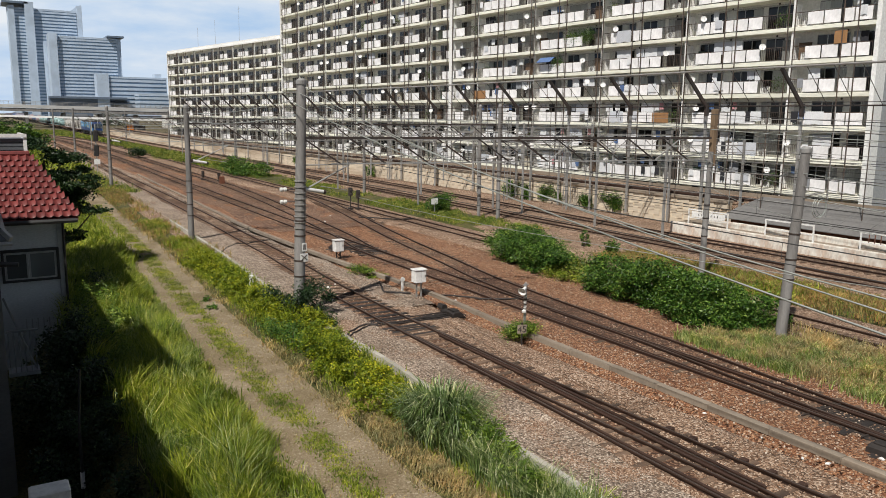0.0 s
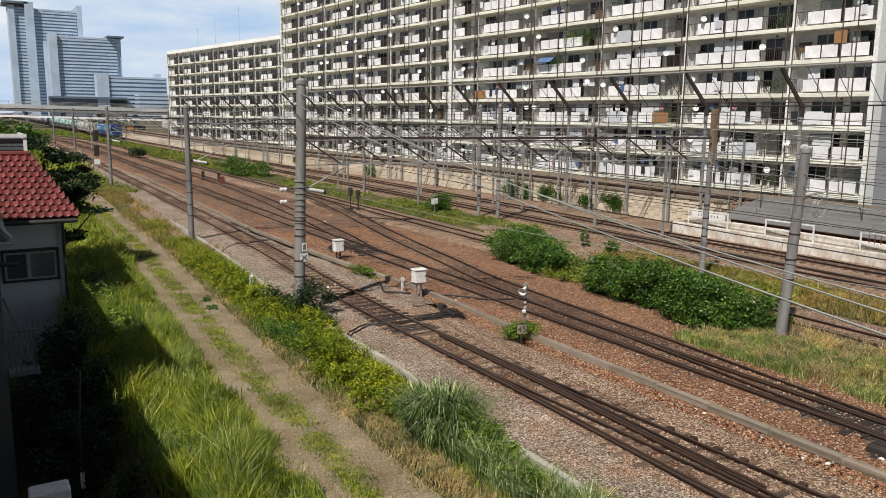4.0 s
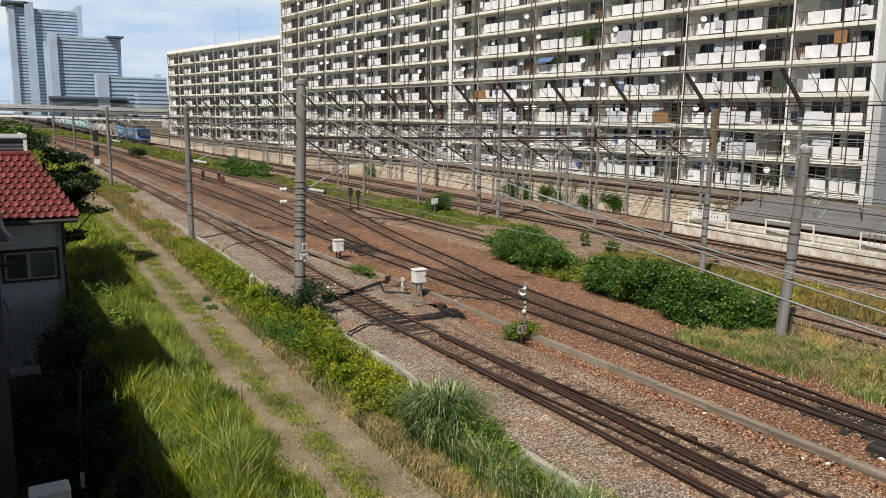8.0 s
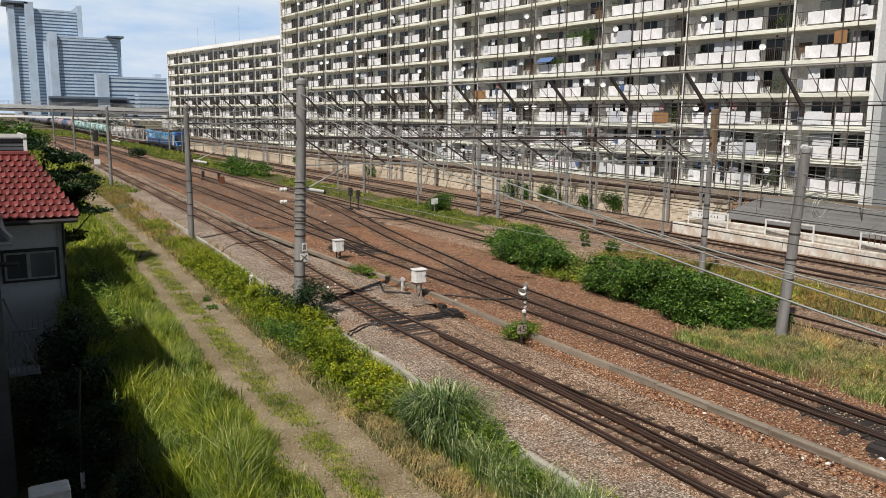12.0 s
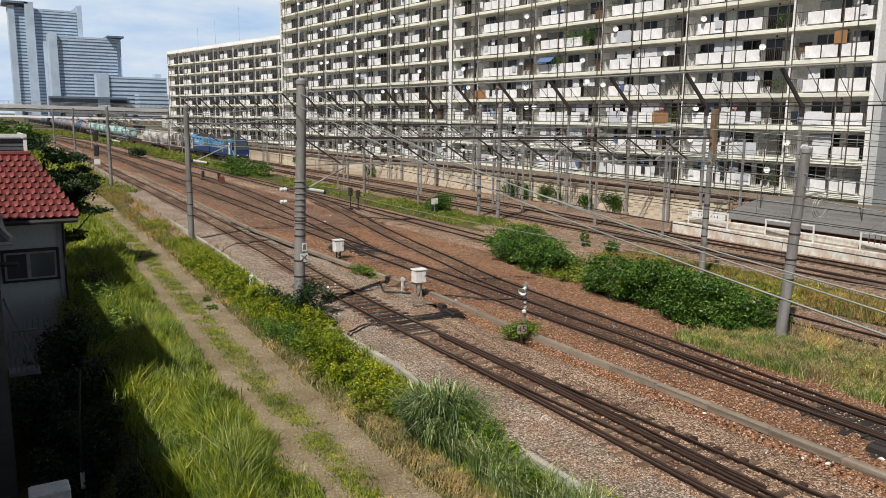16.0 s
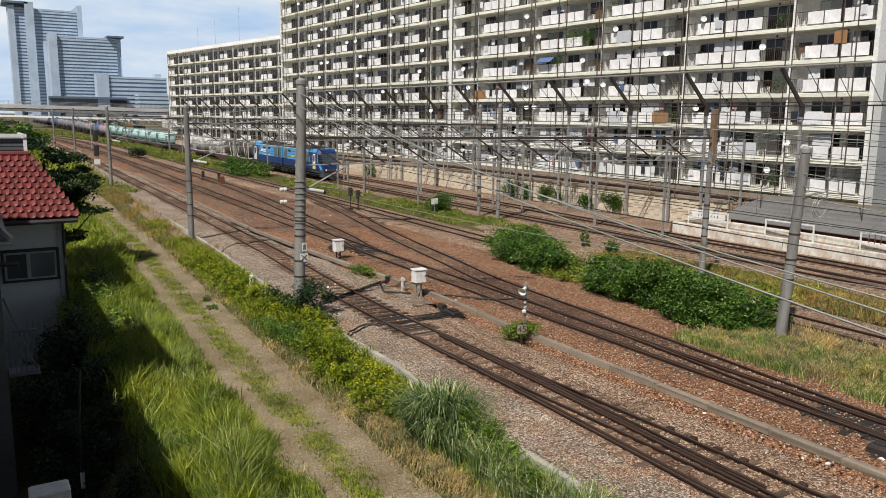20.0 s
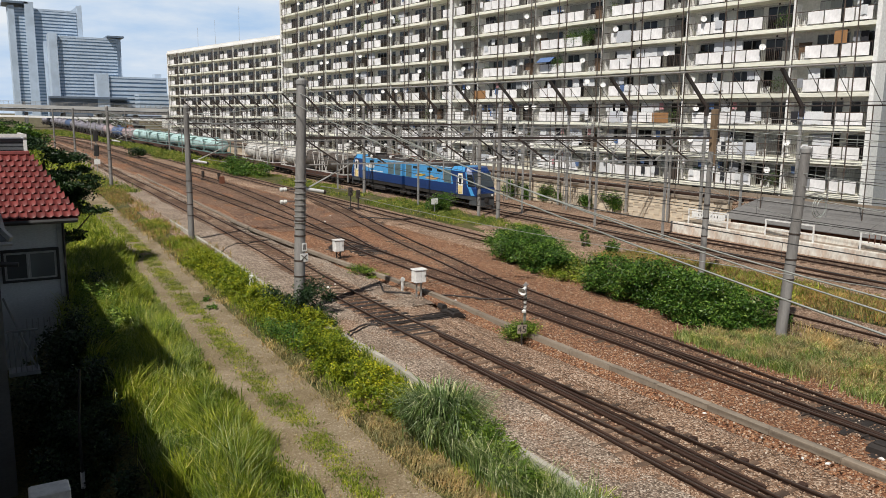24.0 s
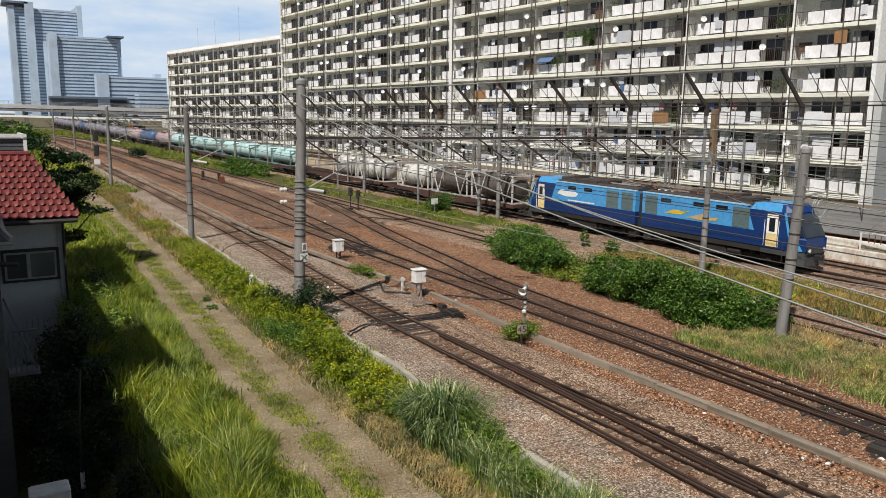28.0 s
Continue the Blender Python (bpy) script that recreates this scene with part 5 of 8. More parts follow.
M_STRAW = leafy("dry_grass", [(0.0, (0.26, 0.18, 0.07)), (0.5, (0.44, 0.33, 0.16)), (0.85, (0.58, 0.48, 0.27)), (1.0, (0.26, 0.28, 0.07))], 0.7, 0.2)
M_RUSTGRASS = leafy("orange_grass", [(0.0, (0.25, 0.13, 0.05)), (0.4, (0.40, 0.26, 0.10)), (0.7, (0.46, 0.35, 0.14)), (0.8, (0.22, 0.26, 0.055)), (1.0, (0.16, 0.22, 0.035))], 0.7, 0.2)
M_LIME = leafy("yellow_green_leaf", [(0.0, (0.09, 0.14, 0.010)), (0.4, (0.22, 0.28, 0.016)), (0.8, (0.34, 0.38, 0.022)), (1.0, (0.48, 0.46, 0.036))], 0.5, 0.3)
M_LEAF = leafy("green_leaf", [(0.0, (0.024, 0.065, 0.010)), (0.5, (0.07, 0.155, 0.022)), (0.85, (0.15, 0.26, 0.04)), (1.0, (0.27, 0.37, 0.08))], 0.4, 0.22)
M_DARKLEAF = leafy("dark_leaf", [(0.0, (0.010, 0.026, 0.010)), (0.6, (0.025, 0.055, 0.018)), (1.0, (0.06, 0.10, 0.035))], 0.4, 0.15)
M_VERGE = leafy("rough_grass", [(0.0, (0.07, 0.12, 0.018)), (0.4, (0.17, 0.24, 0.03)), (0.75, (0.30, 0.33, 0.05)), (1.0, (0.45, 0.38, 0.14))], 0.55, 0.25)
M_REED = leafy("reed_blade", [(0.0, (0.05, 0.09, 0.022)), (0.45, (0.14, 0.21, 0.06)), (0.8, (0.30, 0.37, 0.16)), (1.0, (0.62, 0.63, 0.42))], 0.35, 0.22)
M_BRIGHT = leafy("bright_leaf", [(0.0, (0.06, 0.12, 0.014)), (0.5, (0.15, 0.24, 0.03)), (0.85, (0.25, 0.35, 0.05)), (1.0, (0.38, 0.44, 0.09))], 0.45, 0.28)
M_BARK = worn("bark", (0.10, 0.075, 0.055), (0.05, 0.04, 0.03), 0.95, 0, 12, 1.0, 0.6, 0.4)


def turns(rng, n, up):
    """Two axes for each of n leaves, their normals leaning up."""
    nrm = rng.normal(size=(n, 3))
    nrm[:, 2] = np.abs(nrm[:, 2]) + up
    nrm /= np.linalg.norm(nrm, axis=1)[:, None]
    t = np.cross(nrm, rng.normal(size=(n, 3)))
    t /= np.linalg.norm(t, axis=1)[:, None]
    return t, np.cross(nrm, t), nrm


def leaf_quads(rng, pts, size, up=0.4, slim=0.55):
    n = len(pts)
    t, s, nrm = turns(rng, n, up)
    L = (size * rng.uniform(0.6, 1.35, n))[:, None]
    w = L * slim
    droop = nrm * L * 0.18
    return np.stack([pts - t * L * 0.5, pts + s * w * 0.5 - droop * 0.2, pts + t * L * 0.5 - droop, pts - s * w * 0.5 - droop * 0.2], axis=1)


def clump_points(rng, n, blobs, lumps=9, hollow=0.55, tight=0.28):
    """Points in the outer parts of uneven blobs (x, y, z, rx, ry, rz), bunched in lumps."""
    out = []
    vol = np.array([b[3] * b[4] * b[5] for b in blobs]) ** 0.75
    for b, m in zip(blobs, (n * vol / vol.sum()).astype(int)):
        k = max(6, int(lumps * (b[3] * b[4] * b[5]) ** 0.5))
        d = rng.normal(size=(k, 3))
        d /= np.linalg.norm(d, axis=1)[:, None]
        rad = rng.uniform(hollow, 1.0, k)[:, None]
        cen = d * rad
        i = rng.integers(0, k, m)
        sp = rng.normal(size=(m, 3)) * (tight * rng.uniform(0.5, 1.3, k)[i])[:, None]
        q = cen[i] + sp
        p = np.array(b[:3]) + q * np.array(b[3:])
        out.append(p)
    p = np.concatenate(out)
    return p


def low_np(x):
    u = np.clip((2.9 - x) / 2.0, 0, 1)
    return -1.9 * u * u * (3 - 2 * u)


def bush(name, label, blobs, n, size, mat, seed, category="bush", stems=6, floor=0.02, slim=0.55, group="", lumps=9, tight=0.28):
    rng = np.random.default_rng(seed)
    p = clump_points(rng, n, blobs, lumps, 0.55, tight)
    p = p[p[:, 2] > floor + low_np(p[:, 0])]
    own = thing(name, label, category, (blobs[0][0], blobs[0][1], 0), group=group)
    base = np.array([blobs[0][0], blobs[0][1], 0])
    part("crown", quads("crown", leaf_quads(rng, p - base, size, 0.5, slim), mat), mat, own)
    g = Geo()
    for k in range(stems):
        b = blobs[k % len(blobs)]
        x, y = b[0] + rng.uniform(-0.4, 0.4) * b[3], b[1] + rng.uniform(-0.5, 0.5) * b[4]
        q = np.array([x, y, low_np(np.array(x)) - 0.05]) - base
        e = np.array([b[0] + rng.uniform(-0.6, 0.6) * b[3], b[1] + rng.uniform(-0.6, 0.6) * b[4], b[2] + 0.4 * b[5]]) - base
        part("stem", Geo().tube(tuple(q), tuple(e), 0.03, 0.012, 5), M_BARK, own)
    return own


def blade_quads(rng, x, y, z, h, w, lean, wind=(0.15, 0.05)):
    """Bent blades: a lower and an upper quad each."""
    n = len(x)
    a = rng.uniform(0, 2 * math.pi, n)
    hh = h * rng.uniform(0.45, 1.15, n)
    ln = lean * rng.uniform(0.2, 1.3, n)
    d = np.stack([np.cos(a) * ln + wind[0], np.sin(a) * ln + wind[1], np.zeros(n)], 1) * hh[:, None]
    fa = rng.uniform(0, math.pi, n)
    s = np.stack([np.cos(fa), np.sin(fa), np.zeros(n)], 1) * (w * rng.uniform(0.6, 1.4, n))[:, None]
    b = np.stack([x, y, z], 1)
    up = np.stack([np.zeros(n), np.zeros(n), hh], 1)
    m = b + up * 0.6 + d * 0.3
    e = b + up * (1.0 - 0.25 * ln[:, None]) + d
    q1 = np.stack([b - s, b + s, m + s * 0.85, m - s * 0.85], 1)
    q2 = np.stack([m - s * 0.85, m + s * 0.85, e + s * 0.12, e - s * 0.12], 1)
    return np.concatenate([q1, q2])


def swell(x, y, seed, scale):
    """A slow field over the ground, about -1 to 1."""
    rng = np.random.default_rng(seed)
    out = np.zeros(len(x))
    for k in range(7):
        a, f = rng.uniform(0, 2 * math.pi), scale * rng.uniform(0.5, 2.2)
        out += np.sin(f * (x * math.cos(a) + y * math.sin(a)) + rng.uniform(0, 6.28))
    return out / 2.6


def grass(name, label, area, n, h, w, lean, mat, seed, patchy=0.0, scale=0.5, zfun=None, wind=(0.05, 0.02), lump=0.25):
    """area: function of an rng and a count that gives x, y."""
    rng = np.random.default_rng(seed)
    x, y = area(rng, n)
    if patchy:
        keep = np.array([noise.noise(Vector((a * scale, b * scale, seed))) > patchy - 0.5 + 0.25 * r for a, b, r in zip(x, y, rng.uniform(-1, 1, len(x)))])
        x, y = x[keep], y[keep]
    z = low_np(x) if zfun is None else zfun(x, y)
    hs = (h if np.isscalar(h) else h(x, y)) * np.clip(1.0 + lump * swell(x, y, seed, 2.6), 0.3, 1.9)
    sway = (wind[0] + lump * 0.7 * swell(x, y, seed + 1, 1.7), wind[1] + lump * 0.7 * swell(x, y, seed + 2, 1.7))
    me = quads(name, blade_quads(rng, x, y, z, hs, w, lean, sway), mat)
    return tagged(new(name, me), label, "grass", kind="stuff")


def path_np(y):
    return np.interp(y, [q[0] for q in PATH_C], [q[1] for q in PATH_C])


def strip_area(lo, hi, y0, y1, power=1.6):
    """Denser towards the near end."""
    def area(rng, n):
        y = y0 + (y1 - y0) * rng.uniform(0, 1, n) ** power
        u = rng.uniform(0, 1, n)
        a, b = lo(y), hi(y)
        return a + (b - a) * u, y
    return area


def tufts(area, per, spread_):
    def f(rng, n):
        x, y = area(rng, n // per)
        x, y = np.repeat(x, per), np.repeat(y, per)
        return x + rng.normal(0, spread_, len(x)), y + rng.normal(0, spread_, len(y))
    return f


def edge_h(x, y):
    return 0.35 + 0.55 * np.clip((path_np(y) - 1.3 - x) / 1.2, 0, 1)


lawn_area = strip_area(lambda y: np.where(y < 25.5, 3.0 - 0.012 * (y - 16), 2.6), lambda y: path_np(y) - 1.15, 10.5, 46)
grass("tall_grass", "tall sunlit yellow-green grass beside the dirt path", tufts(lawn_area, 11, 0.12), 62000, edge_h, 0.012, 0.45, M_GRASS, 21, 0.18, 0.9, lump=0.42)
grass("tall_grass", "tall pale feathery grass among the green", tufts(lawn_area, 14, 0.12), 24000, lambda x, y: edge_h(x, y) * 1.05, 0.009, 0.7, M_GRASSPALE, 22, 0.45, 0.6, lump=0.4)
grass("far_grass", "green grass along the far part of the path", tufts(strip_area(lambda y: 3.0 + 0.03 * y, lambda y: path_np(y) - 1.1, 44, 110, 1.3), 8, 0.2), 13000, 0.7, 0.026, 0.5, M_GRASS, 23)
grass("path_grass", "short grass on the crown of the path", tufts(strip_area(lambda y: path_np(y) - 0.42, lambda y: path_np(y) + 0.3, 10, 75), 6, 0.13), 38000, 0.08, 0.010, 0.9, M_GRASS, 24, 0.24, 0.9, lambda x, y: 0.03 + 0 * x)
grass("path_grass", "sparse weeds and straw in the wheel ruts", tufts(strip_area(lambda y: path_np(y) - 1.4, lambda y: path_np(y) + 1.5, 10, 60), 5, 0.10), 9000, 0.07, 0.01, 1.0, M_STRAW, 25, 0.55, 0.6, lambda x, y: 0.03 + 0 * x)
grass("verge_grass", "low grass and straw along the path edge", tufts(strip_area(lambda y: path_np(y) + 1.05, lambda y: path_np(y) + 1.75, 10, 60), 7, 0.12), 9000, 0.17, 0.011, 0.9, M_STRAW, 26, 0.4, 0.5)
grass("verge_grass", "green weeds along the ballast edge", tufts(strip_area(lambda y: np.where(y < 18, path_np(y) + 2.2, path_np(y) + 1.6), lambda y: 10.6 + 0.02 * y, 10, 62), 8, 0.14), 17000, 0.42, 0.013, 0.6, M_GRASS, 27, 0.25, 0.4)
grass("dry_verge", "orange-brown dry grass beside the path", tufts(strip_area(lambda y: path_np(y) + 1.2, lambda y: 11.2 + 0.02 * y, 43, 92, 1.1), 8, 0.2), 12000, 0.42, 0.014, 0.6, M_RUSTGRASS, 28, 0.45, 0.3)
grass("verge_weeds", "bright green weeds between near track and path", tufts(strip_area(lambda y: 10.2 + 0.0 * y, lambda y: 11.2 + 0 * y, 36, 50, 1.0), 8, 0.2), 5000, 0.5, 0.02, 0.6, M_LIME, 29)
zz0 = lambda x, y: 0.03 + 0 * x
grass("yard_grass", "pale dry grass patch beside the middle tracks", tufts(strip_area(lambda y: 22.4 + 0 * y, lambda y: 27.0 + 0 * y, 8, 19, 1.0), 8, 0.16), 24000, 0.42, 0.014, 0.8, M_STRAW, 30, 0.18, 0.4, zz0)
grass("yard_grass", "green grass under a leaning pole", tufts(strip_area(lambda y: 22.0 + 0 * y, lambda y: 26.0 + 0 * y, 10.5, 19.5, 1.0), 8, 0.16), 16000, 0.40, 0.013, 0.7, M_GRASSPALE, 31, 0.35, 0.4, zz0)
grass("verge_straw", "orange dry grass on the verge between tracks", tufts(strip_area(lambda y: 30.9 + 0 * y, lambda y: 35.0 + 0 * y, 10, 34, 1.0), 8, 0.2), 22000, 0.38, 0.015, 0.7, M_RUSTGRASS, 32, 0.12, 0.25, zz0)
grass("verge_straw", "yellow-green grass on the verge between tracks", tufts(strip_area(lambda y: 31.0 + 0 * y, lambda y: 34.4 + 0 * y, 12, 33, 1.0), 8, 0.2), 18000, 0.4, 0.017, 0.6, M_GRASS, 33, 0.5, 0.2, zz0)
grass("verge_grass", "yellow-green grass round the poles of the verge", tufts(strip_area(lambda y: 32.6 + 0 * y, lambda y: 35.6 + 0 * y, 44, 62, 1.0), 8, 0.22), 9000, 0.28, 0.02, 0.6, M_VERGE, 34, 0.45, 0.3, zz0)
grass("verge_grass", "bright green grass on the far verge", tufts(strip_area(lambda y: 31.3 + 0 * y, lambda y: 36.0 + 0 * y, 50, 125, 1.2), 8, 0.3), 26000, 0.26, 0.03, 0.7, M_VERGE, 35, 0.5, 0.15, zz0)
grass("far_grass", "green rough grass among the far tracks", tufts(strip_area(lambda y: 31 + 0 * y, lambda y: 36.2 + 0 * y, 120, 215, 1.1), 8, 0.5), 8000, 0.6, 0.08, 0.5, M_VERGE, 36, 0.2, 0.08, zz0)
grass("far_grass", "dry weeds left of the near track far along", tufts(strip_area(lambda y: 10.5 + 0 * y, lambda y: 14.2 + 0 * y, 85, 200, 1.2), 8, 0.4), 9000, 0.4, 0.04, 0.6, M_VERGE, 38, 0.2, 0.1, zz0)
grass("far_grass", "green rough grass between the diverging far tracks", tufts(strip_area(lambda y: 32.6 - 8.2e-4 * np.clip(y - 220, 0, None) ** 2, lambda y: 35.8 + 0 * y, 185, 400, 1.0), 8, 0.6), 9000, 0.7, 0.12, 0.6, M_VERGE, 37, 0.2, 0.06, zz0)
grass("far_grass", "green weeds beyond the trees", tufts(strip_area(lambda y: 4 + 0 * y, lambda y: 14 + 0 * y, 120, 330, 1.0), 8, 0.6), 8000, 1.0, 0.15, 0.5, M_GRASS, 39, 0.1, 0.06, zz0)

# the leafy verge by the near track
hb = []
rh = rnd(8)
for k in range(26):
    y = 17.6 + k * 0.98
    hb.append((9.9 + rh.uniform(-0.35, 0.35) - (0.25 if y < 24 else 0) + 0.012 * (y - 20), y, 0.36 + rh.uniform(-0.1, 0.12), 0.85 + rh.uniform(-0.15, 0.2), 0.75, 0.62 + rh.uniform(-0.12, 0.14)))
bush("hedge", "low yellow-green leafy weeds along the kerb", hb[:13], 46000, 0.082, M_LIME, 41, "hedge", 10, lumps=40, tight=0.16)
bush("hedge", "low yellow-green leafy weeds farther along the kerb", hb[13:], 21000, 0.10, M_LIME, 42, "hedge", 10, lumps=34, tight=0.16)
bush("shrub", "dark green climbing shrub round the pole foot", [(10.9, 29.0, 0.6, 0.75, 0.7, 0.75), (11.7, 29.4, 0.95, 0.8, 0.7, 0.5), (10.4, 28.2, 0.45, 0.7, 0.8, 0.55), (11.3, 27.6, 0.35, 0.6, 0.6, 0.45), (10.3, 30.2, 0.8, 0.5, 0.5, 0.5)], 9000, 0.10, M_DARKLEAF, 43, "shrub")
bush("weeds", "mixed dark green weeds below the hedge", [(9.3, 26.2, 0.25, 0.7, 1.6, 0.45), (9.7, 24.0, 0.3, 0.6, 1.2, 0.4)], 6000, 0.08, M_LEAF, 44, "weeds")


def pampas():
    own = thing("pampas_clump", "clump of silver-green arching reed grass", "grass clump", (9.75, 16.1, 0))
    rng = np.random.default_rng(45)
    for cx, cy, top, n in ((0, 0, 1.3, 900), (-0.4, 0.25, 1.05, 700), (0.3, -0.3, 1.2, 700), (0.0, 0.6, 1.1, 600), (0.1, -0.75, 0.95, 700), (0.4, 0.3, 1.0, 500), (-0.4, -0.45, 0.8, 500)):
        r, a = np.abs(rng.normal(0, 0.2, n)), rng.uniform(0, 2 * math.pi, n)
        x, y = cx + r * np.cos(a), cy + r * np.sin(a)
        hh = top * rng.uniform(0.5, 1.2, n)
        d = np.stack([np.cos(a), np.sin(a), 0 * a], 1) * (0.1 + 0.95 * rng.uniform(0, 1, n))[:, None] * hh[:, None] * 0.85
        b = np.stack([x, y, 0 * x], 1)
        s = np.stack([-np.sin(a), np.cos(a), 0 * a], 1) * (0.013 * rng.uniform(0.5, 1.6, n))[:, None]
        up = np.stack([0 * x, 0 * x, hh], 1)
        m1 = b + up * 0.55 + d * 0.25
        m2 = b + up * (0.92 - 0.12 * rng.uniform(0, 1, n))[:, None] + d * 0.65
        e = b + up * (0.95 - 0.4 * rng.uniform(0, 1, n) ** 1.5)[:, None] + d * 1.1
        part("tuft", quads("tuft", np.concatenate([np.stack([b - s, b + s, m1 + s, m1 - s], 1), np.stack([m1 - s, m1 + s, m2 + s * 0.8, m2 - s * 0.8], 1), np.stack([m2 - s * 0.8, m2 + s * 0.8, e + s * 0.1, e - s * 0.1], 1)]), M_REED), M_REED, own)


pampas()
bush("weeds", "rank dark green weeds beside the reed clump", [(9.85, 14.6, 0.45, 0.42, 0.9, 0.7), (9.8, 13.1, 0.42, 0.42, 0.9, 0.62), (9.75, 11.6, 0.3, 0.4, 0.9, 0.5), (9.8, 15.4, 0.3, 0.45, 0.7, 0.5), (9.65, 10.0, 0.25, 0.4, 0.9, 0.4)], 24000, 0.11, M_BRIGHT, 46, "weeds", 6, slim=0.3, lumps=30, tight=0.2)
grass("verge_grass", "rank green grass beside the reed clump", tufts(lambda rng, n: (rng.uniform(9.2, 10.15, n), rng.uniform(9.0, 15.8, n)), 10, 0.08), 6000, 0.8, 0.012, 0.6, M_REED, 47, 0, 0.5, zz0)
grass("verge_grass", "thin straw at the foot of the weeds", tufts(lambda rng, n: (rng.uniform(8.4, 9.8, n), rng.uniform(9.0, 19.5, n)), 8, 0.14), 13000, 0.22, 0.009, 1.0, M_STRAW, 48, 0.3, 0.8, zz0)

def moved(blobs, dx, dy):
    return [(b[0] + dx, b[1] + dy) + tuple(b[2:]) for b in blobs]


# big bushes between the second and fourth tracks
bush("bush", "dense dark green bush between the tracks", moved([(26.0, 35.6, 0.75, 1.7, 2.6, 1.0), (25.2, 33.4, 0.6, 1.5, 2.2, 0.9), (27.0, 37.6, 0.8, 1.8, 2.4, 0.85), (24.9, 35.8, 0.3, 0.9, 1.4, 0.6)], 0.9, -0.7), 48000, 0.118, M_LEAF, 51, lumps=34, tight=0.145)
bush("weeds", "bright yellow-green weeds between two bushes", moved([(24.9, 30.6, 0.3, 1.2, 1.3, 0.5), (25.6, 31.8, 0.3, 1.0, 0.9, 0.45)], 0.9, -0.9), 7000, 0.09, M_GRASS, 50, "weeds", 4)
bush("bush", "long dense green bush beside the rails", moved([(24.7, 27.4, 0.7, 1.5, 2.1, 1.0), (24.6, 24.6, 0.8, 1.6, 2.2, 1.15), (24.7, 22.0, 0.75, 1.6, 1.9, 1.05), (25.0, 19.9, 0.55, 1.5, 1.4, 0.85), (23.6, 21.0, 0.3, 0.9, 1.8, 0.6), (26.0, 24.0, 0.5, 1.3, 3.0, 0.9)], 0.85, -0.8), 74000, 0.115, M_LEAF, 52, lumps=36, tight=0.145)
bush("bush", "round dark bush with a pale sign before it", [(34.2, 57.6, 0.6, 1.3, 1.3, 0.8)], 9000, 0.12, M_LEAF, 53)
bush("bush", "broad green bush beside the far tracks", [(31.4, 107, 1.0, 2.0, 2.6, 1.3), (33.0, 102, 0.8, 1.8, 2.6, 1.0), (30.6, 104, 0.6, 1.3, 2.0, 0.9)], 8000, 0.22, M_LEAF, 54)
bush("bush", "small dark bush in the far grass", [(26.0, 152, 0.8, 1.3, 1.6, 1.0)], 2000, 0.25, M_DARKLEAF, 55)
bush("bush", "pale green weeds in the far grass", [(30.0, 150, 0.5, 1.8, 5.0, 0.7), (31.5, 138, 0.5, 1.6, 4.0, 0.7)], 5000, 0.22, M_VERGE, 56)
bush("sapling", "thin green sapling in the verge", [(32.9, 37.0, 0.6, 0.38, 0.38, 0.55)], 500, 0.13, M_LEAF, 57, "sapling", 3)
bush("sapling", "leafy green sapling in the verge", [(32.7, 34.3, 0.55, 0.6, 0.6, 0.6)], 1100, 0.13, M_LEAF, 58, "sapling", 3)
bush("weeds", "bright green weed tuft by the cable trough", [(16.9, 35.6, 0.14, 0.9, 1.1, 0.36)], 3600, 0.08, M_BRIGHT, 59, "weeds", 3)
bush("weeds", "bright green weed tuft round a sign", [(16.95, 22.5, 0.18, 0.8, 0.7, 0.42)], 4200, 0.075, M_BRIGHT, 60, "weeds", 3)
# ivy on the retaining wall
for k, (y, ry) in enumerate(((50.6, 1.6), (54.2, 1.3), (58.6, 1.8), (62.4, 1.2), (64.8, 1.4), (96.0, 2.0), (119.0, 2.4))):
    bush("ivy", "green ivy climbing the retaining wall", [(wall_x(y) - 0.12, y, 0.85, 0.14, ry, 0.85)], 1500, 0.15, M_LEAF, 61 + k, "ivy", 2, group="wall ivy")


def tree(name, label, x, y, base, height, blobs, n, size, mat, seed, flat=1.0):
    own = thing(name, label, "tree", (x, y, base))
    rng = np.random.default_rng(seed)
    part("trunk", Geo().loft([[(0.22 * f * math.cos(a) + dx, 0.22 * f * math.sin(a), z) for a in [2 * math.pi * i / 9 for i in range(9)]] for z, f, dx in ((-0.2, 1.3, 0), (height * 0.3, 0.9, 0.05), (height * 0.6, 0.6, 0.12), (height * 0.85, 0.25, 0.1))]), M_BARK, own, smooth=True)
    for b in blobs:
        q = (b[0] * 0.15, b[1] * 0.15, height * rng.uniform(0.25, 0.5))
        part("limb", Geo().tube(q, (b[0], b[1], b[2]), 0.08, 0.025, 6), M_BARK, own)
        for i in range(3):
            e = (b[0] + rng.uniform(-1, 1) * b[3], b[1] + rng.uniform(-1, 1) * b[4], b[2] + rng.uniform(-0.6, 0.8) * b[5])
            part("twig", Geo().tube((b[0], b[1], b[2]), e, 0.03, 0.01, 5), M_BARK, own)
    p = clump_points(rng, n, [b[:5] + (b[5] * flat,) for b in blobs], 14, 0.3, 0.2)
    part("crown", quads("crown", leaf_quads(rng, p, size, 0.4), mat), mat, own)
    return own


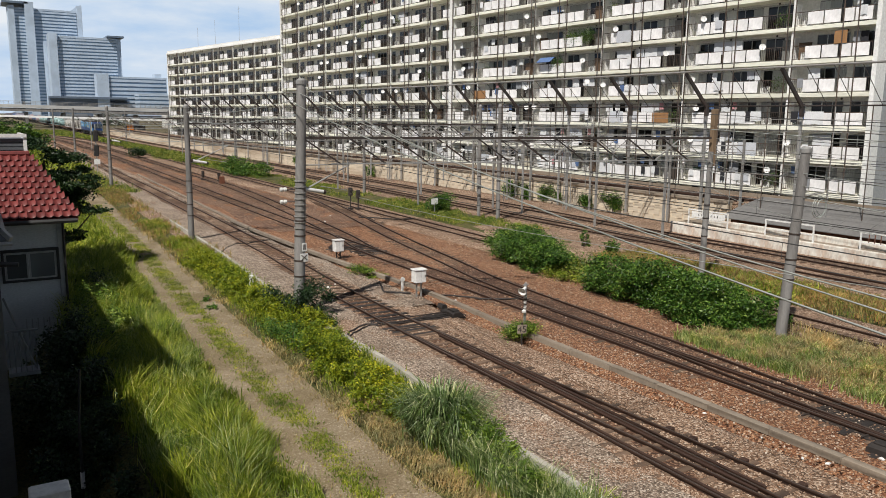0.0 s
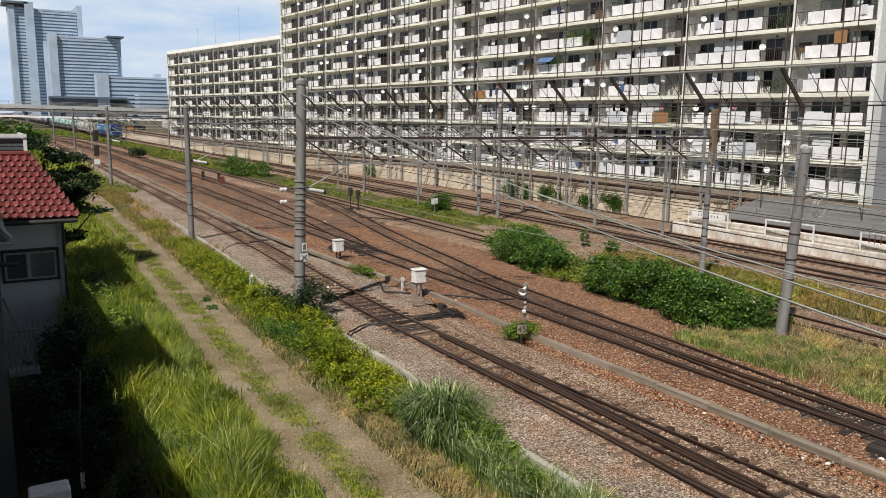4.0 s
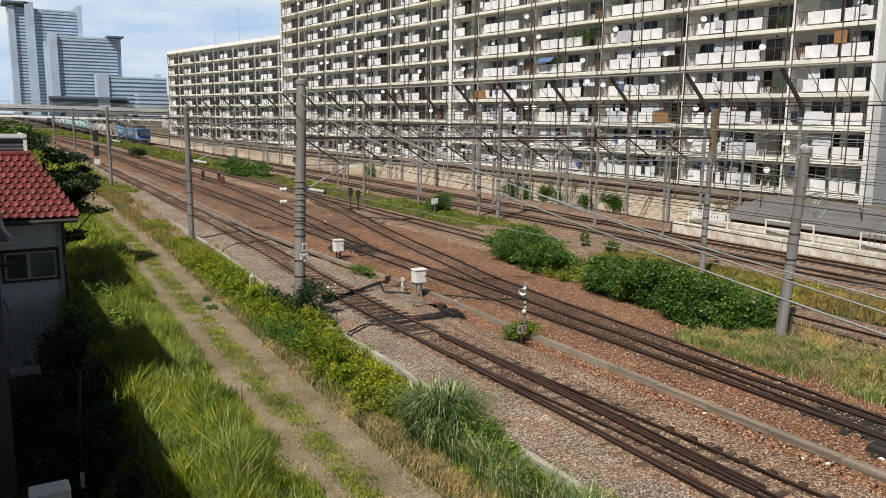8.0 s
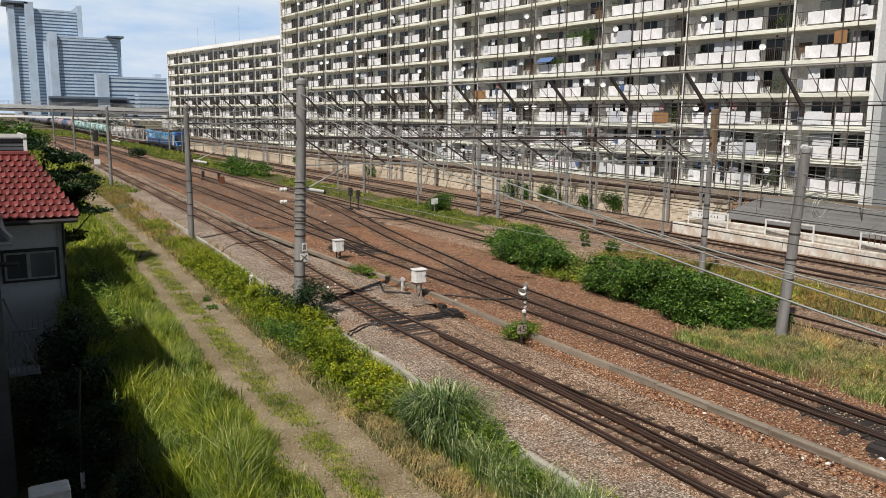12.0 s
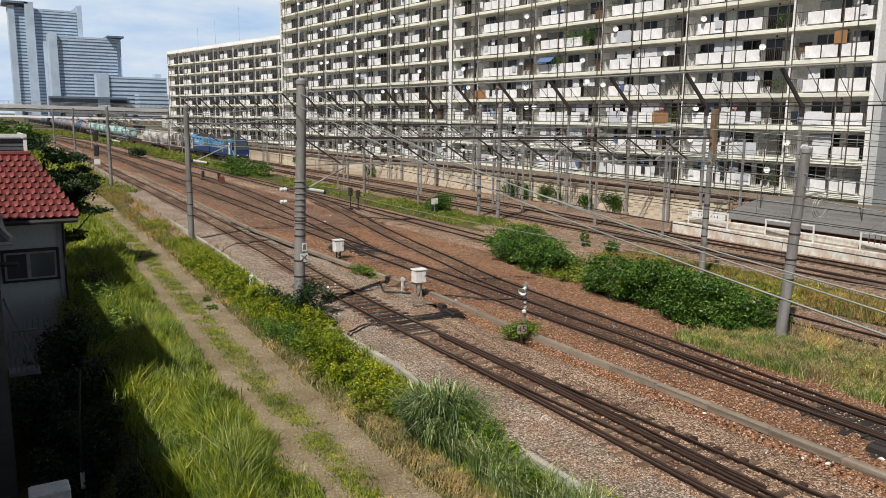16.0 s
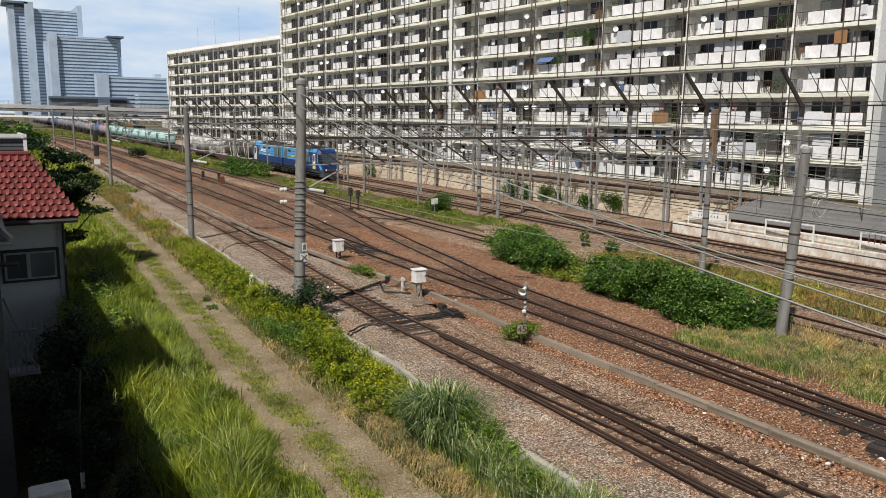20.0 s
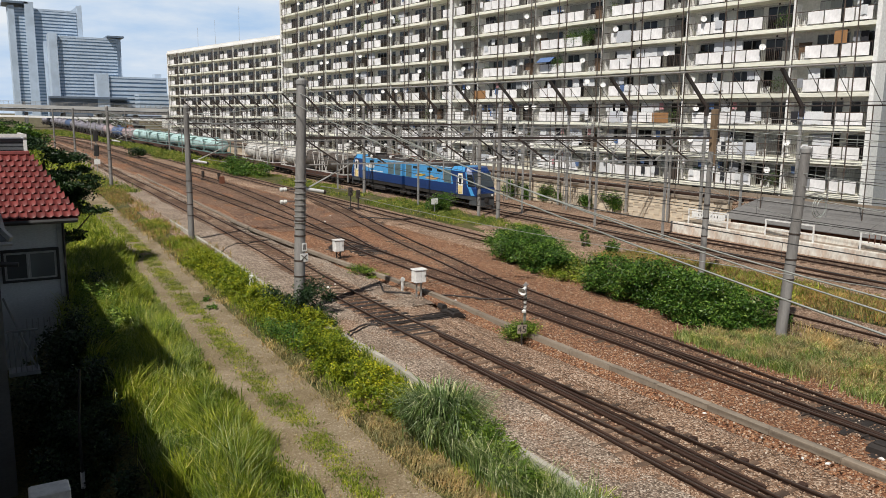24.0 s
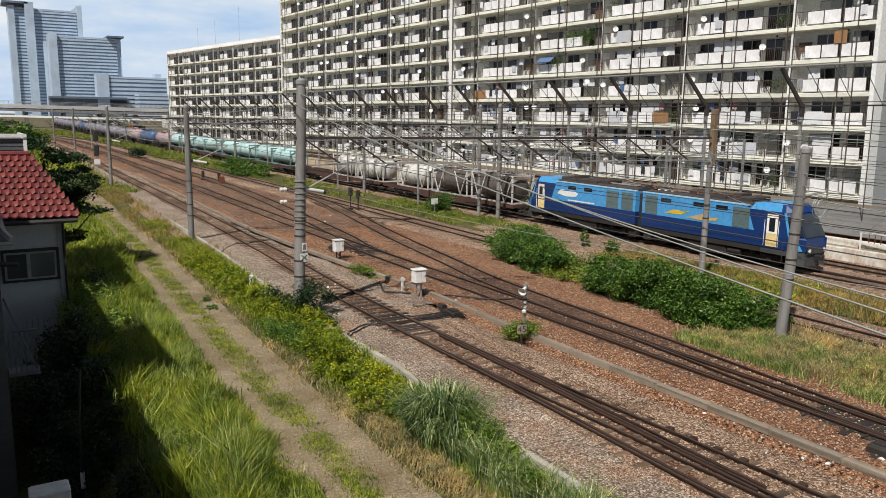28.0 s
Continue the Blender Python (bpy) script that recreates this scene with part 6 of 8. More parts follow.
tree("tree", "dark green garden tree behind the red-roofed house", 3.0, 45.0, -1.5, 8.5,
     [(-0.8, 0, 8.1, 1.3, 1.4, 0.8), (0.9, 0, 7.4, 1.1, 1.3, 0.8), (1.6, -0.5, 6.0, 1.2, 1.3, 0.7), (0.6, -1.0, 4.7, 1.3, 1.2, 0.8), (0.9, -1.0, 3.4, 1.0, 1.0, 0.7), (-1.6, 0.4, 6.6, 1.4, 1.3, 1.0), (0.3, -0.2, 6.3, 1.5, 1.3, 1.1), (1.2, -0.6, 5.4, 1.4, 1.2, 0.9), (2.0, -0.4, 6.6, 0.8, 0.9, 0.5), (2.3, -0.5, 4.6, 0.9, 0.8, 0.3), (-0.4, -0.5, 5.2, 1.3, 1.2, 1.0)], 26000, 0.16, M_DARKLEAF, 71, 0.6)
tree("tree", "round green tree near the road bridge", 7.5, 150.0, 0, 6.5, [(0, 0, 4.6, 2.6, 2.6, 1.8), (2.2, 0, 3.6, 1.8, 2, 1.4), (-2.0, 0, 3.6, 2, 2, 1.5)], 5000, 0.35, M_LEAF, 72)
tree("tree", "green tree at the edge of the yard", 4.5, 205.0, 0, 6.0, [(0, 0, 4.2, 3.0, 2.6, 1.7), (3.2, 0, 3.0, 2.2, 2, 1.3)], 4000, 0.4, M_LEAF, 73)
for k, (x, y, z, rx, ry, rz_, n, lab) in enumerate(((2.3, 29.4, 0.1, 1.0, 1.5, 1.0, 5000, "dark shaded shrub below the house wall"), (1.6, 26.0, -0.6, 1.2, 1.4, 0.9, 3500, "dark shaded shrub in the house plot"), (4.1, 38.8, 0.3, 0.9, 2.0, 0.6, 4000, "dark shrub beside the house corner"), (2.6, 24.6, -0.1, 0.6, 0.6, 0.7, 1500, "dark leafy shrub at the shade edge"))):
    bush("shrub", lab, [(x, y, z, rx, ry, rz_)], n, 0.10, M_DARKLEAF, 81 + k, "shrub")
# Dark-leaved cover added over shaded grass, so the shade looks deeper.
bush("shrub", "large dark shrub spread over the plot to deepen its shade", [(1.9, 23.8, 0.0, 1.0, 1.6, 1.1), (1.5, 21.0, -0.5, 0.9, 1.6, 0.9), (1.4, 18.4, -0.8, 0.8, 1.4, 0.8), (2.7, 22.0, -0.1, 0.8, 1.2, 0.5), (2.4, 27.0, 0.1, 0.9, 1.4, 0.9), (2.6, 19.4, -0.2, 0.7, 1.2, 0.5), (1.3, 15.8, -1.0, 0.7, 1.6, 0.7), (2.7, 17.2, -0.2, 0.5, 1.3, 0.45), (2.6, 15.0, -0.2, 0.5, 1.4, 0.45), (2.6, 12.6, -0.2, 0.6, 1.6, 0.45), (3.2, 24.6, 0.1, 0.6, 1.0, 0.4), (2.3, 20.6, -0.3, 0.6, 1.2, 0.6)], 48000, 0.095, M_DARKLEAF, 85, "shrub", 8, lumps=14, tight=0.22)
bush("shrub", "sunlit leafy green shrub at the edge of the shade", [(3.9, 33.6, 0.5, 0.8, 1.8, 0.8), (4.2, 30.6, 0.35, 0.7, 1.4, 0.6), (3.4, 28.6, 0.4, 0.7, 1.0, 0.7), (4.6, 36.6, 0.4, 0.8, 1.8, 0.7), (4.0, 27.0, 0.2, 0.6, 0.9, 0.45)], 16000, 0.09, M_BRIGHT, 86, "shrub", 8, lumps=14, tight=0.22)
bush("weeds", "leafy weed patches among the tall grass", [(4.6, 31.0, 0.3, 0.5, 0.9, 0.5), (3.6, 25.6, 0.3, 0.5, 0.6, 0.5), (4.3, 24.0, 0.3, 0.5, 0.7, 0.45), (3.4, 22.9, 0.25, 0.6, 0.5, 0.45), (5.0, 21.2, 0.25, 0.5, 0.6, 0.35), (4.1, 18.0, 0.25, 0.6, 0.8, 0.4), (5.4, 28.4, 0.25, 0.4, 1.2, 0.35)], 13000, 0.085, M_BRIGHT, 87, "weeds", 5, slim=0.4)
# The first tuft, darkest, stands in for a shadow tip on the path.
for k, (x, y) in enumerate(((6.35, 45.6), (8.4, 33.9), (8.15, 32.3))):
    bush("weeds", "small dark leaf tuft on the path", [(x + (1.2 if k == 0 else 0), y, 0.06, 0.45 if k == 0 else 0.22, 0.3, 0.14)], 350, 0.09, M_DARKLEAF if k == 0 else M_LEAF, 91 + k, "weeds", 1)
tree("tree", "dark leafy tree beside the gable of the flats", 55.3, 27.2, 0, 6.5, [(0, 0, 4.6, 1.6, 1.6, 1.2), (-0.8, 0.6, 3.4, 1.2, 1.2, 1.0), (0.6, -0.8, 5.6, 1.2, 1.2, 0.9)], 3500, 0.2, M_LEAF, 74)
# woods and houses beyond the bridge
def far_woods():
    rng = np.random.default_rng(75)
    blobs = [(x, 395 + 12 * math.sin(x), 2.5, 5.5, 4, 3.2 + 1.2 * math.sin(x * 1.7)) for x in range(-10, 60, 6) if not 17 < x < 34]
    p = clump_points(rng, 9000, blobs, 3)
    tagged(new("far_woods", quads("far_woods", leaf_quads(rng, p[p[:, 2] > 0], 0.8), M_DARKLEAF)), "dark green line of trees beyond the bridge", "trees", kind="stuff")


far_woods()
for k, (x, y, w, h) in enumerate(((-14, 420, 10, 6.5), (2, 425, 9, 7.2), (38, 415, 11, 5.8), (52, 410, 12, 7.5), (68, 330, 14, 9), (62, 290, 8, 6))):
    hb_ = thing("far_house", "small pale house beyond the yard in the distance", "house", (x, y, 0), group="far houses")
    part("wall", Geo().box(0, w, 0, 8, 0, h), M_APTSIDE if k % 2 else M_APT, hb_)
    part("roof", Geo().loft([[(-0.4, -0.4, h), (-0.4, 8.4, h), (-0.4, 4, h + 1.8)], [(w + 0.4, -0.4, h), (w + 0.4, 8.4, h), (w + 0.4, 4, h + 1.8)]]), M_SLATE, hb_)
    for i in range(3):
        part("window", Geo().box(w * (0.15 + 0.28 * i), w * (0.15 + 0.28 * i) + 1.6, -0.04, -0.005, h * 0.55, h * 0.55 + 1.2), M_GLASS, hb_)


# ---- lineside gear ----
def relay_box(x, y, w, h, d, leg, label, cross=False):
    own = thing("relay_box", label, "relay box", (x, y, 0), group="relay boxes")
    part("case", Geo().box(-w / 2, w / 2, -d / 2, d / 2, leg, leg + h, 0.04), M_WHITE, own)
    part("lid", Geo().box(-w / 2 - 0.03, w / 2 + 0.03, -d / 2 - 0.03, d / 2 + 0.03, leg + h + 0.002, leg + h + 0.05, 0.015), M_WHITE, own)
    part("door_seam", Geo().box(-0.006, 0.006, -d / 2 - 0.004, -d / 2 - 0.001, leg + 0.05, leg + h - 0.05), M_STEEL, own)
    part("latch", Geo().box(w / 2 - 0.1, w / 2 - 0.07, -d / 2 - 0.02, -d / 2 - 0.001, leg + h * 0.45, leg + h * 0.6), M_DARKSTEEL, own)
    for sx in (-0.12, 0.12):
        part("leg", Geo().box(sx - 0.03, sx + 0.03, -0.03, 0.03, -0.1, leg), M_DARKSTEEL if cross else M_STEEL, own)
    if cross:
        part("cross_brace", Geo().beam((-0.2, -0.04, 0.06), (0.2, -0.04, leg), 0.03, 0.04).beam((-0.2, -0.05, leg), (0.2, -0.05, 0.06), 0.03, 0.04), M_DARKSTEEL, own)


relay_box(17.5, 40.5, 0.56, 0.62, 0.42, 0.50, "white metal relay box on dark legs by the trough", True)
relay_box(16.95, 30.1, 0.58, 0.56, 0.42, 0.72, "white metal relay box on a grey stand")
wm = thing("marker_post", "short white marker post beside the trough", "marker post", (16.9, 31.6, 0))
part("post", Geo().box(-0.05, 0.05, -0.04, 0.04, -0.1, 0.62, 0.01), M_WHITE, wm)
part("head", Geo().tube((0, -0.02, 0.56), (0, -0.06, 0.56), 0.11, None, 12), M_WHITE, wm)
for x, y, h in ((10.7, 35.0, 0.75), (10.95, 29.6, 0.6)):
    wm = thing("marker_post", "small white concrete marker post on the verge", "marker post", (x, y, 0), group="white markers")
    part("post", Geo().box(-0.09, 0.09, -0.07, 0.07, -0.1, h, 0.015), M_WHITE, wm)
    part("slot", Geo().box(-0.03, 0.03, -0.076, -0.0705, h * 0.3, h * 0.8), M_DARKSTEEL, wm)

sp = thing("speaker_post", "grey post with a white horn speaker and striped band", "speaker post", (17.5, 22.85, 0))
part("post", Geo().tube((0, 0, -0.2), (0, 0, 2.0), 0.055, 0.05, 12), M_STEEL, sp, smooth=True)
part("horn", Geo().lathe([(0.05, 0), (0.06, 0.12), (0.10, 0.2), (0.17, 0.28), (0.165, 0.285), (0.05, 0.15)], 14, axis="x"), M_WHITE, sp, "white flared horn", smooth=True, at=pose(-0.05, -0.05, 1.83, 0, 25, 205))
for k in range(5):
    part("stripe", Geo().loft([[(0.061 * math.cos(a), 0.061 * math.sin(a), 0.98 + 0.1 * k + 0.045 * a / 3.14) for a in [2 * math.pi * i / 12 for i in range(13)]], [(0.061 * math.cos(a), 0.061 * math.sin(a), 1.03 + 0.1 * k + 0.045 * a / 3.14) for a in [2 * math.pi * i / 12 for i in range(13)]]], close=False), M_WHITE if k % 2 == 0 else M_DARKSTEEL, sp)
part("lamp", Geo().lathe([(0.03, 0), (0.085, 0.03), (0.09, 0.09), (0.05, 0.13)], 12), M_WHITE, sp, smooth=True, at=(-0.08, -0.05, 0.84))
part("bracket", Geo().box(-0.12, 0.12, -0.03, 0.03, 1.9, 1.95), M_STEEL, sp)

sg = thing("speed_sign", "small plate with dark numerals on a low post", "sign", (16.5, 21.7, 0))
part("post", Geo().box(-0.025, 0.025, -0.02, 0.02, -0.1, 0.85), M_DARKSTEEL, sg)
part("plate", Geo().box(-0.17, 0.17, -0.035, -0.022, 0.45, 0.78, 0.004), M_CONC, sg, "pale worn plate", at=pose(0, 0, 0, 0, 0, -20))
tx = bpy.data.curves.new("numerals", "FONT")
tx.body, tx.size, tx.align_x, tx.extrude = "45", 0.33, "CENTER", 0.004
tob = bpy.data.objects.new("numerals", tx)
scene.collection.objects.link(tob)
dg = bpy.context.evaluated_depsgraph_get()
tme = bpy.data.meshes.new_from_object(tob.evaluated_get(dg))
bpy.data.objects.remove(tob)
tme.materials.clear()
tme.materials.append(M_DARKSTEEL)
part("numerals", tme, M_DARKSTEEL, sg, "dark numerals", at=pose(0, 0, 0, 0, 0, -20) @ pose(0.0, -0.042, 0.50, 90, 0, 0))


def dwarf_signal(x, y, h):
    own = thing("dwarf_signal", "black two-aspect shunting signal on a short post", "signal", (x, y, 0), group="shunting signals")
    part("post", Geo().tube((0, 0, -0.1), (0, 0, h), 0.06, None, 8), M_DARKSTEEL, own)
    part("head", Geo().box(-0.17, 0.17, -0.12, 0.12, h - 0.75, h, 0.04), M_DARKSTEEL, own)
    for k in range(2):
        part("visor", Geo().tube((0, -0.12, h - 0.22 - 0.34 * k), (0, -0.3, h - 0.22 - 0.34 * k), 0.10, 0.11, 10), M_DARKSTEEL, own)
    part("base", Geo().box(-0.2, 0.2, -0.2, 0.2, -0.1, 0.2, 0.02), M_DARKSTEEL, own)


dwarf_signal(28.0, 62.0, 1.95)
dwarf_signal(28.55, 61.6, 1.75)
dwarf_signal(24.3, 98.0, 1.2)
dwarf_signal(25.6, 95.5, 1.1)
ts = thing("colour_signal", "tall signal post with two dark signal heads", "signal", (14.9, 119, 0))
part("post", Geo().tube((0, 0, -0.2), (0, 0, 6.6), 0.08, None, 8), M_STEEL, ts)
for z in (5.0, 2.9):
    part("head", Geo().box(-0.34, 0.34, -0.2, 0.1, z - 0.75, z + 0.8, 0.12), M_DARKTRIM, ts, "black signal head")
part("plate", Geo().box(-0.4, 0.4, -0.12, -0.09, 1.0, 1.7, 0.01), M_WHITE, ts, "pale plate")
bs = thing("notice_sign", "white sign plate on a post before a bush", "sign", (33.0, 56.0, 0))
part("post", Geo().tube((0, 0, -0.1), (0, 0, 1.25), 0.03, None, 6), M_STEEL, bs)
part("plate", Geo().box(-0.32, 0.32, -0.045, -0.032, 0.85, 1.35, 0.01), M_WHITE, bs)
for x, y in ((25.0, 92.0),):
    rp = thing("marker_post", "small rust-red marker post between tracks", "marker post", (x, y, 0))
    part("post", Geo().box(-0.3, 0.3, -0.1, 0.1, -0.1, 0.9, 0.03), M_RUSTSTEEL, rp)


def point_machine(x, y, rz, label):
    own = thing("point_machine", label, "point machine", (x, y, 0), rz=rz)
    part("case", Geo().loft([[(-0.26, y, 0.0), (0.26, y, 0.0), (0.24, y, h * 0.7), (0.12, y, h), (-0.14, y, h), (-0.25, y, h * 0.75)] for y, h in ((-0.5, 0.2), (-0.46, 0.25), (0.1, 0.27), (0.14, 0.2), (0.5, 0.18))]), M_OILY, own)
    part("cover", Geo().box(-0.17, 0.13, -0.4, 0.02, 0.26, 0.30, 0.015), M_OILY, own)
    part("motor", Geo().tube((0, 0.55, 0.2), (0, 0.95, 0.2), 0.14, None, 10), M_OILY, own)
    part("rod", Geo().tube((-0.3, -0.1, 0.12), (-1.9, -0.1, 0.12), 0.03, None, 6), M_DARKSTEEL, own)
    part("rod", Geo().tube((-0.3, 0.2, 0.12), (-1.9, 0.2, 0.12), 0.025, None, 6), M_DARKSTEEL, own)
    part("bearer", Geo().box(-1.7, 0.5, -0.35, -0.12, -0.1, 0.05, 0.01), M_OILY, own)
    part("bearer", Geo().box(-1.7, 0.5, 0.25, 0.48, -0.1, 0.05, 0.01), M_OILY, own)


point_machine(16.55, 26.6, 0, "dark oily point machine beside the near track")
point_machine(18.75, 9.6, 180, "dark oily point machine among switch rods")
point_machine(18.6, 43.5, 180, "dark oily point machine in brown ballast")

# oily timbers and stretcher bars at the turnouts
for (tx_, y0, y1, key) in (("near", 24.6, 30.4, "near"), ("second", 8.0, 11.2, "second"), ("second", 41.0, 45.5, "second")):
    own = thing("turnout_timbers", "oil-blackened turnout timbers between the rails", "turnout", kind="structure")
    y = y0
    while y < y1:
        part("timber", Geo().box(-0.95, 0.95, -0.11, 0.11, -0.1, 0.066, 0.012), M_OILY, own, at=pose(track_x(key, y) + 0.16 * math.sin(y * 5), y + 0.05 * math.sin(y * 9), 0.012 * math.sin(y * 13), 0, 0, 1.5 * math.sin(y * 7)))
        y += 0.62
    for k in range(3):
        yy = y0 + 0.9 + 1.7 * k
        part("stretcher_bar", Geo().tube((track_x(key, yy) - 0.9, yy, 0.07), (track_x(key, yy) + 0.9, yy, 0.07), 0.025, None, 6), M_DARKSTEEL, own)
sheet("oily_bed", lambda y: track_x("second", y) - 0.95, lambda y: track_x("second", y) + 1.35, spread(7.0, 12.5, 0.5), M_OILBED, "oil-blackened ballast round the switch", "ballast", 0.05, 8, 0.03, 11, 0.1)
sheet("dark_bed", lambda y: track_x("second", y) - 0.7, lambda y: track_x("third", y) + 1.15 + 0.2 * math.sin(y * 1.1), spread(19.0, 35.0, 0.6), M_DARKBED, "dark rust-brown ballast round the crossing rails", "ballast", 0.052, 10, 0.03, 17, 0.1)
# guard rails beside the running rails
gr = thing("guard_rails", "short rusty guard rails inside the near track", "rail", kind="structure")
for off in (-0.43, 0.43, 0.72):
    foot, head = rail_geo(lambda y: track_x("near", y), 10, 24 if off < 0.7 else 21, off)
    part("rail", foot, M_RAIL, gr)
gr = thing("guard_rails", "short rusty guard rails inside the second track", "rail", kind="structure")
for off in (-0.43, 0.43):
    foot, head = rail_geo(lambda y: track_x("second", y), 9, 25, off)
    part("rail", foot, M_RAIL, gr)
chair = Geo().box(-0.14, 0.14, -0.09, 0.09, 0.0, 0.10, 0.02).mesh("chair", M_RAIL)
for k in range(12):
    y = 5.2 + k * 0.75
    part("chair", chair, M_RAIL, gr, at=(track_x("near_branch", y) + 0.70, y, 0.03))


def ground_cable(pts, r, label):
    p = [tuple(v) for v in pts]
    fine = []
    for a, b in zip(p, p[1:]):
        for k in range(5):
            u = k / 5
            fine.append((a[0] + (b[0] - a[0]) * u, a[1] + (b[1] - a[1]) * u + 0.06 * math.sin(3 * a[0] + 6 * u), 0.05 + r))
    return solo("ground_cable", Geo().wire(fine + [(p[-1][0], p[-1][1], 0.05 + r)], r, 6), M_OILY, label, "cable", group="ground cables")


# Black rods laid where pole shadows were taken to cross the ballast.
ground_cable([(11.2, 25.5), (11.8, 26.2), (12.6, 26.7), (13.2, 26.6), (14.9, 26.4), (16.4, 26.6)], 0.035, "thick black rod standing in for a dark line across the ballast")
ground_cable([(11.25, 25.4), (11.9, 26.0), (12.7, 26.5), (13.3, 26.4), (14.9, 26.2), (16.4, 26.5)], 0.03, "thick black rod standing in for a dark line across the ballast")
ground_cable([(12.1, 45.3), (12.9, 47.0), (13.8, 48.2), (14.5, 48.0), (16.4, 49.0)], 0.03, "black rod standing in for a dark line across the near track")
ground_cable([(16.7, 33.6), (16.2, 32.4), (15.9, 31.5), (16.8, 30.6)], 0.045, "black cable loop beside the trough")
ground_cable([(17.6, 29.9), (18.4, 29.2), (19.2, 28.0), (20.6, 27.4)], 0.04, "black cable from the box to the rails")
ground_cable([(26.2, 56.5), (27.2, 55.5), (28.2, 54.0), (29.6, 53.6)], 0.05, "black cable between distant rails")

# litter and pale stones on the ballast
rl = rnd(77)
for k, (x, y, r) in enumerate(((16.95, 13.8, 0.09), (16.9, 11.9, 0.07), (16.7, 10.6, 0.10), (16.95, 10.1, 0.12), (17.0, 10.4, 0.06), (18.35, 9.6, 0.13), (14.0, 33.6, 0.22), (14.6, 34.2, 0.12), (13.1, 31.2, 0.2), (18.0, 28.6, 0.1), (22.9, 55.5, 0.15), (24.6, 58.5, 0.12))):
    r *= 0.6
    g = Geo().loft([[(r * f * (1 + 0.4 * math.sin(3 * a + k)) * math.cos(a), r * f * 0.6 * math.sin(a), r * h) for a in [2 * math.pi * i / 7 for i in range(7)]] for h, f in ((0, 0.9), (0.35, 1.0), (0.7, 0.5))])
    solo("litter", g, M_WHITE, "small white scrap lying on the ballast", "litter", (x, y, 0.04), group="litter on ballast", rz=rl.uniform(0, 180))


def loose_stones():
    """Loose stones over the near ballast, one mesh."""
    rng = np.random.default_rng(5)
    n, m = 26000, 22000
    y = np.concatenate([7 + 38 * rng.uniform(0, 1, n) ** 1.7, 7 + 24 * rng.uniform(0, 1, m) ** 1.3])
    x = np.concatenate([11.1 + 15.6 * rng.uniform(0, 1, n), 10.95 + 2.3 * rng.uniform(0, 1, m)])
    n += m
    keep = np.ones(n, bool)
    for key in ("near", "second"):
        tx2 = np.interp(y, [q[0] for q in TRACKS[key]], [q[1] for q in TRACKS[key]])
        for off in (-0.5665, 0.5665):
            keep &= np.abs(x - tx2 - off) > 0.1
    keep &= np.abs(x - np.interp(y, [q[0] for q in TROUGH], [q[1] for q in TROUGH])) > 0.24
    x, y = x[keep], y[keep]
    n = len(x)
    r = 0.024 * rng.uniform(0.6, 1.5, n)
    c = np.stack([x, y, np.full(n, 0.045)], 1)
    a = rng.uniform(0, 6.28, n)
    u = np.stack([np.cos(a), np.sin(a), 0 * a], 1) * r[:, None]
    v = np.stack([-np.sin(a), np.cos(a), 0 * a], 1) * (r * rng.uniform(0.6, 1, n))[:, None]
    t = np.stack([0 * a, 0 * a, r * rng.uniform(0.5, 0.9, n)], 1)
    top = [c + t + u * 0.5 + v * 0.35, c + t - u * 0.45 + v * 0.5, c + t * 0.9 - u * 0.5 - v * 0.4, c + t * 0.8 + u * 0.45 - v * 0.5]
    bot = [c + u + v * 0.8 - t * 0.5, c - u * 0.9 + v - t * 0.5, c - u - v - t * 0.5, c + u * 0.9 - v - t * 0.5]
    vs = np.stack(top + bot, 1)
    fs = np.array([[0, 1, 2, 3], [0, 4, 5, 1], [1, 5, 6, 2], [2, 6, 7, 3], [3, 7, 4, 0]])
    me = bpy.data.meshes.new("loose_stones")
    me.vertices.add(n * 8)
    me.vertices.foreach_set("co", vs.astype(np.float32).ravel())
    idx = (fs[None] + (np.arange(n) * 8)[:, None, None]).reshape(-1)
    me.loops.add(len(idx))
    me.loops.foreach_set("vertex_index", idx.astype(np.int32))
    me.polygons.add(n * 5)
    me.polygons.foreach_set("loop_start", np.arange(0, n * 20, 4, dtype=np.int32))
    me.materials.append(M_STONE)
    me.update(calc_edges=True)
    tagged(new("loose_stones", me), "loose crushed stones scattered over the ballast", "stones", kind="stuff")


def _stone(m, n, l, b):
    g = n.new("ShaderNodeNewGeometry")
    r1 = ramp(n, [(0.0, (0.09, 0.05, 0.03)), (0.45, (0.22, 0.125, 0.075)), (0.8, (0.36, 0.255, 0.18)), (0.975, (0.42, 0.32, 0.245)), (1.0, (0.54, 0.46, 0.38))])
    l.new(g.outputs["Random Per Island"], r1.inputs["Fac"])
    l.new(r1.outputs["Color"], b.inputs["Base Color"])
    b.inputs["Roughness"].default_value = 0.9


M_STONE = material("loose_stone", _stone)
loose_stones()

# bell insulators on wires near the first pole
for x, y, z in ((14.1, 37.6, 5.62), (24.0, 46.4, 5.45), (24.0, 49.3, 5.35)):
    wi = thing("line_insulator", "white and dark spool insulator on the wires", "insulator", (x, y, z), group="line insulators")
    part("spool", Geo().lathe([(0.04, -0.16), (0.13, -0.14), (0.14, -0.03), (0.05, 0.0), (0.14, 0.03), (0.13, 0.14), (0.04, 0.16)], 10, axis="y"), M_PORCELAIN, wi)
    part("clamp", Geo().tube((0, -0.26, 0), (0, -0.15, 0), 0.1, None, 8), M_DARKSTEEL, wi)

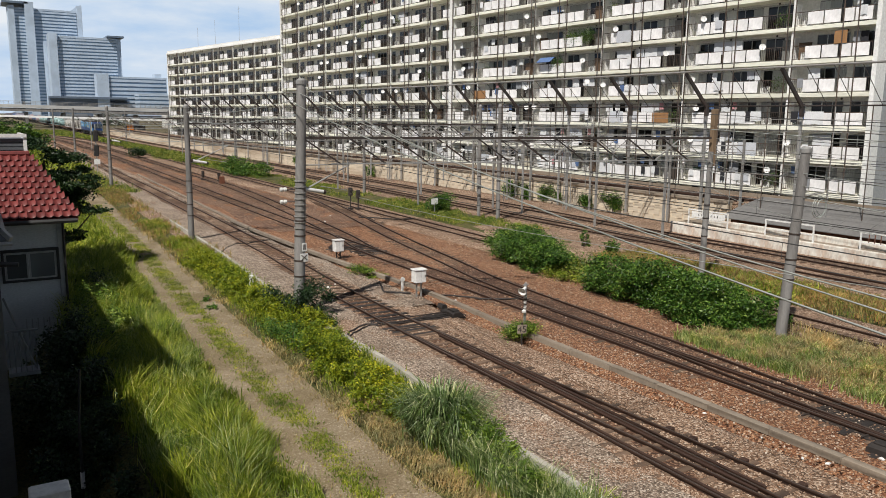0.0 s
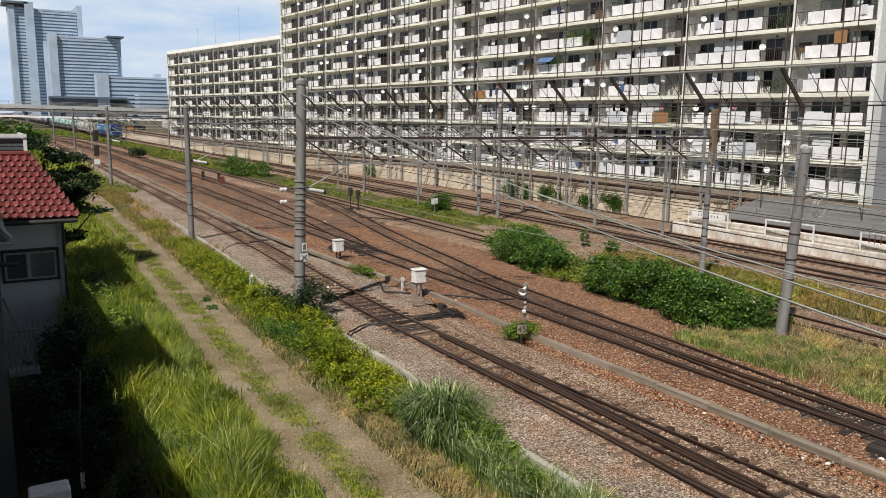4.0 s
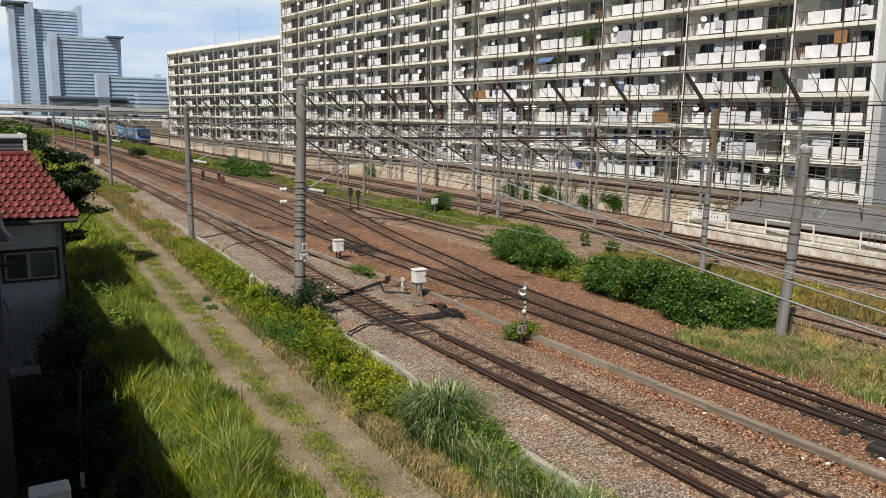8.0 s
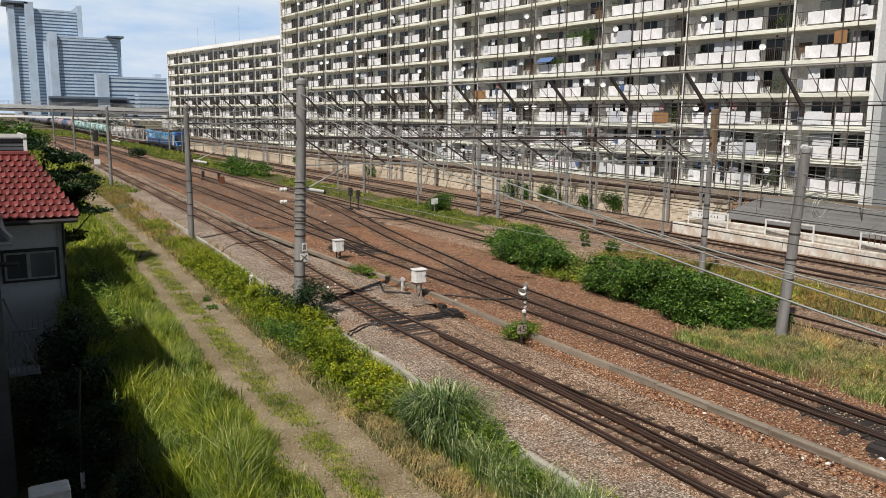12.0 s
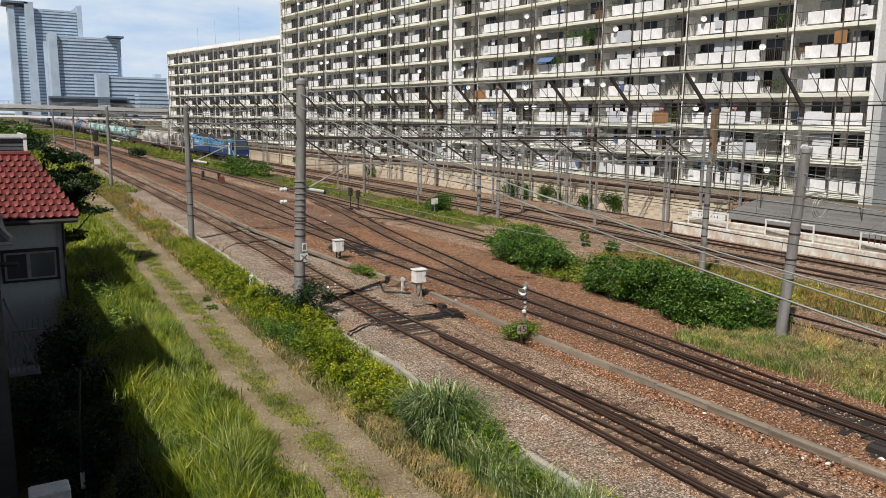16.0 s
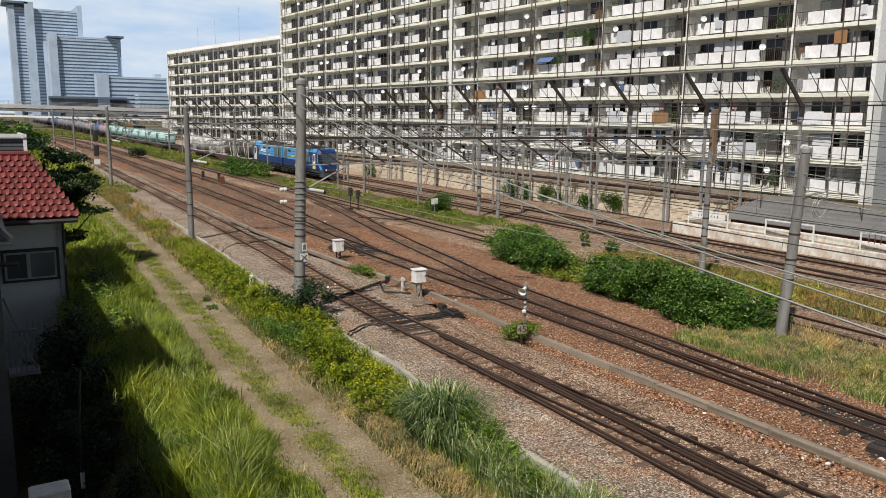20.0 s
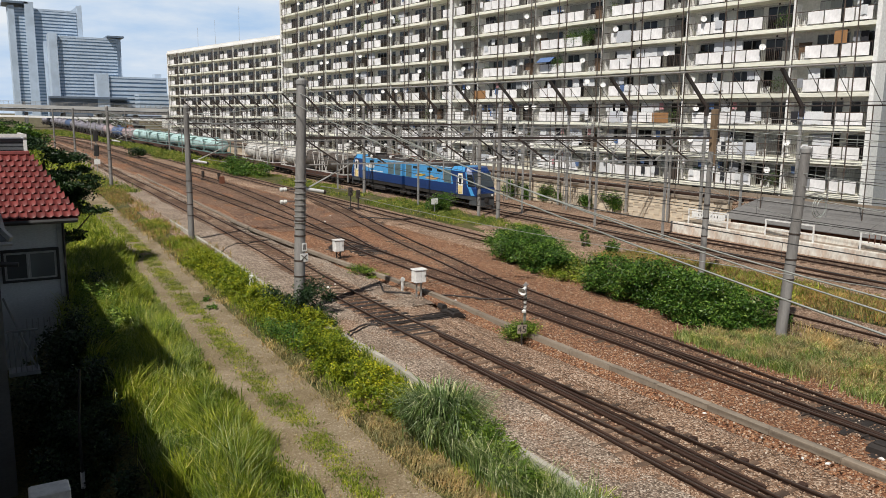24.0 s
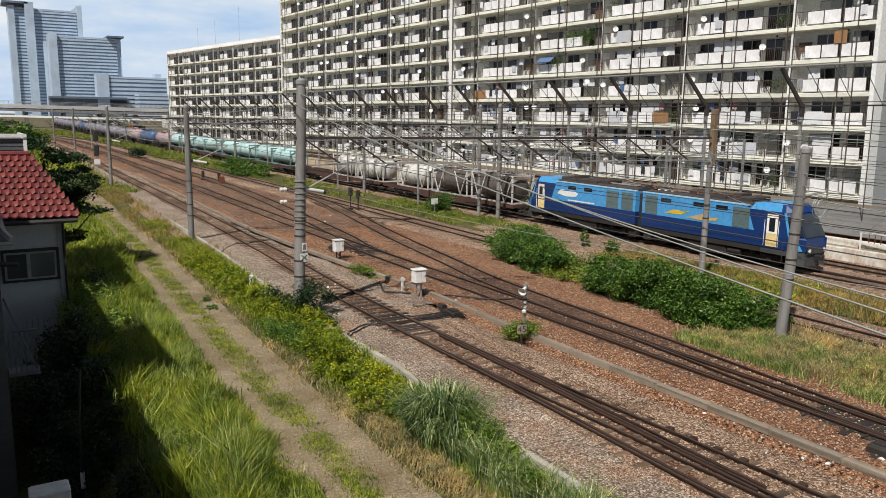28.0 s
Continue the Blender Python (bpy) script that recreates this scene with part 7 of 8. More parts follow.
# ---- far orange box ----
M_ORANGE = worn("orange_paint", (0.62, 0.22, 0.03), (0.4, 0.14, 0.03), 0.6, 0, 4, 0.5, 0.4, 0.05)
# Stand-in for an orange structure over the tracks, placed to fit the view.
hu = thing("lineside_hut", "dark box with an orange panel in the distance", "hut", (48.5, 300, 0))
part("body", Geo().box(0, 6, 0, 4, 0, 3.6), M_DARKTRIM, hu)
part("door", Geo().box(-0.2, 1.9, -0.08, -0.01, 0.8, 4.0), M_ORANGE, hu, "orange panel")
part("roof", Geo().box(-0.4, 6.3, -0.3, 4.3, 3.62, 3.8), M_SLATE, hu)

# ---- on the flats: dishes, outdoor units, laundry ----
def on_front(y, x, z):
    return APT_M @ Matrix.Translation((x, y, z))


dish = new("satellite_dish")
tagged(dish, "white round satellite dish on a balcony rail", "satellite dish", "satellite dishes")
part("bowl", Geo().lathe([(0.03, 0.09), (0.14, 0.07), (0.22, 0.035), (0.27, -0.01), (0.275, -0.03), (0.22, 0.01), (0.1, 0.05)], 14, axis="x"), M_WHITE, dish, smooth=True)
part("feed_arm", Geo().tube((0.02, 0, -0.24), (-0.34, 0, -0.05), 0.012, None, 5), M_STEEL, dish)
part("mast", Geo().tube((0.09, 0, 0.05), (0.14, 0, -0.6), 0.02, None, 6), M_STEEL, dish)
unit = new("outdoor_unit")
tagged(unit, "cream air-conditioner outdoor unit on a balcony", "outdoor unit", "balcony outdoor units")
part("case", Geo().box(-0.14, 0.14, 0, 0.78, 0.06, 0.62, 0.02), M_WHITE, unit)
part("fan_grille", Geo().lathe([(0.22, 0), (0.22, 0.012), (0.06, 0.02)], 12, axis="x"), M_STEEL, unit, "grey fan grille", at=pose(-0.141, 0.3, 0.34, 0, 0, 180))
CLOTH = {}
for nm, col in (("white", (0.78, 0.79, 0.80)), ("grey", (0.30, 0.31, 0.33)), ("blue", (0.10, 0.17, 0.34)), ("pink", (0.60, 0.30, 0.32)), ("black", (0.03, 0.03, 0.035)), ("pale", (0.60, 0.62, 0.66))):
    CLOTH[nm] = worn("cloth_" + nm, col, tuple(c * 0.8 for c in col), 0.95, 0, 20, 2, 0.4, 0.1, 0.1)


def cloth_mesh(w, h, mat, seed):
    r = rnd(seed)
    rows = []
    for i in range(6):
        rows.append([(0.03 * math.sin(4 * u + i * 0.6 + seed) + 0.02 * i / 5, w * u / 5, -h * i / 5 * (1 + 0.05 * math.sin(u * 2 + seed))) for u in range(6)])
    return Geo().loft(rows, close=False).mesh("cloth", mat, True)


cloths = [(nm, cloth_mesh(w, h, CLOTH[nm], k)) for k, (nm, w, h) in enumerate((("white", 1.5, 1.0), ("white", 0.6, 0.7), ("grey", 0.5, 0.75), ("blue", 0.5, 0.6), ("white", 1.0, 0.8), ("pink", 0.5, 0.6), ("black", 0.45, 0.8), ("grey", 0.9, 0.8), ("white", 0.5, 0.9), ("black", 0.6, 0.9), ("pale", 0.7, 0.7), ("white", 0.45, 0.6), ("black", 0.5, 0.5), ("pale", 1.8, 1.1)))]
rr = rnd(99)
first_d, first_u = True, True
for k in range(1, 12):
    z = SLAB0 + STOREY * k
    for b in range(10):
        c = 6.9 - BAY + BAY * b
        if rr.random() < (0.62 if b < 3 else 0.85):
            yy, m = c + rr.choice((0.9, 1.6, 2.3, 8.6, 9.2, 9.7)) + rr.uniform(-0.3, 0.3), rr.uniform(-28, -8)
            if 0.8 < yy < 104 and abs(yy - 53.8) > 0.7:
                mm = on_front(yy, -0.28, z + 1.3 + rr.uniform(-0.1, 0.35)) @ pose(0, 0, 0, 0, 18, rr.uniform(32, 58))
                if first_d:
                    dish.matrix_basis, first_d = mm, False
                else:
                    copy_thing(dish, mm)
        for q in range(2):
            if rr.random() < 0.55:
                yy = c + (8.7, 1.6)[q] + rr.uniform(-0.5, 0.5)
                if 0.8 < yy < 103.5 and abs(yy - 53.8) > 1.2:
                    mm = on_front(yy, 0.5, z + 0.005)
                    if first_u:
                        unit.matrix_basis, first_u = mm, False
                    else:
                        copy_thing(unit, mm)
        for run in range(2 if k < 7 and b < 6 else 1):
            hung = rr.random()
            if not ((hung < 0.6 or k < 5) and b < 8):
                continue
            n = rr.choice((2, 3, 4, 6)) if b < 6 else 2
            n += 2 if k < 4 and b < 5 else 0
            yy = c + (rr.uniform(0.8, 3.0) if run else rr.uniform(4.0, 8.0))
            for i in range(n):
                nm, me = rr.choice(cloths)
                w = max(v.co.y for v in me.vertices)
                over = rr.random() < 0.35
                if yy + w > min(c + BAY - 0.4, 104) or yy < 0.6 or (yy < 54.6 and yy + w > 53.0):
                    break
                tagged(new("laundry", me), nm + " washing hung to dry on a balcony", "laundry", "balcony laundry").matrix_basis = on_front(yy, -0.17 if over else 0.35, z + (1.17 if over else 1.95))
                yy += w + 0.06
# cabinets, racks and pot plants on the balconies
M_CLUTTER = [worn("clutter_" + nm, col, None, 0.7, 0, 6, 0.9, 0.5, 0.05, 0.15) for nm, col in (("dark", (0.05, 0.045, 0.04)), ("green", (0.05, 0.085, 0.06)), ("brown", (0.14, 0.085, 0.05)), ("grey", (0.20, 0.20, 0.19)), ("cream", (0.55, 0.51, 0.42)))]


def cabinet_mesh(w, h, mat):
    g = Geo().box(0.0, 0.38, 0.0, w, 0.05, h, 0.015).box(-0.02, 0.40, -0.02, w + 0.02, h + 0.001, h + 0.03)
    for y0, y1 in ((0.02, w / 2 - 0.01), (w / 2 + 0.01, w - 0.02)):
        g.box(-0.018, -0.001, y0, y1, 0.1, h - 0.05)
    return g.mesh("storage_cabinet", mat)


cabinets = [(nm, cabinet_mesh(w, h, m_)) for (nm, w, h), m_ in zip((("dark grey", 0.8, 1.55), ("dull green", 0.6, 1.3), ("brown", 0.9, 1.4), ("grey", 0.7, 1.7), ("cream", 0.75, 1.25)), M_CLUTTER)]
rk = rnd(123)
for k in range(1, 9):
    for b in range(8):
        c = 6.9 - BAY + BAY * b
        for spot in (1.0, 8.9):
            yy = c + spot + rk.uniform(-0.4, 0.4)
            if rk.random() > (0.62 if k < 6 else 0.35) or yy < 0.9 or abs(yy - 53.8) < 1.6:
                continue
            if rk.random() < 0.2:
                rng = np.random.default_rng(int(yy * 100) + k)
                q = np.stack([rng.normal(0.1, 0.16, 260), rng.uniform(-0.5, 0.7, 260), np.abs(rng.normal(0.75, 0.35, 260)) + 0.05], 1)
                solo("balcony_plant", quads("balcony_plant", leaf_quads(rng, q, 0.13), M_LEAF), M_LEAF, "leafy green pot plants behind a balcony rail", "plant").matrix_basis = on_front(yy, 0.3, SLAB0 + STOREY * k)
            else:
                nm, me = rk.choice(cabinets)
                tagged(new("storage_cabinet", me), nm + " storage cabinet standing on a balcony", "cabinet", "balcony cabinets").matrix_basis = on_front(yy, rk.uniform(0.6, 0.9), SLAB0 + STOREY * k)
# a few things that set single balconies apart
M_WOOD = worn("brown_board", (0.36, 0.19, 0.08), (0.24, 0.12, 0.05), 0.7, 0, 8, 0.7, 0.5, 0.1, 0.1, (1, 5, 1))
for (y, k, w, lab) in ((18.7, 3, 1.9, "orange-brown board"), (46.5, 4, 2.2, "brown board"), (2.4, 5, 1.0, "tan board")):
    solo("balcony_board", Geo().box(-0.02, 0.02, 0, w, 0.1, 1.05, 0.01), M_WOOD, lab + " fixed over a balcony rail", "board").matrix_basis = on_front(y, -0.12, SLAB0 + STOREY * k + (1.0 if k == 5 else 0.0))
aw = solo("awning", Geo().box(-0.9, 0, 0, 2.2, -0.02, 0.02, 0.01), CLOTH["blue"], "dark blue awning tilted over a balcony", "awning")
aw.matrix_basis = on_front(34.6, 0.0, SLAB0 + STOREY * 5 + 1.8) @ pose(0, 0, 0, 0, -38, 0)
for y, k, ln in ((30.0, 6, 3.2), (29.0, 6, 1.4), (33.5, 5, 1.6)):
    rng = np.random.default_rng(int(y * 10))
    q = np.stack([rng.normal(0.1, 0.22, 700), rng.uniform(0, ln, 700), 0.9 + rng.normal(0.2, 0.35, 700)], 1)
    bp = solo("balcony_plant", quads("balcony_plant", leaf_quads(rng, q, 0.14), M_LEAF), M_LEAF, "leafy green pot plants along a balcony", "plant")
    bp.matrix_basis = on_front(y, 0.0, SLAB0 + STOREY * k)
# roof aerials on the lower wing
for y, h in ((22.0, 8.5), (36.0, 6.5), (47.0, 5.5)):
    an = new("roof_aerial")
    an.matrix_basis = pose(54.9, 158.5, 0, 0, 0, 9.5) @ Matrix.Translation((2.0, y * 0.9, SLAB0 + STOREY * 9 + 0.3))
    tagged(an, "thin roof aerial on the lower wing", "aerial", "roof aerials")
    part("mast", Geo().tube((0, 0, 0), (0, 0, h), 0.035, 0.02, 5), M_STEEL, an)
    part("cross_arm", Geo().tube((0, -0.5, h - 0.6), (0, 0.5, h - 0.6), 0.02, None, 4), M_STEEL, an)


# ---- yard scaled about the eye to fit the view ----
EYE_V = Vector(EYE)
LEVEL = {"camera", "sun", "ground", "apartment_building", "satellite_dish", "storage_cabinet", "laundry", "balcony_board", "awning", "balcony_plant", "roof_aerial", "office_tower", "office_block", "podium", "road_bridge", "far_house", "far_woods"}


def eye_scaled(q):
    """Slides a level plan place along its sight line to fit the view; ground climbs 1:100."""
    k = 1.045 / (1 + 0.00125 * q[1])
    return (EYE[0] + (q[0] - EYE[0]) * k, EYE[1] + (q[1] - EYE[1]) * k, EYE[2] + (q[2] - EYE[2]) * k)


def scale_from_eye(ob, base):
    """Move and scale a thing, or the pieces of a long one, along sight lines."""
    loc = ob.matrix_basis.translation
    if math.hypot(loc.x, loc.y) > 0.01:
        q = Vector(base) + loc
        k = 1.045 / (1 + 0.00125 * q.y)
        ob.location = Vector(eye_scaled(q)) - Vector(base)
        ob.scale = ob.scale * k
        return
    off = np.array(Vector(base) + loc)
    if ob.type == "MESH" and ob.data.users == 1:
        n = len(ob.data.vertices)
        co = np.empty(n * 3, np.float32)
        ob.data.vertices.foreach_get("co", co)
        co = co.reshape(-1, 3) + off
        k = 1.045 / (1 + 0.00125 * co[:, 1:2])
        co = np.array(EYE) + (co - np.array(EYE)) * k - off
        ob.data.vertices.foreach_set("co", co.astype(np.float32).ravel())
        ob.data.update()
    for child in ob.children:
        scale_from_eye(child, tuple(off))


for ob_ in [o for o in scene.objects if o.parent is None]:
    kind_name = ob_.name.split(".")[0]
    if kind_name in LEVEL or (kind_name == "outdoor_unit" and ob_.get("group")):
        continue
    scale_from_eye(ob_, (0, 0, 0))

# ---- the goods train ----
M_LIGHTBLUE = worn("light_blue_paint", (0.075, 0.33, 0.66), (0.06, 0.26, 0.52), 0.35, 0, 5, 0.6, 0.35, 0.02, 0)
M_DARKBLUE = worn("dark_blue_paint", (0.008, 0.036, 0.15), (0.008, 0.028, 0.10), 0.35, 0, 5, 0.6, 0.35, 0.02, 0)
M_LOCOROOF = worn("sooty_roof", (0.055, 0.045, 0.042), (0.028, 0.023, 0.02), 0.8, 0, 6, 0.7, 0.6, 0.15)
M_GUTTER = worn("pale_blue_paint", (0.34, 0.56, 0.74), (0.24, 0.42, 0.58), 0.4, 0, 5, 0.6, 0.35, 0.02, 0)
M_LOUVRE = worn("louvre_grey", (0.13, 0.19, 0.20), (0.09, 0.12, 0.12), 0.6, 0.2, 6, 0.7, 0.4, 0.05)
M_BOGIE = worn("bogie_grime", (0.034, 0.029, 0.026), (0.018, 0.015, 0.013), 0.8, 0.2, 8, 0.7, 0.6, 0.2)
M_SILL = worn("sill_grey", (0.06, 0.065, 0.07), (0.03, 0.03, 0.03), 0.6, 0, 6, 0.7, 0.5, 0.05)
M_CREAM = worn("cream_door", (0.80, 0.62, 0.28), (0.6, 0.46, 0.22), 0.5, 0, 6, 0.7, 0.4, 0.05)
M_YELLOW = worn("yellow_paint", (0.80, 0.55, 0.05), (0.6, 0.36, 0.04), 0.45, 0, 6, 0.7, 0.4, 0.02)
M_ORANGEMARK = worn("orange_flank_paint", (0.62, 0.36, 0.10), (0.42, 0.36, 0.28), 0.45, 0, 6, 2.0, 0.8, 0.02)
M_CABGLASS = plain_glass("cab_glass", (0.02, 0.025, 0.03))
WHEEL_R = 0.56


def wheelset(parent, x, r=WHEEL_R, name="wheelset"):
    w = part(name, Geo().tube((0, -0.9, 0), (0, 0.9, 0), 0.08, None, 8), M_BOGIE, parent, at=(x, 0, r))
    for s in (-1, 1):
        part("wheel", Geo().lathe([(0.12, s * 0.50), (r + 0.03, s * 0.50), (r + 0.03, s * 0.535), (r, s * 0.54), (r, s * 0.63), (r - 0.07, s * 0.635), (r - 0.09, s * 0.59), (0.18, s * 0.58), (0.16, s * 0.66), (0.05, s * 0.66)], 14, axis="y"), M_BOGIE, w)
    return w


def bogie(parent, x, base=2.2, r=WHEEL_R):
    ws = [wheelset(parent, x - base / 2, r), wheelset(parent, x + base / 2, r)]
    for s in (-1, 1):
        part("bogie_frame", Geo().loft([[(x + a, s * 0.98 - 0.06, z) for a, z in o] if q == 0 else [(x + a, s * 0.98 + 0.06, z) for a, z in o] for q in (0, 1) for o in [[(-base / 2 - 0.5, 0.5), (-base / 2 + 0.3, 0.42), (-0.5, 0.36), (0.5, 0.36), (base / 2 - 0.3, 0.42), (base / 2 + 0.5, 0.5), (base / 2 + 0.5, 0.72), (0.6, 0.62), (-0.6, 0.62), (-base / 2 - 0.5, 0.72)]]]), M_BOGIE, parent)
        for d in (-1, 1):
            part("axle_box", Geo().box(x + d * base / 2 - 0.17, x + d * base / 2 + 0.17, s * 1.02 - 0.1, s * 1.02 + 0.1, r - 0.17, r + 0.2, 0.04), M_BOGIE, parent)
        part("spring", Geo().lathe([(0.12, 0.5), (0.15, 0.55), (0.12, 0.6), (0.15, 0.66), (0.12, 0.72), (0.15, 0.78), (0.12, 0.84)], 9, (x, s * 1.02, 0.05)), M_BOGIE, parent)
    return ws


def plain_bogie(parent, x, base, r):
    g = Geo()
    for d in (-1, 1):
        for sy in (-1, 1):
            g.lathe([(0.1, sy * 0.5), (r, sy * 0.5), (r, sy * 0.62), (0.1, sy * 0.64)], 10, (x + d * base / 2, 0, r), axis="y")
    for sy in (-1, 1):
        g.box(x - base / 2 - 0.45, x + base / 2 + 0.45, sy * 0.98 - 0.06, sy * 0.98 + 0.06, 0.38, 0.68, 0.03)
    part("bogie", g.box(x - 0.2, x + 0.2, -0.919, 0.919, 0.45, 0.72), M_BOGIE, parent)


def ring(x, hw, z0, z1, taper=0.0):
    return [(x, -hw, z0), (x, hw, z0), (x, hw - taper, z1), (x, -hw + taper, z1)]


def locomotive():
    own = new("locomotive")
    tagged(own, "two-section blue electric locomotive pulling tank wagons", "locomotive")
    wheels = []
    for s in (1, -1):
        m = pose(0, 0, 0, 0, 0, 0 if s == 1 else 180)

        def add(name, geo, mat, label="", smooth=False):
            return part(name, geo, mat, own, label, smooth, at=m)
        add("lower_body", Geo().loft([ring(0.30, 1.40, 1.22, 2.08), ring(9.4, 1.40, 1.22, 2.08)]), M_DARKBLUE, "dark blue lower side")
        add("upper_body", Geo().loft([[(0.30, -1.40, 2.082), (0.30, 1.40, 2.082), (0.30, 1.40, 3.46), (0.30, -1.40, 3.46)], [(8.90, -1.40, 2.082), (8.90, 1.40, 2.082), (8.31, 1.40, 3.46), (8.31, -1.40, 3.46)]]), M_LIGHTBLUE, "light blue upper side")
        for sy in (-1, 1):
            add("gutter", Geo().box(0.30, 8.4, sy * 1.315 - 0.115, sy * 1.315 + 0.115, 3.465, 3.54, 0.01), M_GUTTER, "pale blue gutter strip")
        add("roof", Geo().loft([[(x, -1.19, 3.40), (x, 1.19, 3.40), (x, 1.1, 3.60), (x, 0.6, 3.68), (x, -0.6, 3.68), (x, -1.1, 3.60)] for x in (0.4, 8.5)]), M_LOCOROOF, "sooty roof")
        # cab: dark blue sides, sloping nose
        add("cab_side", Geo().loft([[(9.41, -1.40, 1.2), (9.41, 1.40, 1.2), (9.41, 1.40, 2.085), (8.92, 1.40, 2.085), (8.40, 1.38, 3.30), (8.40, -1.38, 3.30), (8.92, -1.40, 2.085), (9.41, -1.40, 2.085)],
                                    [(11.2, -1.38, 1.2), (11.2, 1.38, 1.2), (11.2, 1.38, 1.87), (11.1, 1.37, 1.9), (10.75, 1.32, 3.30), (10.75, -1.32, 3.30), (11.1, -1.37, 1.9), (11.2, -1.38, 1.87)],
                                    [(12.0, -1.02, 1.2), (12.0, 1.02, 1.2), (12.02, 1.02, 1.87), (11.9, 1.0, 1.95), (11.15, 0.95, 3.30), (11.15, -0.95, 3.30), (11.9, -1.0, 1.95), (12.02, -1.02, 1.87)]]), M_DARKBLUE, "dark blue cab")
        hood = [[(8.5, -1.36, 3.31), (8.5, 1.36, 3.31), (8.75, 1.18, 3.70), (8.75, -1.18, 3.70)], [(10.55, -1.33, 3.31), (10.55, 1.33, 3.31), (10.45, 1.13, 3.72), (10.45, -1.13, 3.72)]]
        add("cab_hood", Geo().loft(hood), M_LIGHTBLUE, "light blue cab roof hood")
        add("cab_brow", Geo().loft([[(x + 0.003, y, z) for x, y, z in hood[1]], [(10.8, -1.30, 3.31), (10.8, 1.30, 3.31), (10.65, 1.10, 3.72), (10.65, -1.10, 3.72)], [(11.2, -0.96, 3.31), (11.2, 0.96, 3.31), (10.95, 0.85, 3.64), (10.95, -0.85, 3.64)]]), M_DARKBLUE, "dark blue brow over the windscreen")
        for sy in (-1, 1):
            add("pillar_stripe", Geo().loft([[(11.235, sy * 1.385, 1.98), (11.10, sy * 1.40, 1.98), (10.72, sy * 1.345, 3.28), (10.86, sy * 1.325, 3.28)], [(11.22, sy * 1.36, 1.98), (11.09, sy * 1.375, 1.98), (10.71, sy * 1.32, 3.28), (10.85, sy * 1.30, 3.28)]]), M_LIGHTBLUE, "light blue pillar stripe")
        # windscreen band
        add("windscreen", Geo().loft([[(11.94, -0.96, 2.0), (11.94, 0.96, 2.0), (11.28, 0.92, 3.2), (11.28, -0.92, 3.2)], [(11.90, -0.96, 2.0), (11.90, 0.96, 2.0), (11.24, 0.92, 3.2), (11.24, -0.92, 3.2)]]), M_CABGLASS, "dark raked windscreen")
        for sy in (-1, 1):
            add("corner_window", Geo().loft([[(11.86, sy * 1.045, 2.05), (11.25, sy * 1.36, 2.05), (10.95, sy * 1.335, 3.1), (11.3, sy * 1.02, 3.1)], [(11.84, sy * 1.01, 2.05), (11.23, sy * 1.33, 2.05), (10.93, sy * 1.305, 3.1), (11.28, sy * 0.99, 3.1)]]), M_CABGLASS, "dark corner window")
            add("nose_stripe", Geo().loft([[(11.88, sy * 1.11, 1.22), (11.52, sy * 1.265, 1.22), (11.22, sy * 1.40, 1.98), (11.5, sy * 1.27, 1.98)], [(11.86, sy * 1.09, 1.22), (11.50, sy * 1.245, 1.22), (11.20, sy * 1.37, 1.98), (11.48, sy * 1.24, 1.98)]]), M_LIGHTBLUE, "light blue slanted nose stripe")
            d = add("cab_door", Geo().box(9.72, 10.42, sy * 1.405 - 0.015, sy * 1.405 + 0.015, 1.28, 3.14, 0.008), M_CREAM, "cream-yellow cab door")
            part("door_window", Geo().box(9.88, 10.26, sy * 1.425 - 0.01, sy * 1.425 + 0.01, 2.15, 2.95, 0.006), M_CABGLASS, d)
            part("door_top", Geo().box(9.74, 10.40, sy * 1.423 - 0.004, sy * 1.423 + 0.004, 2.04, 3.10), M_PANEL, d, "white upper door")
            for hx in (9.62, 10.52):
                add("handrail", Geo().tube((hx, sy * 1.46, 1.3), (hx, sy * 1.46, 2.8), 0.018, None, 6), M_PANEL)
            for wx in (2.3, 4.9, 6.6):
                add("side_window", Geo().box(wx - 0.42, wx + 0.42, sy * 1.402 - 0.012, sy * 1.402 + 0.012, 3.02, 3.28, 0.008), M_CABGLASS, "small dark side window")
            for lx, lw in ((0.55, 1.05), (7.4 if s == 1 else 1.9, 1.15)):
                lv = add("louvre_panel", Geo().box(lx, lx + lw, sy * 1.404 - 0.012, sy * 1.404 + 0.012, 2.12, 3.32, 0.006), M_LOUVRE, "grey ventilation louvre")
                for k in range(8):
                    part("slat", Geo().box(lx + 0.04, lx + lw - 0.04, sy * 1.419 - 0.003, sy * 1.419 + 0.003, 2.16 + 0.14 * k, 2.25 + 0.14 * k), M_LOUVRE, lv)
        add("sill", Geo().loft([ring(0.3, 1.36, 0.88, 1.215), ring(9.405, 1.36, 0.88, 1.215)]), M_BOGIE, "grimy dark sill")
        add("skirt", Geo().loft([ring(11.3, 1.25, 0.42, 0.855), ring(12.0, 1.0, 0.35, 0.855)]), M_SILL, "grey snow skirt")
        add("bumper_panel", Geo().loft([[(12.025, -0.9, 1.08), (12.025, 0.9, 1.08), (12.035, 0.9, 1.42), (12.035, -0.9, 1.42)], [(12.045, -0.9, 1.08), (12.045, 0.9, 1.08), (12.05, 0.9, 1.42), (12.05, -0.9, 1.42)]]), M_SILL, "grey buffer panel")
        for sy in (-0.72, 0.72):
            add("headlight", Geo().lathe([(0.10, 0), (0.11, 0.05), (0.05, 0.06)], 12, (12.05, sy, 1.25), axis="x"), M_PORCELAIN, "round headlight")
        add("coupler", Geo().box(12.0, 12.45, -0.13, 0.13, 0.72, 0.98, 0.03), M_BOGIE)
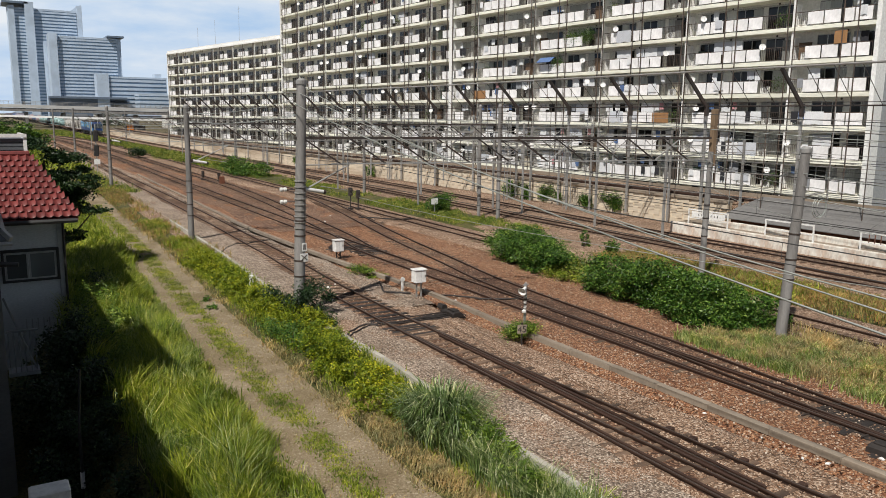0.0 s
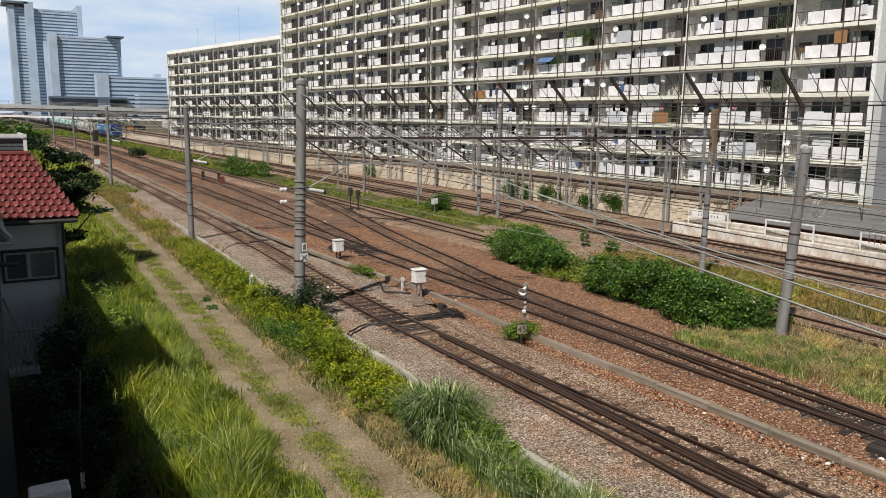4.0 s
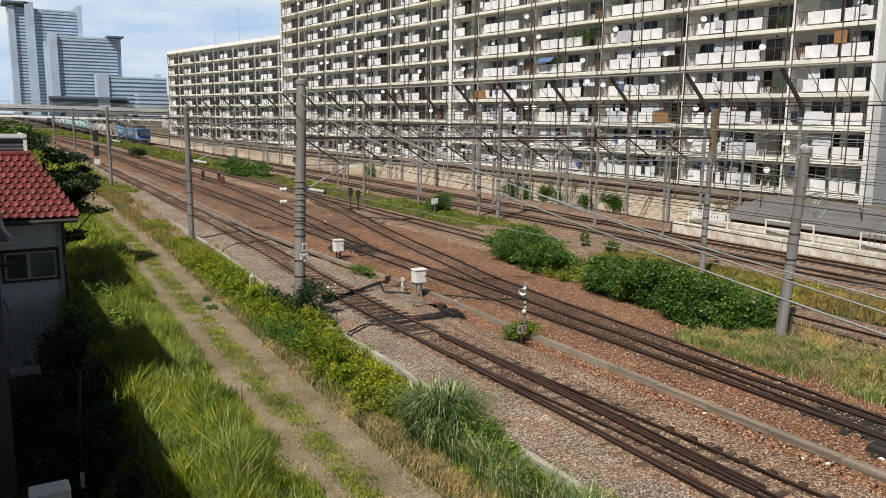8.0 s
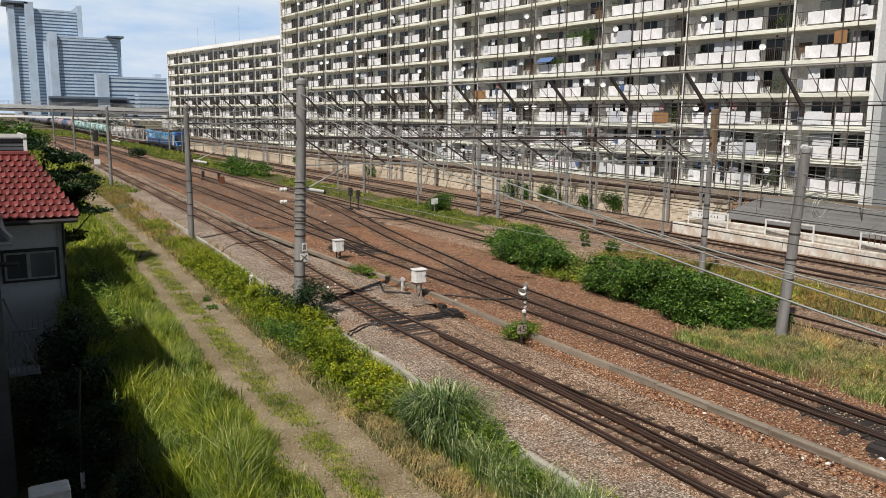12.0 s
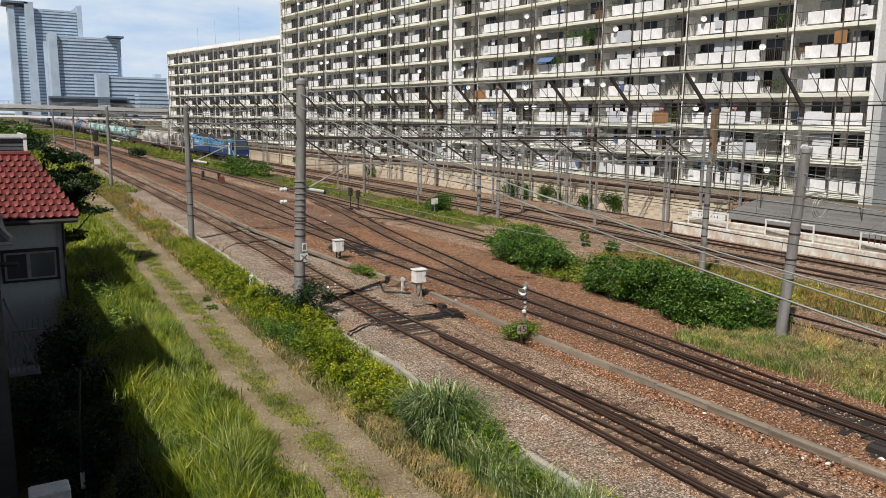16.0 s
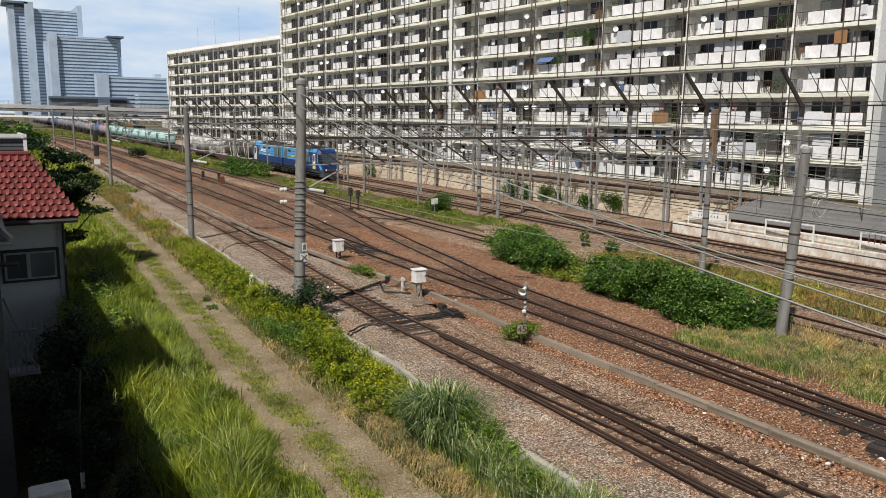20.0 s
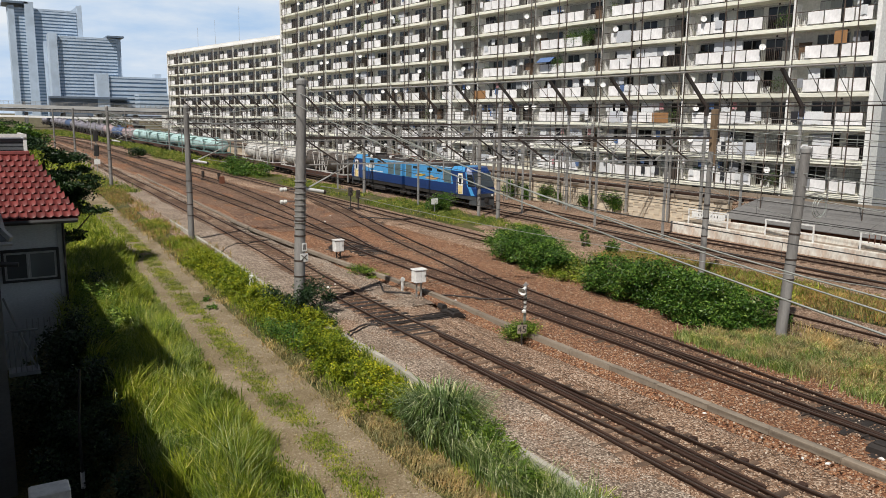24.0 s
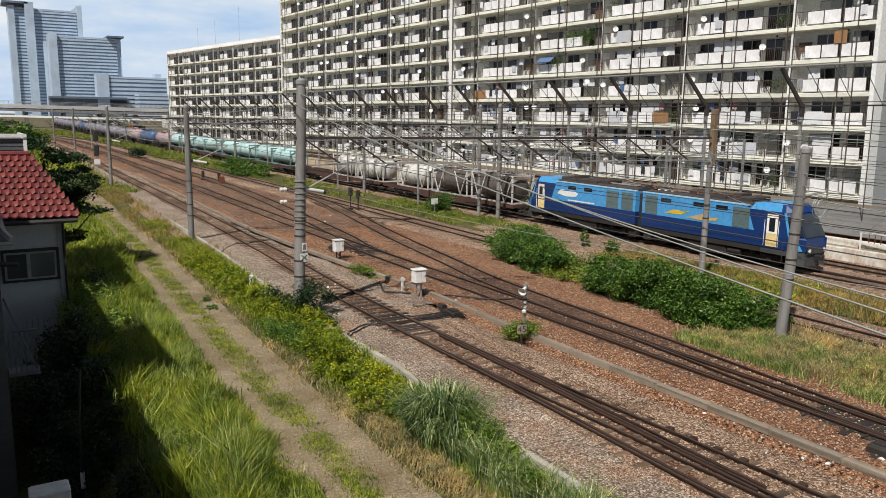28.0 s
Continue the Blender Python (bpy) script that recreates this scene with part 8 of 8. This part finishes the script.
        # underframe and bogies
        add("cab_sill", Geo().loft([ring(9.41, 1.36, 0.86, 1.195), ring(11.3, 1.34, 0.86, 1.195), ring(11.95, 1.0, 0.86, 1.195)]), M_SILL, "grey cab sill")
        add("equipment_box", Geo().box(4.1, 7.0, -1.25, 1.25, 0.26, 0.89, 0.05), M_BOGIE)
        add("equipment_box", Geo().box(0.32, 1.0, -1.2, 1.2, 0.30, 0.89, 0.05), M_BOGIE)
        for sy in (-1.1, 1.1):
            add("air_tank", Geo().tube((7.1, sy, 0.62), (8.0, sy, 0.62), 0.2, None, 12), M_BOGIE)
        wheels += bogie(own, s * 2.6) + bogie(own, s * 8.7)
        # roof equipment
        for rx, rl, rw, rh in ((0.5, 0.7, 0.5, 0.22), (3.6, 0.7, 0.75, 0.34), (6.75, 0.5, 0.6, 0.42), (7.5, 0.8, 0.95, 0.30)):
            add("roof_case", Geo().box(rx, rx + rl, -rw, rw, 3.56, 3.60 + rh, 0.04), M_LOCOROOF)
        add("roof_grille", Geo().box(4.5, 6.5, -1.02, -0.84, 3.52, 3.82, 0.02).box(4.5, 6.5, 0.84, 1.02, 3.52, 3.82, 0.02), M_LOCOROOF)
        add("bus_bar", Geo().tube((0.4, -0.75, 3.92), (8.4, -0.75, 3.88), 0.03, None, 6), M_RUSTSTEEL)
        for k in range(5):
            add("insulator", Geo().lathe([(0.05, 0), (0.11, 0.03), (0.06, 0.09), (0.11, 0.14), (0.05, 0.30)], 9, (0.8 + 1.75 * k, -0.75, 3.58)), M_RUSTSTEEL)
        add("roof_box", Geo().box(4.4, 6.6, -0.8, 0.8, 3.60, 3.86, 0.05), M_LOCOROOF)
        add("roof_cooler", Geo().box(6.8, 8.3, -0.9, 0.9, 3.55, 3.78, 0.05), M_LOCOROOF)
        for k in range(3):
            add("insulator", Geo().lathe([(0.04, 0), (0.1, 0.03), (0.05, 0.08), (0.1, 0.12), (0.05, 0.18)], 9, (1.0 + 0.55 * k, -0.6, 3.56)), M_PORCELAIN)
        add("pantograph_base", Geo().box(1.0, 3.4, -0.55, -0.47, 3.72, 3.78).box(1.0, 3.4, 0.47, 0.55, 3.72, 3.78), M_STEEL)
        zt = 5.0 if s == -1 else 4.02
        xm = 3.9 if s == -1 else 3.3
        add("pantograph_arm", Geo().tube((1.3, 0, 3.78), (xm, 0, (3.78 + zt) / 2 + 0.05), 0.035, None, 6).tube((xm, 0, (3.78 + zt) / 2 + 0.05), (1.9, 0, zt), 0.03, None, 6), M_STEEL)
        add("collector_head", Geo().tube((1.9, -0.8, zt - 0.12), (1.9, -0.5, zt + 0.03), 0.025, None, 6).tube((1.9, -0.5, zt + 0.03), (1.9, 0.5, zt + 0.03), 0.03, None, 6).tube((1.9, 0.5, zt + 0.03), (1.9, 0.8, zt - 0.12), 0.025, None, 6), M_STEEL)
        add("bus_bar", Geo().tube((0.4, 0.5, 3.78), (8.6, 0.5, 3.78), 0.025, None, 6), M_STEEL)
    part("gangway", Geo().box(-0.298, 0.298, -1.05, 1.05, 0.95, 3.35, 0.04), M_DARKTRIM, own, "black gangway bellows")
    # flank emblem shapes: a white blot on the rear half, a yellow sweep on the front half
    for sy in (-1, 1):
        part("white_mark", Geo().loft([[(x, sy * 1.414, z) for x, z in ((-8.2, 2.60), (-7.8, 2.95), (-7.0, 2.90), (-6.4, 2.95), (-5.9, 2.75), (-6.2, 2.50), (-7.2, 2.45))], [(x, sy * 1.404, z) for x, z in ((-8.2, 2.60), (-7.8, 2.95), (-7.0, 2.90), (-6.4, 2.95), (-5.9, 2.75), (-6.2, 2.50), (-7.2, 2.45))]]), M_WHITE, own, "white flank mark")
        part("white_line", Geo().box(-7.0, -4.2, sy * 1.412 - 0.006, sy * 1.412 + 0.006, 2.15, 2.24), M_WHITE, own)
        part("yellow_sweep", Geo().loft([[(x, sy * 1.414, z) for x, z in ((2.2, 2.32), (3.0, 2.62), (4.1, 2.56), (4.2, 2.66), (3.6, 2.36))], [(x, sy * 1.404, z) for x, z in ((2.2, 2.32), (3.0, 2.62), (4.1, 2.56), (4.2, 2.66), (3.6, 2.36))]]), M_YELLOW, own, "yellow flank sweep")
        part("yellow_sweep", Geo().loft([[(x, sy * 1.416, z) for x, z in ((4.0, 2.22), (4.5, 2.38), (5.3, 2.62), (5.8, 2.42), (6.5, 2.50), (6.2, 2.26), (5.2, 2.18))], [(x, sy * 1.405, z) for x, z in ((4.0, 2.22), (4.5, 2.38), (5.3, 2.62), (5.8, 2.42), (6.5, 2.50), (6.2, 2.26), (5.2, 2.18))]]), M_ORANGEMARK, own, "orange flank mark")
    return own, wheels


M_TANKS = {
    "green": worn("tank_green", (0.50, 0.70, 0.68), (0.34, 0.50, 0.48), 0.4, 0, 5, 0.5, 0.5, 0.03, 0.08, (0.4, 1, 1)),
    "pink": worn("tank_pink_grey", (0.44, 0.33, 0.34), (0.26, 0.20, 0.21), 0.5, 0, 5, 0.5, 0.5, 0.03, 0.08),
    "blue": worn("tank_blue", (0.085, 0.13, 0.25), (0.05, 0.075, 0.15), 0.45, 0, 5, 0.5, 0.5, 0.03, 0.08),
    "violet": worn("tank_violet_grey", (0.25, 0.235, 0.275), (0.13, 0.12, 0.15), 0.5, 0, 5, 0.5, 0.5, 0.03, 0.1),
    "white": worn("tank_white", (0.76, 0.74, 0.70), (0.26, 0.22, 0.185), 0.4, 0.1, 4, 0.8, 0.95, 0.03, 0.06),
    "brown": worn("tank_brown_grey", (0.13, 0.108, 0.09), (0.06, 0.048, 0.04), 0.5, 0.1, 4, 0.5, 0.7, 0.03, 0.06),
}
M_WAGONBEAM = worn("wagon_rust", (0.095, 0.042, 0.028), (0.045, 0.025, 0.018), 0.85, 0.1, 8, 0.6, 0.7, 0.2)
M_TANKFRAME = worn("tank_frame_green", (0.20, 0.33, 0.31), (0.10, 0.12, 0.11), 0.6, 0.1, 5, 0.7, 0.7, 0.05)
WORDS = {"green": "pale sea-green", "pink": "pinkish grey", "blue": "dark blue", "violet": "violet-grey", "white": "dirty white", "brown": "brown-grey"}


def tank_wagon(colour, far=False):
    own = new("tank_wagon")
    tagged(own, WORDS[colour] + " cylindrical oil tank wagon on two bogies", "tank wagon", "tank wagons")
    mat = M_TANKS[colour]
    part("tank", Geo().lathe([(0.25, -5.05), (0.8, -4.97), (1.12, -4.75), (1.24, -4.4), (1.24, -2.05), (1.26, -2.0), (1.26, -1.9), (1.24, -1.85), (1.30, 0.0), (1.24, 1.85), (1.26, 1.9), (1.26, 2.0), (1.24, 2.05), (1.24, 4.4), (1.12, 4.75), (0.8, 4.97), (0.25, 5.05)], 24, (0, 0, 2.38), axis="x"), mat, own, smooth=True)
    part("dome", Geo().lathe([(0.5, 3.6), (0.5, 3.9), (0.4, 3.98), (0.1, 4.0)], 14), mat, own, smooth=True)
    part("walkway", Geo().box(-2.2, 2.2, -0.75, -0.45, 3.66, 3.70).box(-2.2, 2.2, 0.45, 0.75, 3.66, 3.70), M_DARKSTEEL, own)
    part("underframe", Geo().box(-6.5, 6.5, -0.35, 0.35, 0.72, 1.06, 0.02).box(-6.55, -6.25, -1.25, 1.25, 0.72, 1.04).box(6.25, 6.55, -1.25, 1.25, 0.72, 1.04), M_BOGIE, own)
    for x in (-4.6, 4.6):
        part("saddle", Geo().box(x - 0.25, x + 0.25, -1.0, 1.0, 1.0, 1.62), M_BOGIE, own)
    for sy in (-1, 1):
        part("end_rail", Geo().tube((6.35, sy * 1.2, 1.04), (6.35, sy * 1.2, 2.1), 0.025, None, 5).tube((-6.35, sy * 1.2, 1.04), (-6.35, sy * 1.2, 2.1), 0.025, None, 5), M_STEEL, own)
        part("ladder", Geo().tube((0.35, sy * 1.40, 1.1), (0.35, sy * 0.9, 3.7), 0.022, None, 5).tube((-0.05, sy * 1.40, 1.1), (-0.05, sy * 0.9, 3.7), 0.022, None, 5), M_STEEL, own)
    part("coupler", Geo().box(6.5, 6.78, -0.12, 0.12, 0.74, 0.98).box(-6.78, -6.5, -0.12, 0.12, 0.74, 0.98), M_BOGIE, own)
    for x in (-4.4, 4.4):
        (plain_bogie if far else bogie)(own, x, 1.75, 0.43)
    return own


def flat_wagon(length, load):
    own = new("flat_wagon")
    tagged(own, ("rust-red flat wagon loaded with " + WORDS[load] + " framed tank containers") if load else "empty rust-red container flat wagon with low frame", "flat wagon", "flat wagons")
    h = length / 2 - 0.35
    for sy in (-1, 1):
        part("side_beam", Geo().loft([[(x, sy * 1.3 - 0.05, 1.0), (x, sy * 1.3 + 0.05, 1.0), (x, sy * 1.3 + 0.05, zb), (x, sy * 1.3 - 0.05, zb)] for x, zb in ((-h, 0.75), (-h * 0.45, 0.70), (-h * 0.3, 0.45), (h * 0.3, 0.45), (h * 0.45, 0.70), (h, 0.75))]), M_WAGONBEAM, own)
    part("centre_beam", Geo().box(-h, h, -0.25, 0.25, 0.6, 0.98), M_BOGIE, own)
    for k in range(7):
        x = -h + 0.1 + (2 * h - 0.2) * k / 6
        part("cross_beam", Geo().box(x - 0.08, x + 0.08, -1.25, 1.25, 0.8, 1.0), M_WAGONBEAM, own)
    part("coupler", Geo().box(h, h + 0.33, -0.12, 0.12, 0.74, 0.98).box(-h - 0.33, -h, -0.12, 0.12, 0.74, 0.98), M_BOGIE, own)
    ws = bogie(own, -h * 0.7, 1.9, 0.43) + bogie(own, h * 0.7, 1.9, 0.43)
    return own, ws


def tank_container(colour):
    own = new("tank_container")
    tagged(own, WORDS[colour] + " tank container in a steel frame with slanted braces", "tank container", "tank containers")
    mat = M_TANKS[colour]
    part("vessel", Geo().lathe([(0.2, -2.85), (0.7, -2.78), (1.02, -2.55), (1.12, -2.2), (1.12, 2.2), (1.02, 2.55), (0.7, 2.78), (0.2, 2.85)], 22, (0, 0, 1.33), axis="x"), mat, own, smooth=True)
    for x in (-1.3, 0.0, 1.3):
        part("rib", Geo().lathe([(1.14, x - 0.05), (1.16, x - 0.05), (1.16, x + 0.05), (1.14, x + 0.05)], 22, (0, 0, 1.33), axis="x"), mat, own)
    for sx in (-1, 1):
        for sy in (-1, 1):
            part("corner_post", Geo().box(sx * 2.97 - 0.06, sx * 2.97 + 0.06, sy * 1.16 - 0.06, sy * 1.16 + 0.06, 0, 2.5), M_TANKS["white"], own)
            part("brace", Geo().beam((sx * 2.95, sy * 1.17, 2.35), (sx * 1.9, sy * 1.17, 0.12), 0.06, 0.10), M_TANKS["white"], own)
            part("brace", Geo().beam((sx * 0.9, sy * 1.17, 2.3), (sx * 1.85, sy * 1.17, 0.12), 0.06, 0.10), M_TANKS["white"], own)
        part("end_beam", Geo().box(sx * 2.97 - 0.06, sx * 2.97 + 0.06, -1.1, 1.1, 0, 0.14), M_TANKS["white"], own)
        part("end_beam", Geo().box(sx * 2.97 - 0.06, sx * 2.97 + 0.06, -1.1, 1.1, 2.38, 2.5), M_TANKS["white"], own)
    for sy in (-1, 1):
        part("side_rail", Geo().box(-2.9, 2.9, sy * 1.16 - 0.05, sy * 1.16 + 0.05, 0.0, 0.12), M_TANKS["white"], own)
        part("side_rail", Geo().box(-2.9, -0.9, sy * 1.16 - 0.04, sy * 1.16 + 0.04, 2.4, 2.48), M_TANKS["white"], own)
        part("side_rail", Geo().box(0.9, 2.9, sy * 1.16 - 0.04, sy * 1.16 + 0.04, 2.4, 2.48), M_TANKS["white"], own)
    part("walkway", Geo().box(-2.4, 2.4, -0.3, 0.3, 2.47, 2.5), M_STEEL, own)
    part("manhole", Geo().lathe([(0.3, 2.4), (0.32, 2.55), (0.28, 2.6), (0.05, 2.62)], 12), mat, own, "domed manhole lid")
    return own


def plain_container(colour):
    own = new("tank_container")
    tagged(own, WORDS[colour] + " smooth tank container between square end frames", "tank container", "tank containers")
    mat = M_TANKS[colour]
    part("vessel", Geo().lathe([(0.2, -2.98), (0.65, -2.95), (0.9, -2.86), (1.00, -2.70), (1.02, -2.55), (1.02, 2.55), (1.00, 2.70), (0.9, 2.86), (0.65, 2.95), (0.2, 2.98)], 24, (0, 0, 1.22), axis="x"), mat, own, smooth=True)
    for sx in (-1, 1):
        fr = part("end_frame", Geo().box(sx * 2.95 - 0.07, sx * 2.95 + 0.07, -1.22, -1.12, 0, 2.0).box(sx * 2.95 - 0.07, sx * 2.95 + 0.07, 1.12, 1.22, 0, 2.0), M_TANKFRAME, own, "grimy green end frame")
        part("cross_bar", Geo().box(sx * 2.95 - 0.06, sx * 2.95 + 0.06, -1.119, 1.119, 0, 0.16), M_TANKFRAME, fr)
        part("cross_bar", Geo().box(sx * 3.03 - 0.03, sx * 3.03 + 0.03, -1.119, 1.119, 1.86, 2.0), M_TANKFRAME, fr)
        part("saddle", Geo().box(sx * 1.7 - 0.15, sx * 1.7 + 0.15, -1.0, 1.0, 0.0, 0.45), M_BOGIE, own)
    for sy in (-1, 1):
        part("side_rail", Geo().box(-2.88, 2.88, sy * 1.15 - 0.05, sy * 1.15 + 0.05, 0.0, 0.12), M_TANKFRAME, own)
    part("walkway", Geo().box(-2.6, 2.6, -0.35, 0.35, 2.26, 2.30), M_STEEL, own)
    part("manhole", Geo().lathe([(0.28, 2.16), (0.3, 2.36), (0.26, 2.42), (0.05, 2.44)], 12), M_TANKFRAME, own, "domed manhole lid")
    return own


# distance of the nose along the track from y = 0, second by second
NOSE = [(0.0, 229.0), (2.0, 215.4), (4.0, 201.4), (6.0, 186.8), (8.0, 173.0), (10.0, 159.2), (12.0, 145.2), (14.5, 126.1), (16.0, 114.2), (17.0, 106.5), (18.0, 98.9), (19.0, 91.4),
        (20.0, 83.9), (21.0, 76.6), (21.5, 72.8), (23.5, 57.6), (24.0, 53.8), (24.5, 50.0), (25.0, 46.1), (25.5, 42.4), (26.0, 38.8), (26.5, 35.2), (27.0, 31.5), (27.5, 27.8), (28.0, 24.0)]
_line = np.array([eye_scaled((track_x("freight", y), y, RAIL_TOP)) for y in np.linspace(-40, 1000, 5201)])
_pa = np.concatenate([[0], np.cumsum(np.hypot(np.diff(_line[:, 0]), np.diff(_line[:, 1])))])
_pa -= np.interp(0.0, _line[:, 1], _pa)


def on_track(s):
    return [float(np.interp(s, _pa, _line[:, i])) for i in range(3)]


def rail_pose(s, half, lift=0.0):
    """Pose at distance s, heading down the track, bogies half metres fore and aft of the middle."""
    a, b = on_track(s - half), on_track(s + half)
    dip = math.degrees(math.atan2(b[2] - a[2], math.hypot(a[0] - b[0], a[1] - b[1])))
    return pose((a[0] + b[0]) / 2, (a[1] + b[1]) / 2, (a[2] + b[2]) / 2 + 0.004 + lift, 0, dip, math.degrees(math.atan2(a[1] - b[1], a[0] - b[0])))


LOCO, LOCO_WHEELS = locomotive()
LOCO_VIEW_SCALE = 0.955


def resize(own, k):
    """Scale a thing and its parts to suit their size in the camera's view."""
    done = set()
    for ob in own.children_recursive:
        if ob.data and ob.data.name not in done:
            done.add(ob.data.name)
            ob.data.transform(Matrix.Diagonal((k, k, k, 1)))
        ob.location = ob.location * k
    bpy.context.view_layer.update()


resize(LOCO, LOCO_VIEW_SCALE)
TRAIN, FLAT_WHEELS = [(LOCO, 12.45, 6.0, 0.0)], []
at_ = 24.95
for length, load, spots in ((21.6, "brown", (-7.2, -1.0, 5.2)), (21.6, "white", (-8.0, -2.0))):
    w_, ws_ = flat_wagon(length, load)
    TRAIN.append((w_, at_ + length / 2, length * 0.33, 0.0))
    FLAT_WHEELS.append((w_, ws_))
    for k in spots:
        c_ = tank_container("white" if (load == "white" or k > 5) else "brown")
        resize(c_, 0.92)
        TRAIN.append((c_, at_ + length / 2 + k, 2.0, 1.005))
    at_ += length
at_ += 0.9
pair_ = None
for k in range(4):
    w_, ws_ = flat_wagon(14.7, "green")
    TRAIN.append((w_, at_ + 7.35, 14.7 * 0.33, 0.0))
    for dx in (-3.2, 3.2):
        if pair_ is None:
            c_ = pair_ = plain_container("green")
        else:
            c_ = copy_thing(pair_, Matrix())
        TRAIN.append((c_, at_ + 7.35 + dx, 2.0, 1.005))
    at_ += 14.7
first = {}
for i_, colour in enumerate(["pink", "blue", "pink", "violet", "violet", "violet", "violet", "violet", "blue", "violet", "violet", "violet", "violet", "violet"]):
    if (colour, i_ > 3) in first:
        w_ = copy_thing(first[colour, i_ > 3], Matrix())
    else:
        w_ = first[colour, i_ > 3] = tank_wagon(colour, i_ > 3)
        resize(w_, 0.885)
    TRAIN.append((w_, at_ + 6.0, 3.9, 0.0))
    at_ += 12.01


def motions():
    """The whole train runs down the freight track; the wheels of its nearer part turn."""
    times = [0.0, 1.0, 2.0, 3.0, 4.0, 5.0, 6.0, 7.0, 8.0, 9.0, 10.0, 11.0, 12.0, 13.0, 14.0, 15.0, 16.0, 17.0, 18.0, 19.0, 20.0, 21.0, 22.0, 23.0, 24.0, 25.0, 26.0, 27.0, 28.0]
    for ob, back, half, lift in TRAIN:
        walk(ob, [(t, rail_pose(along(NOSE, t) + back, half, lift)) for t in times])
    spin = [28.0 * k / 420 for k in range(421)]
    for w in LOCO_WHEELS:
        x = w.matrix_basis.translation.x
        walk(w, [(t, pose(x, 0, WHEEL_R * LOCO_VIEW_SCALE, 0, math.degrees((229.0 - along(NOSE, t)) / (WHEEL_R * LOCO_VIEW_SCALE)), 0)) for t in spin])


motions()
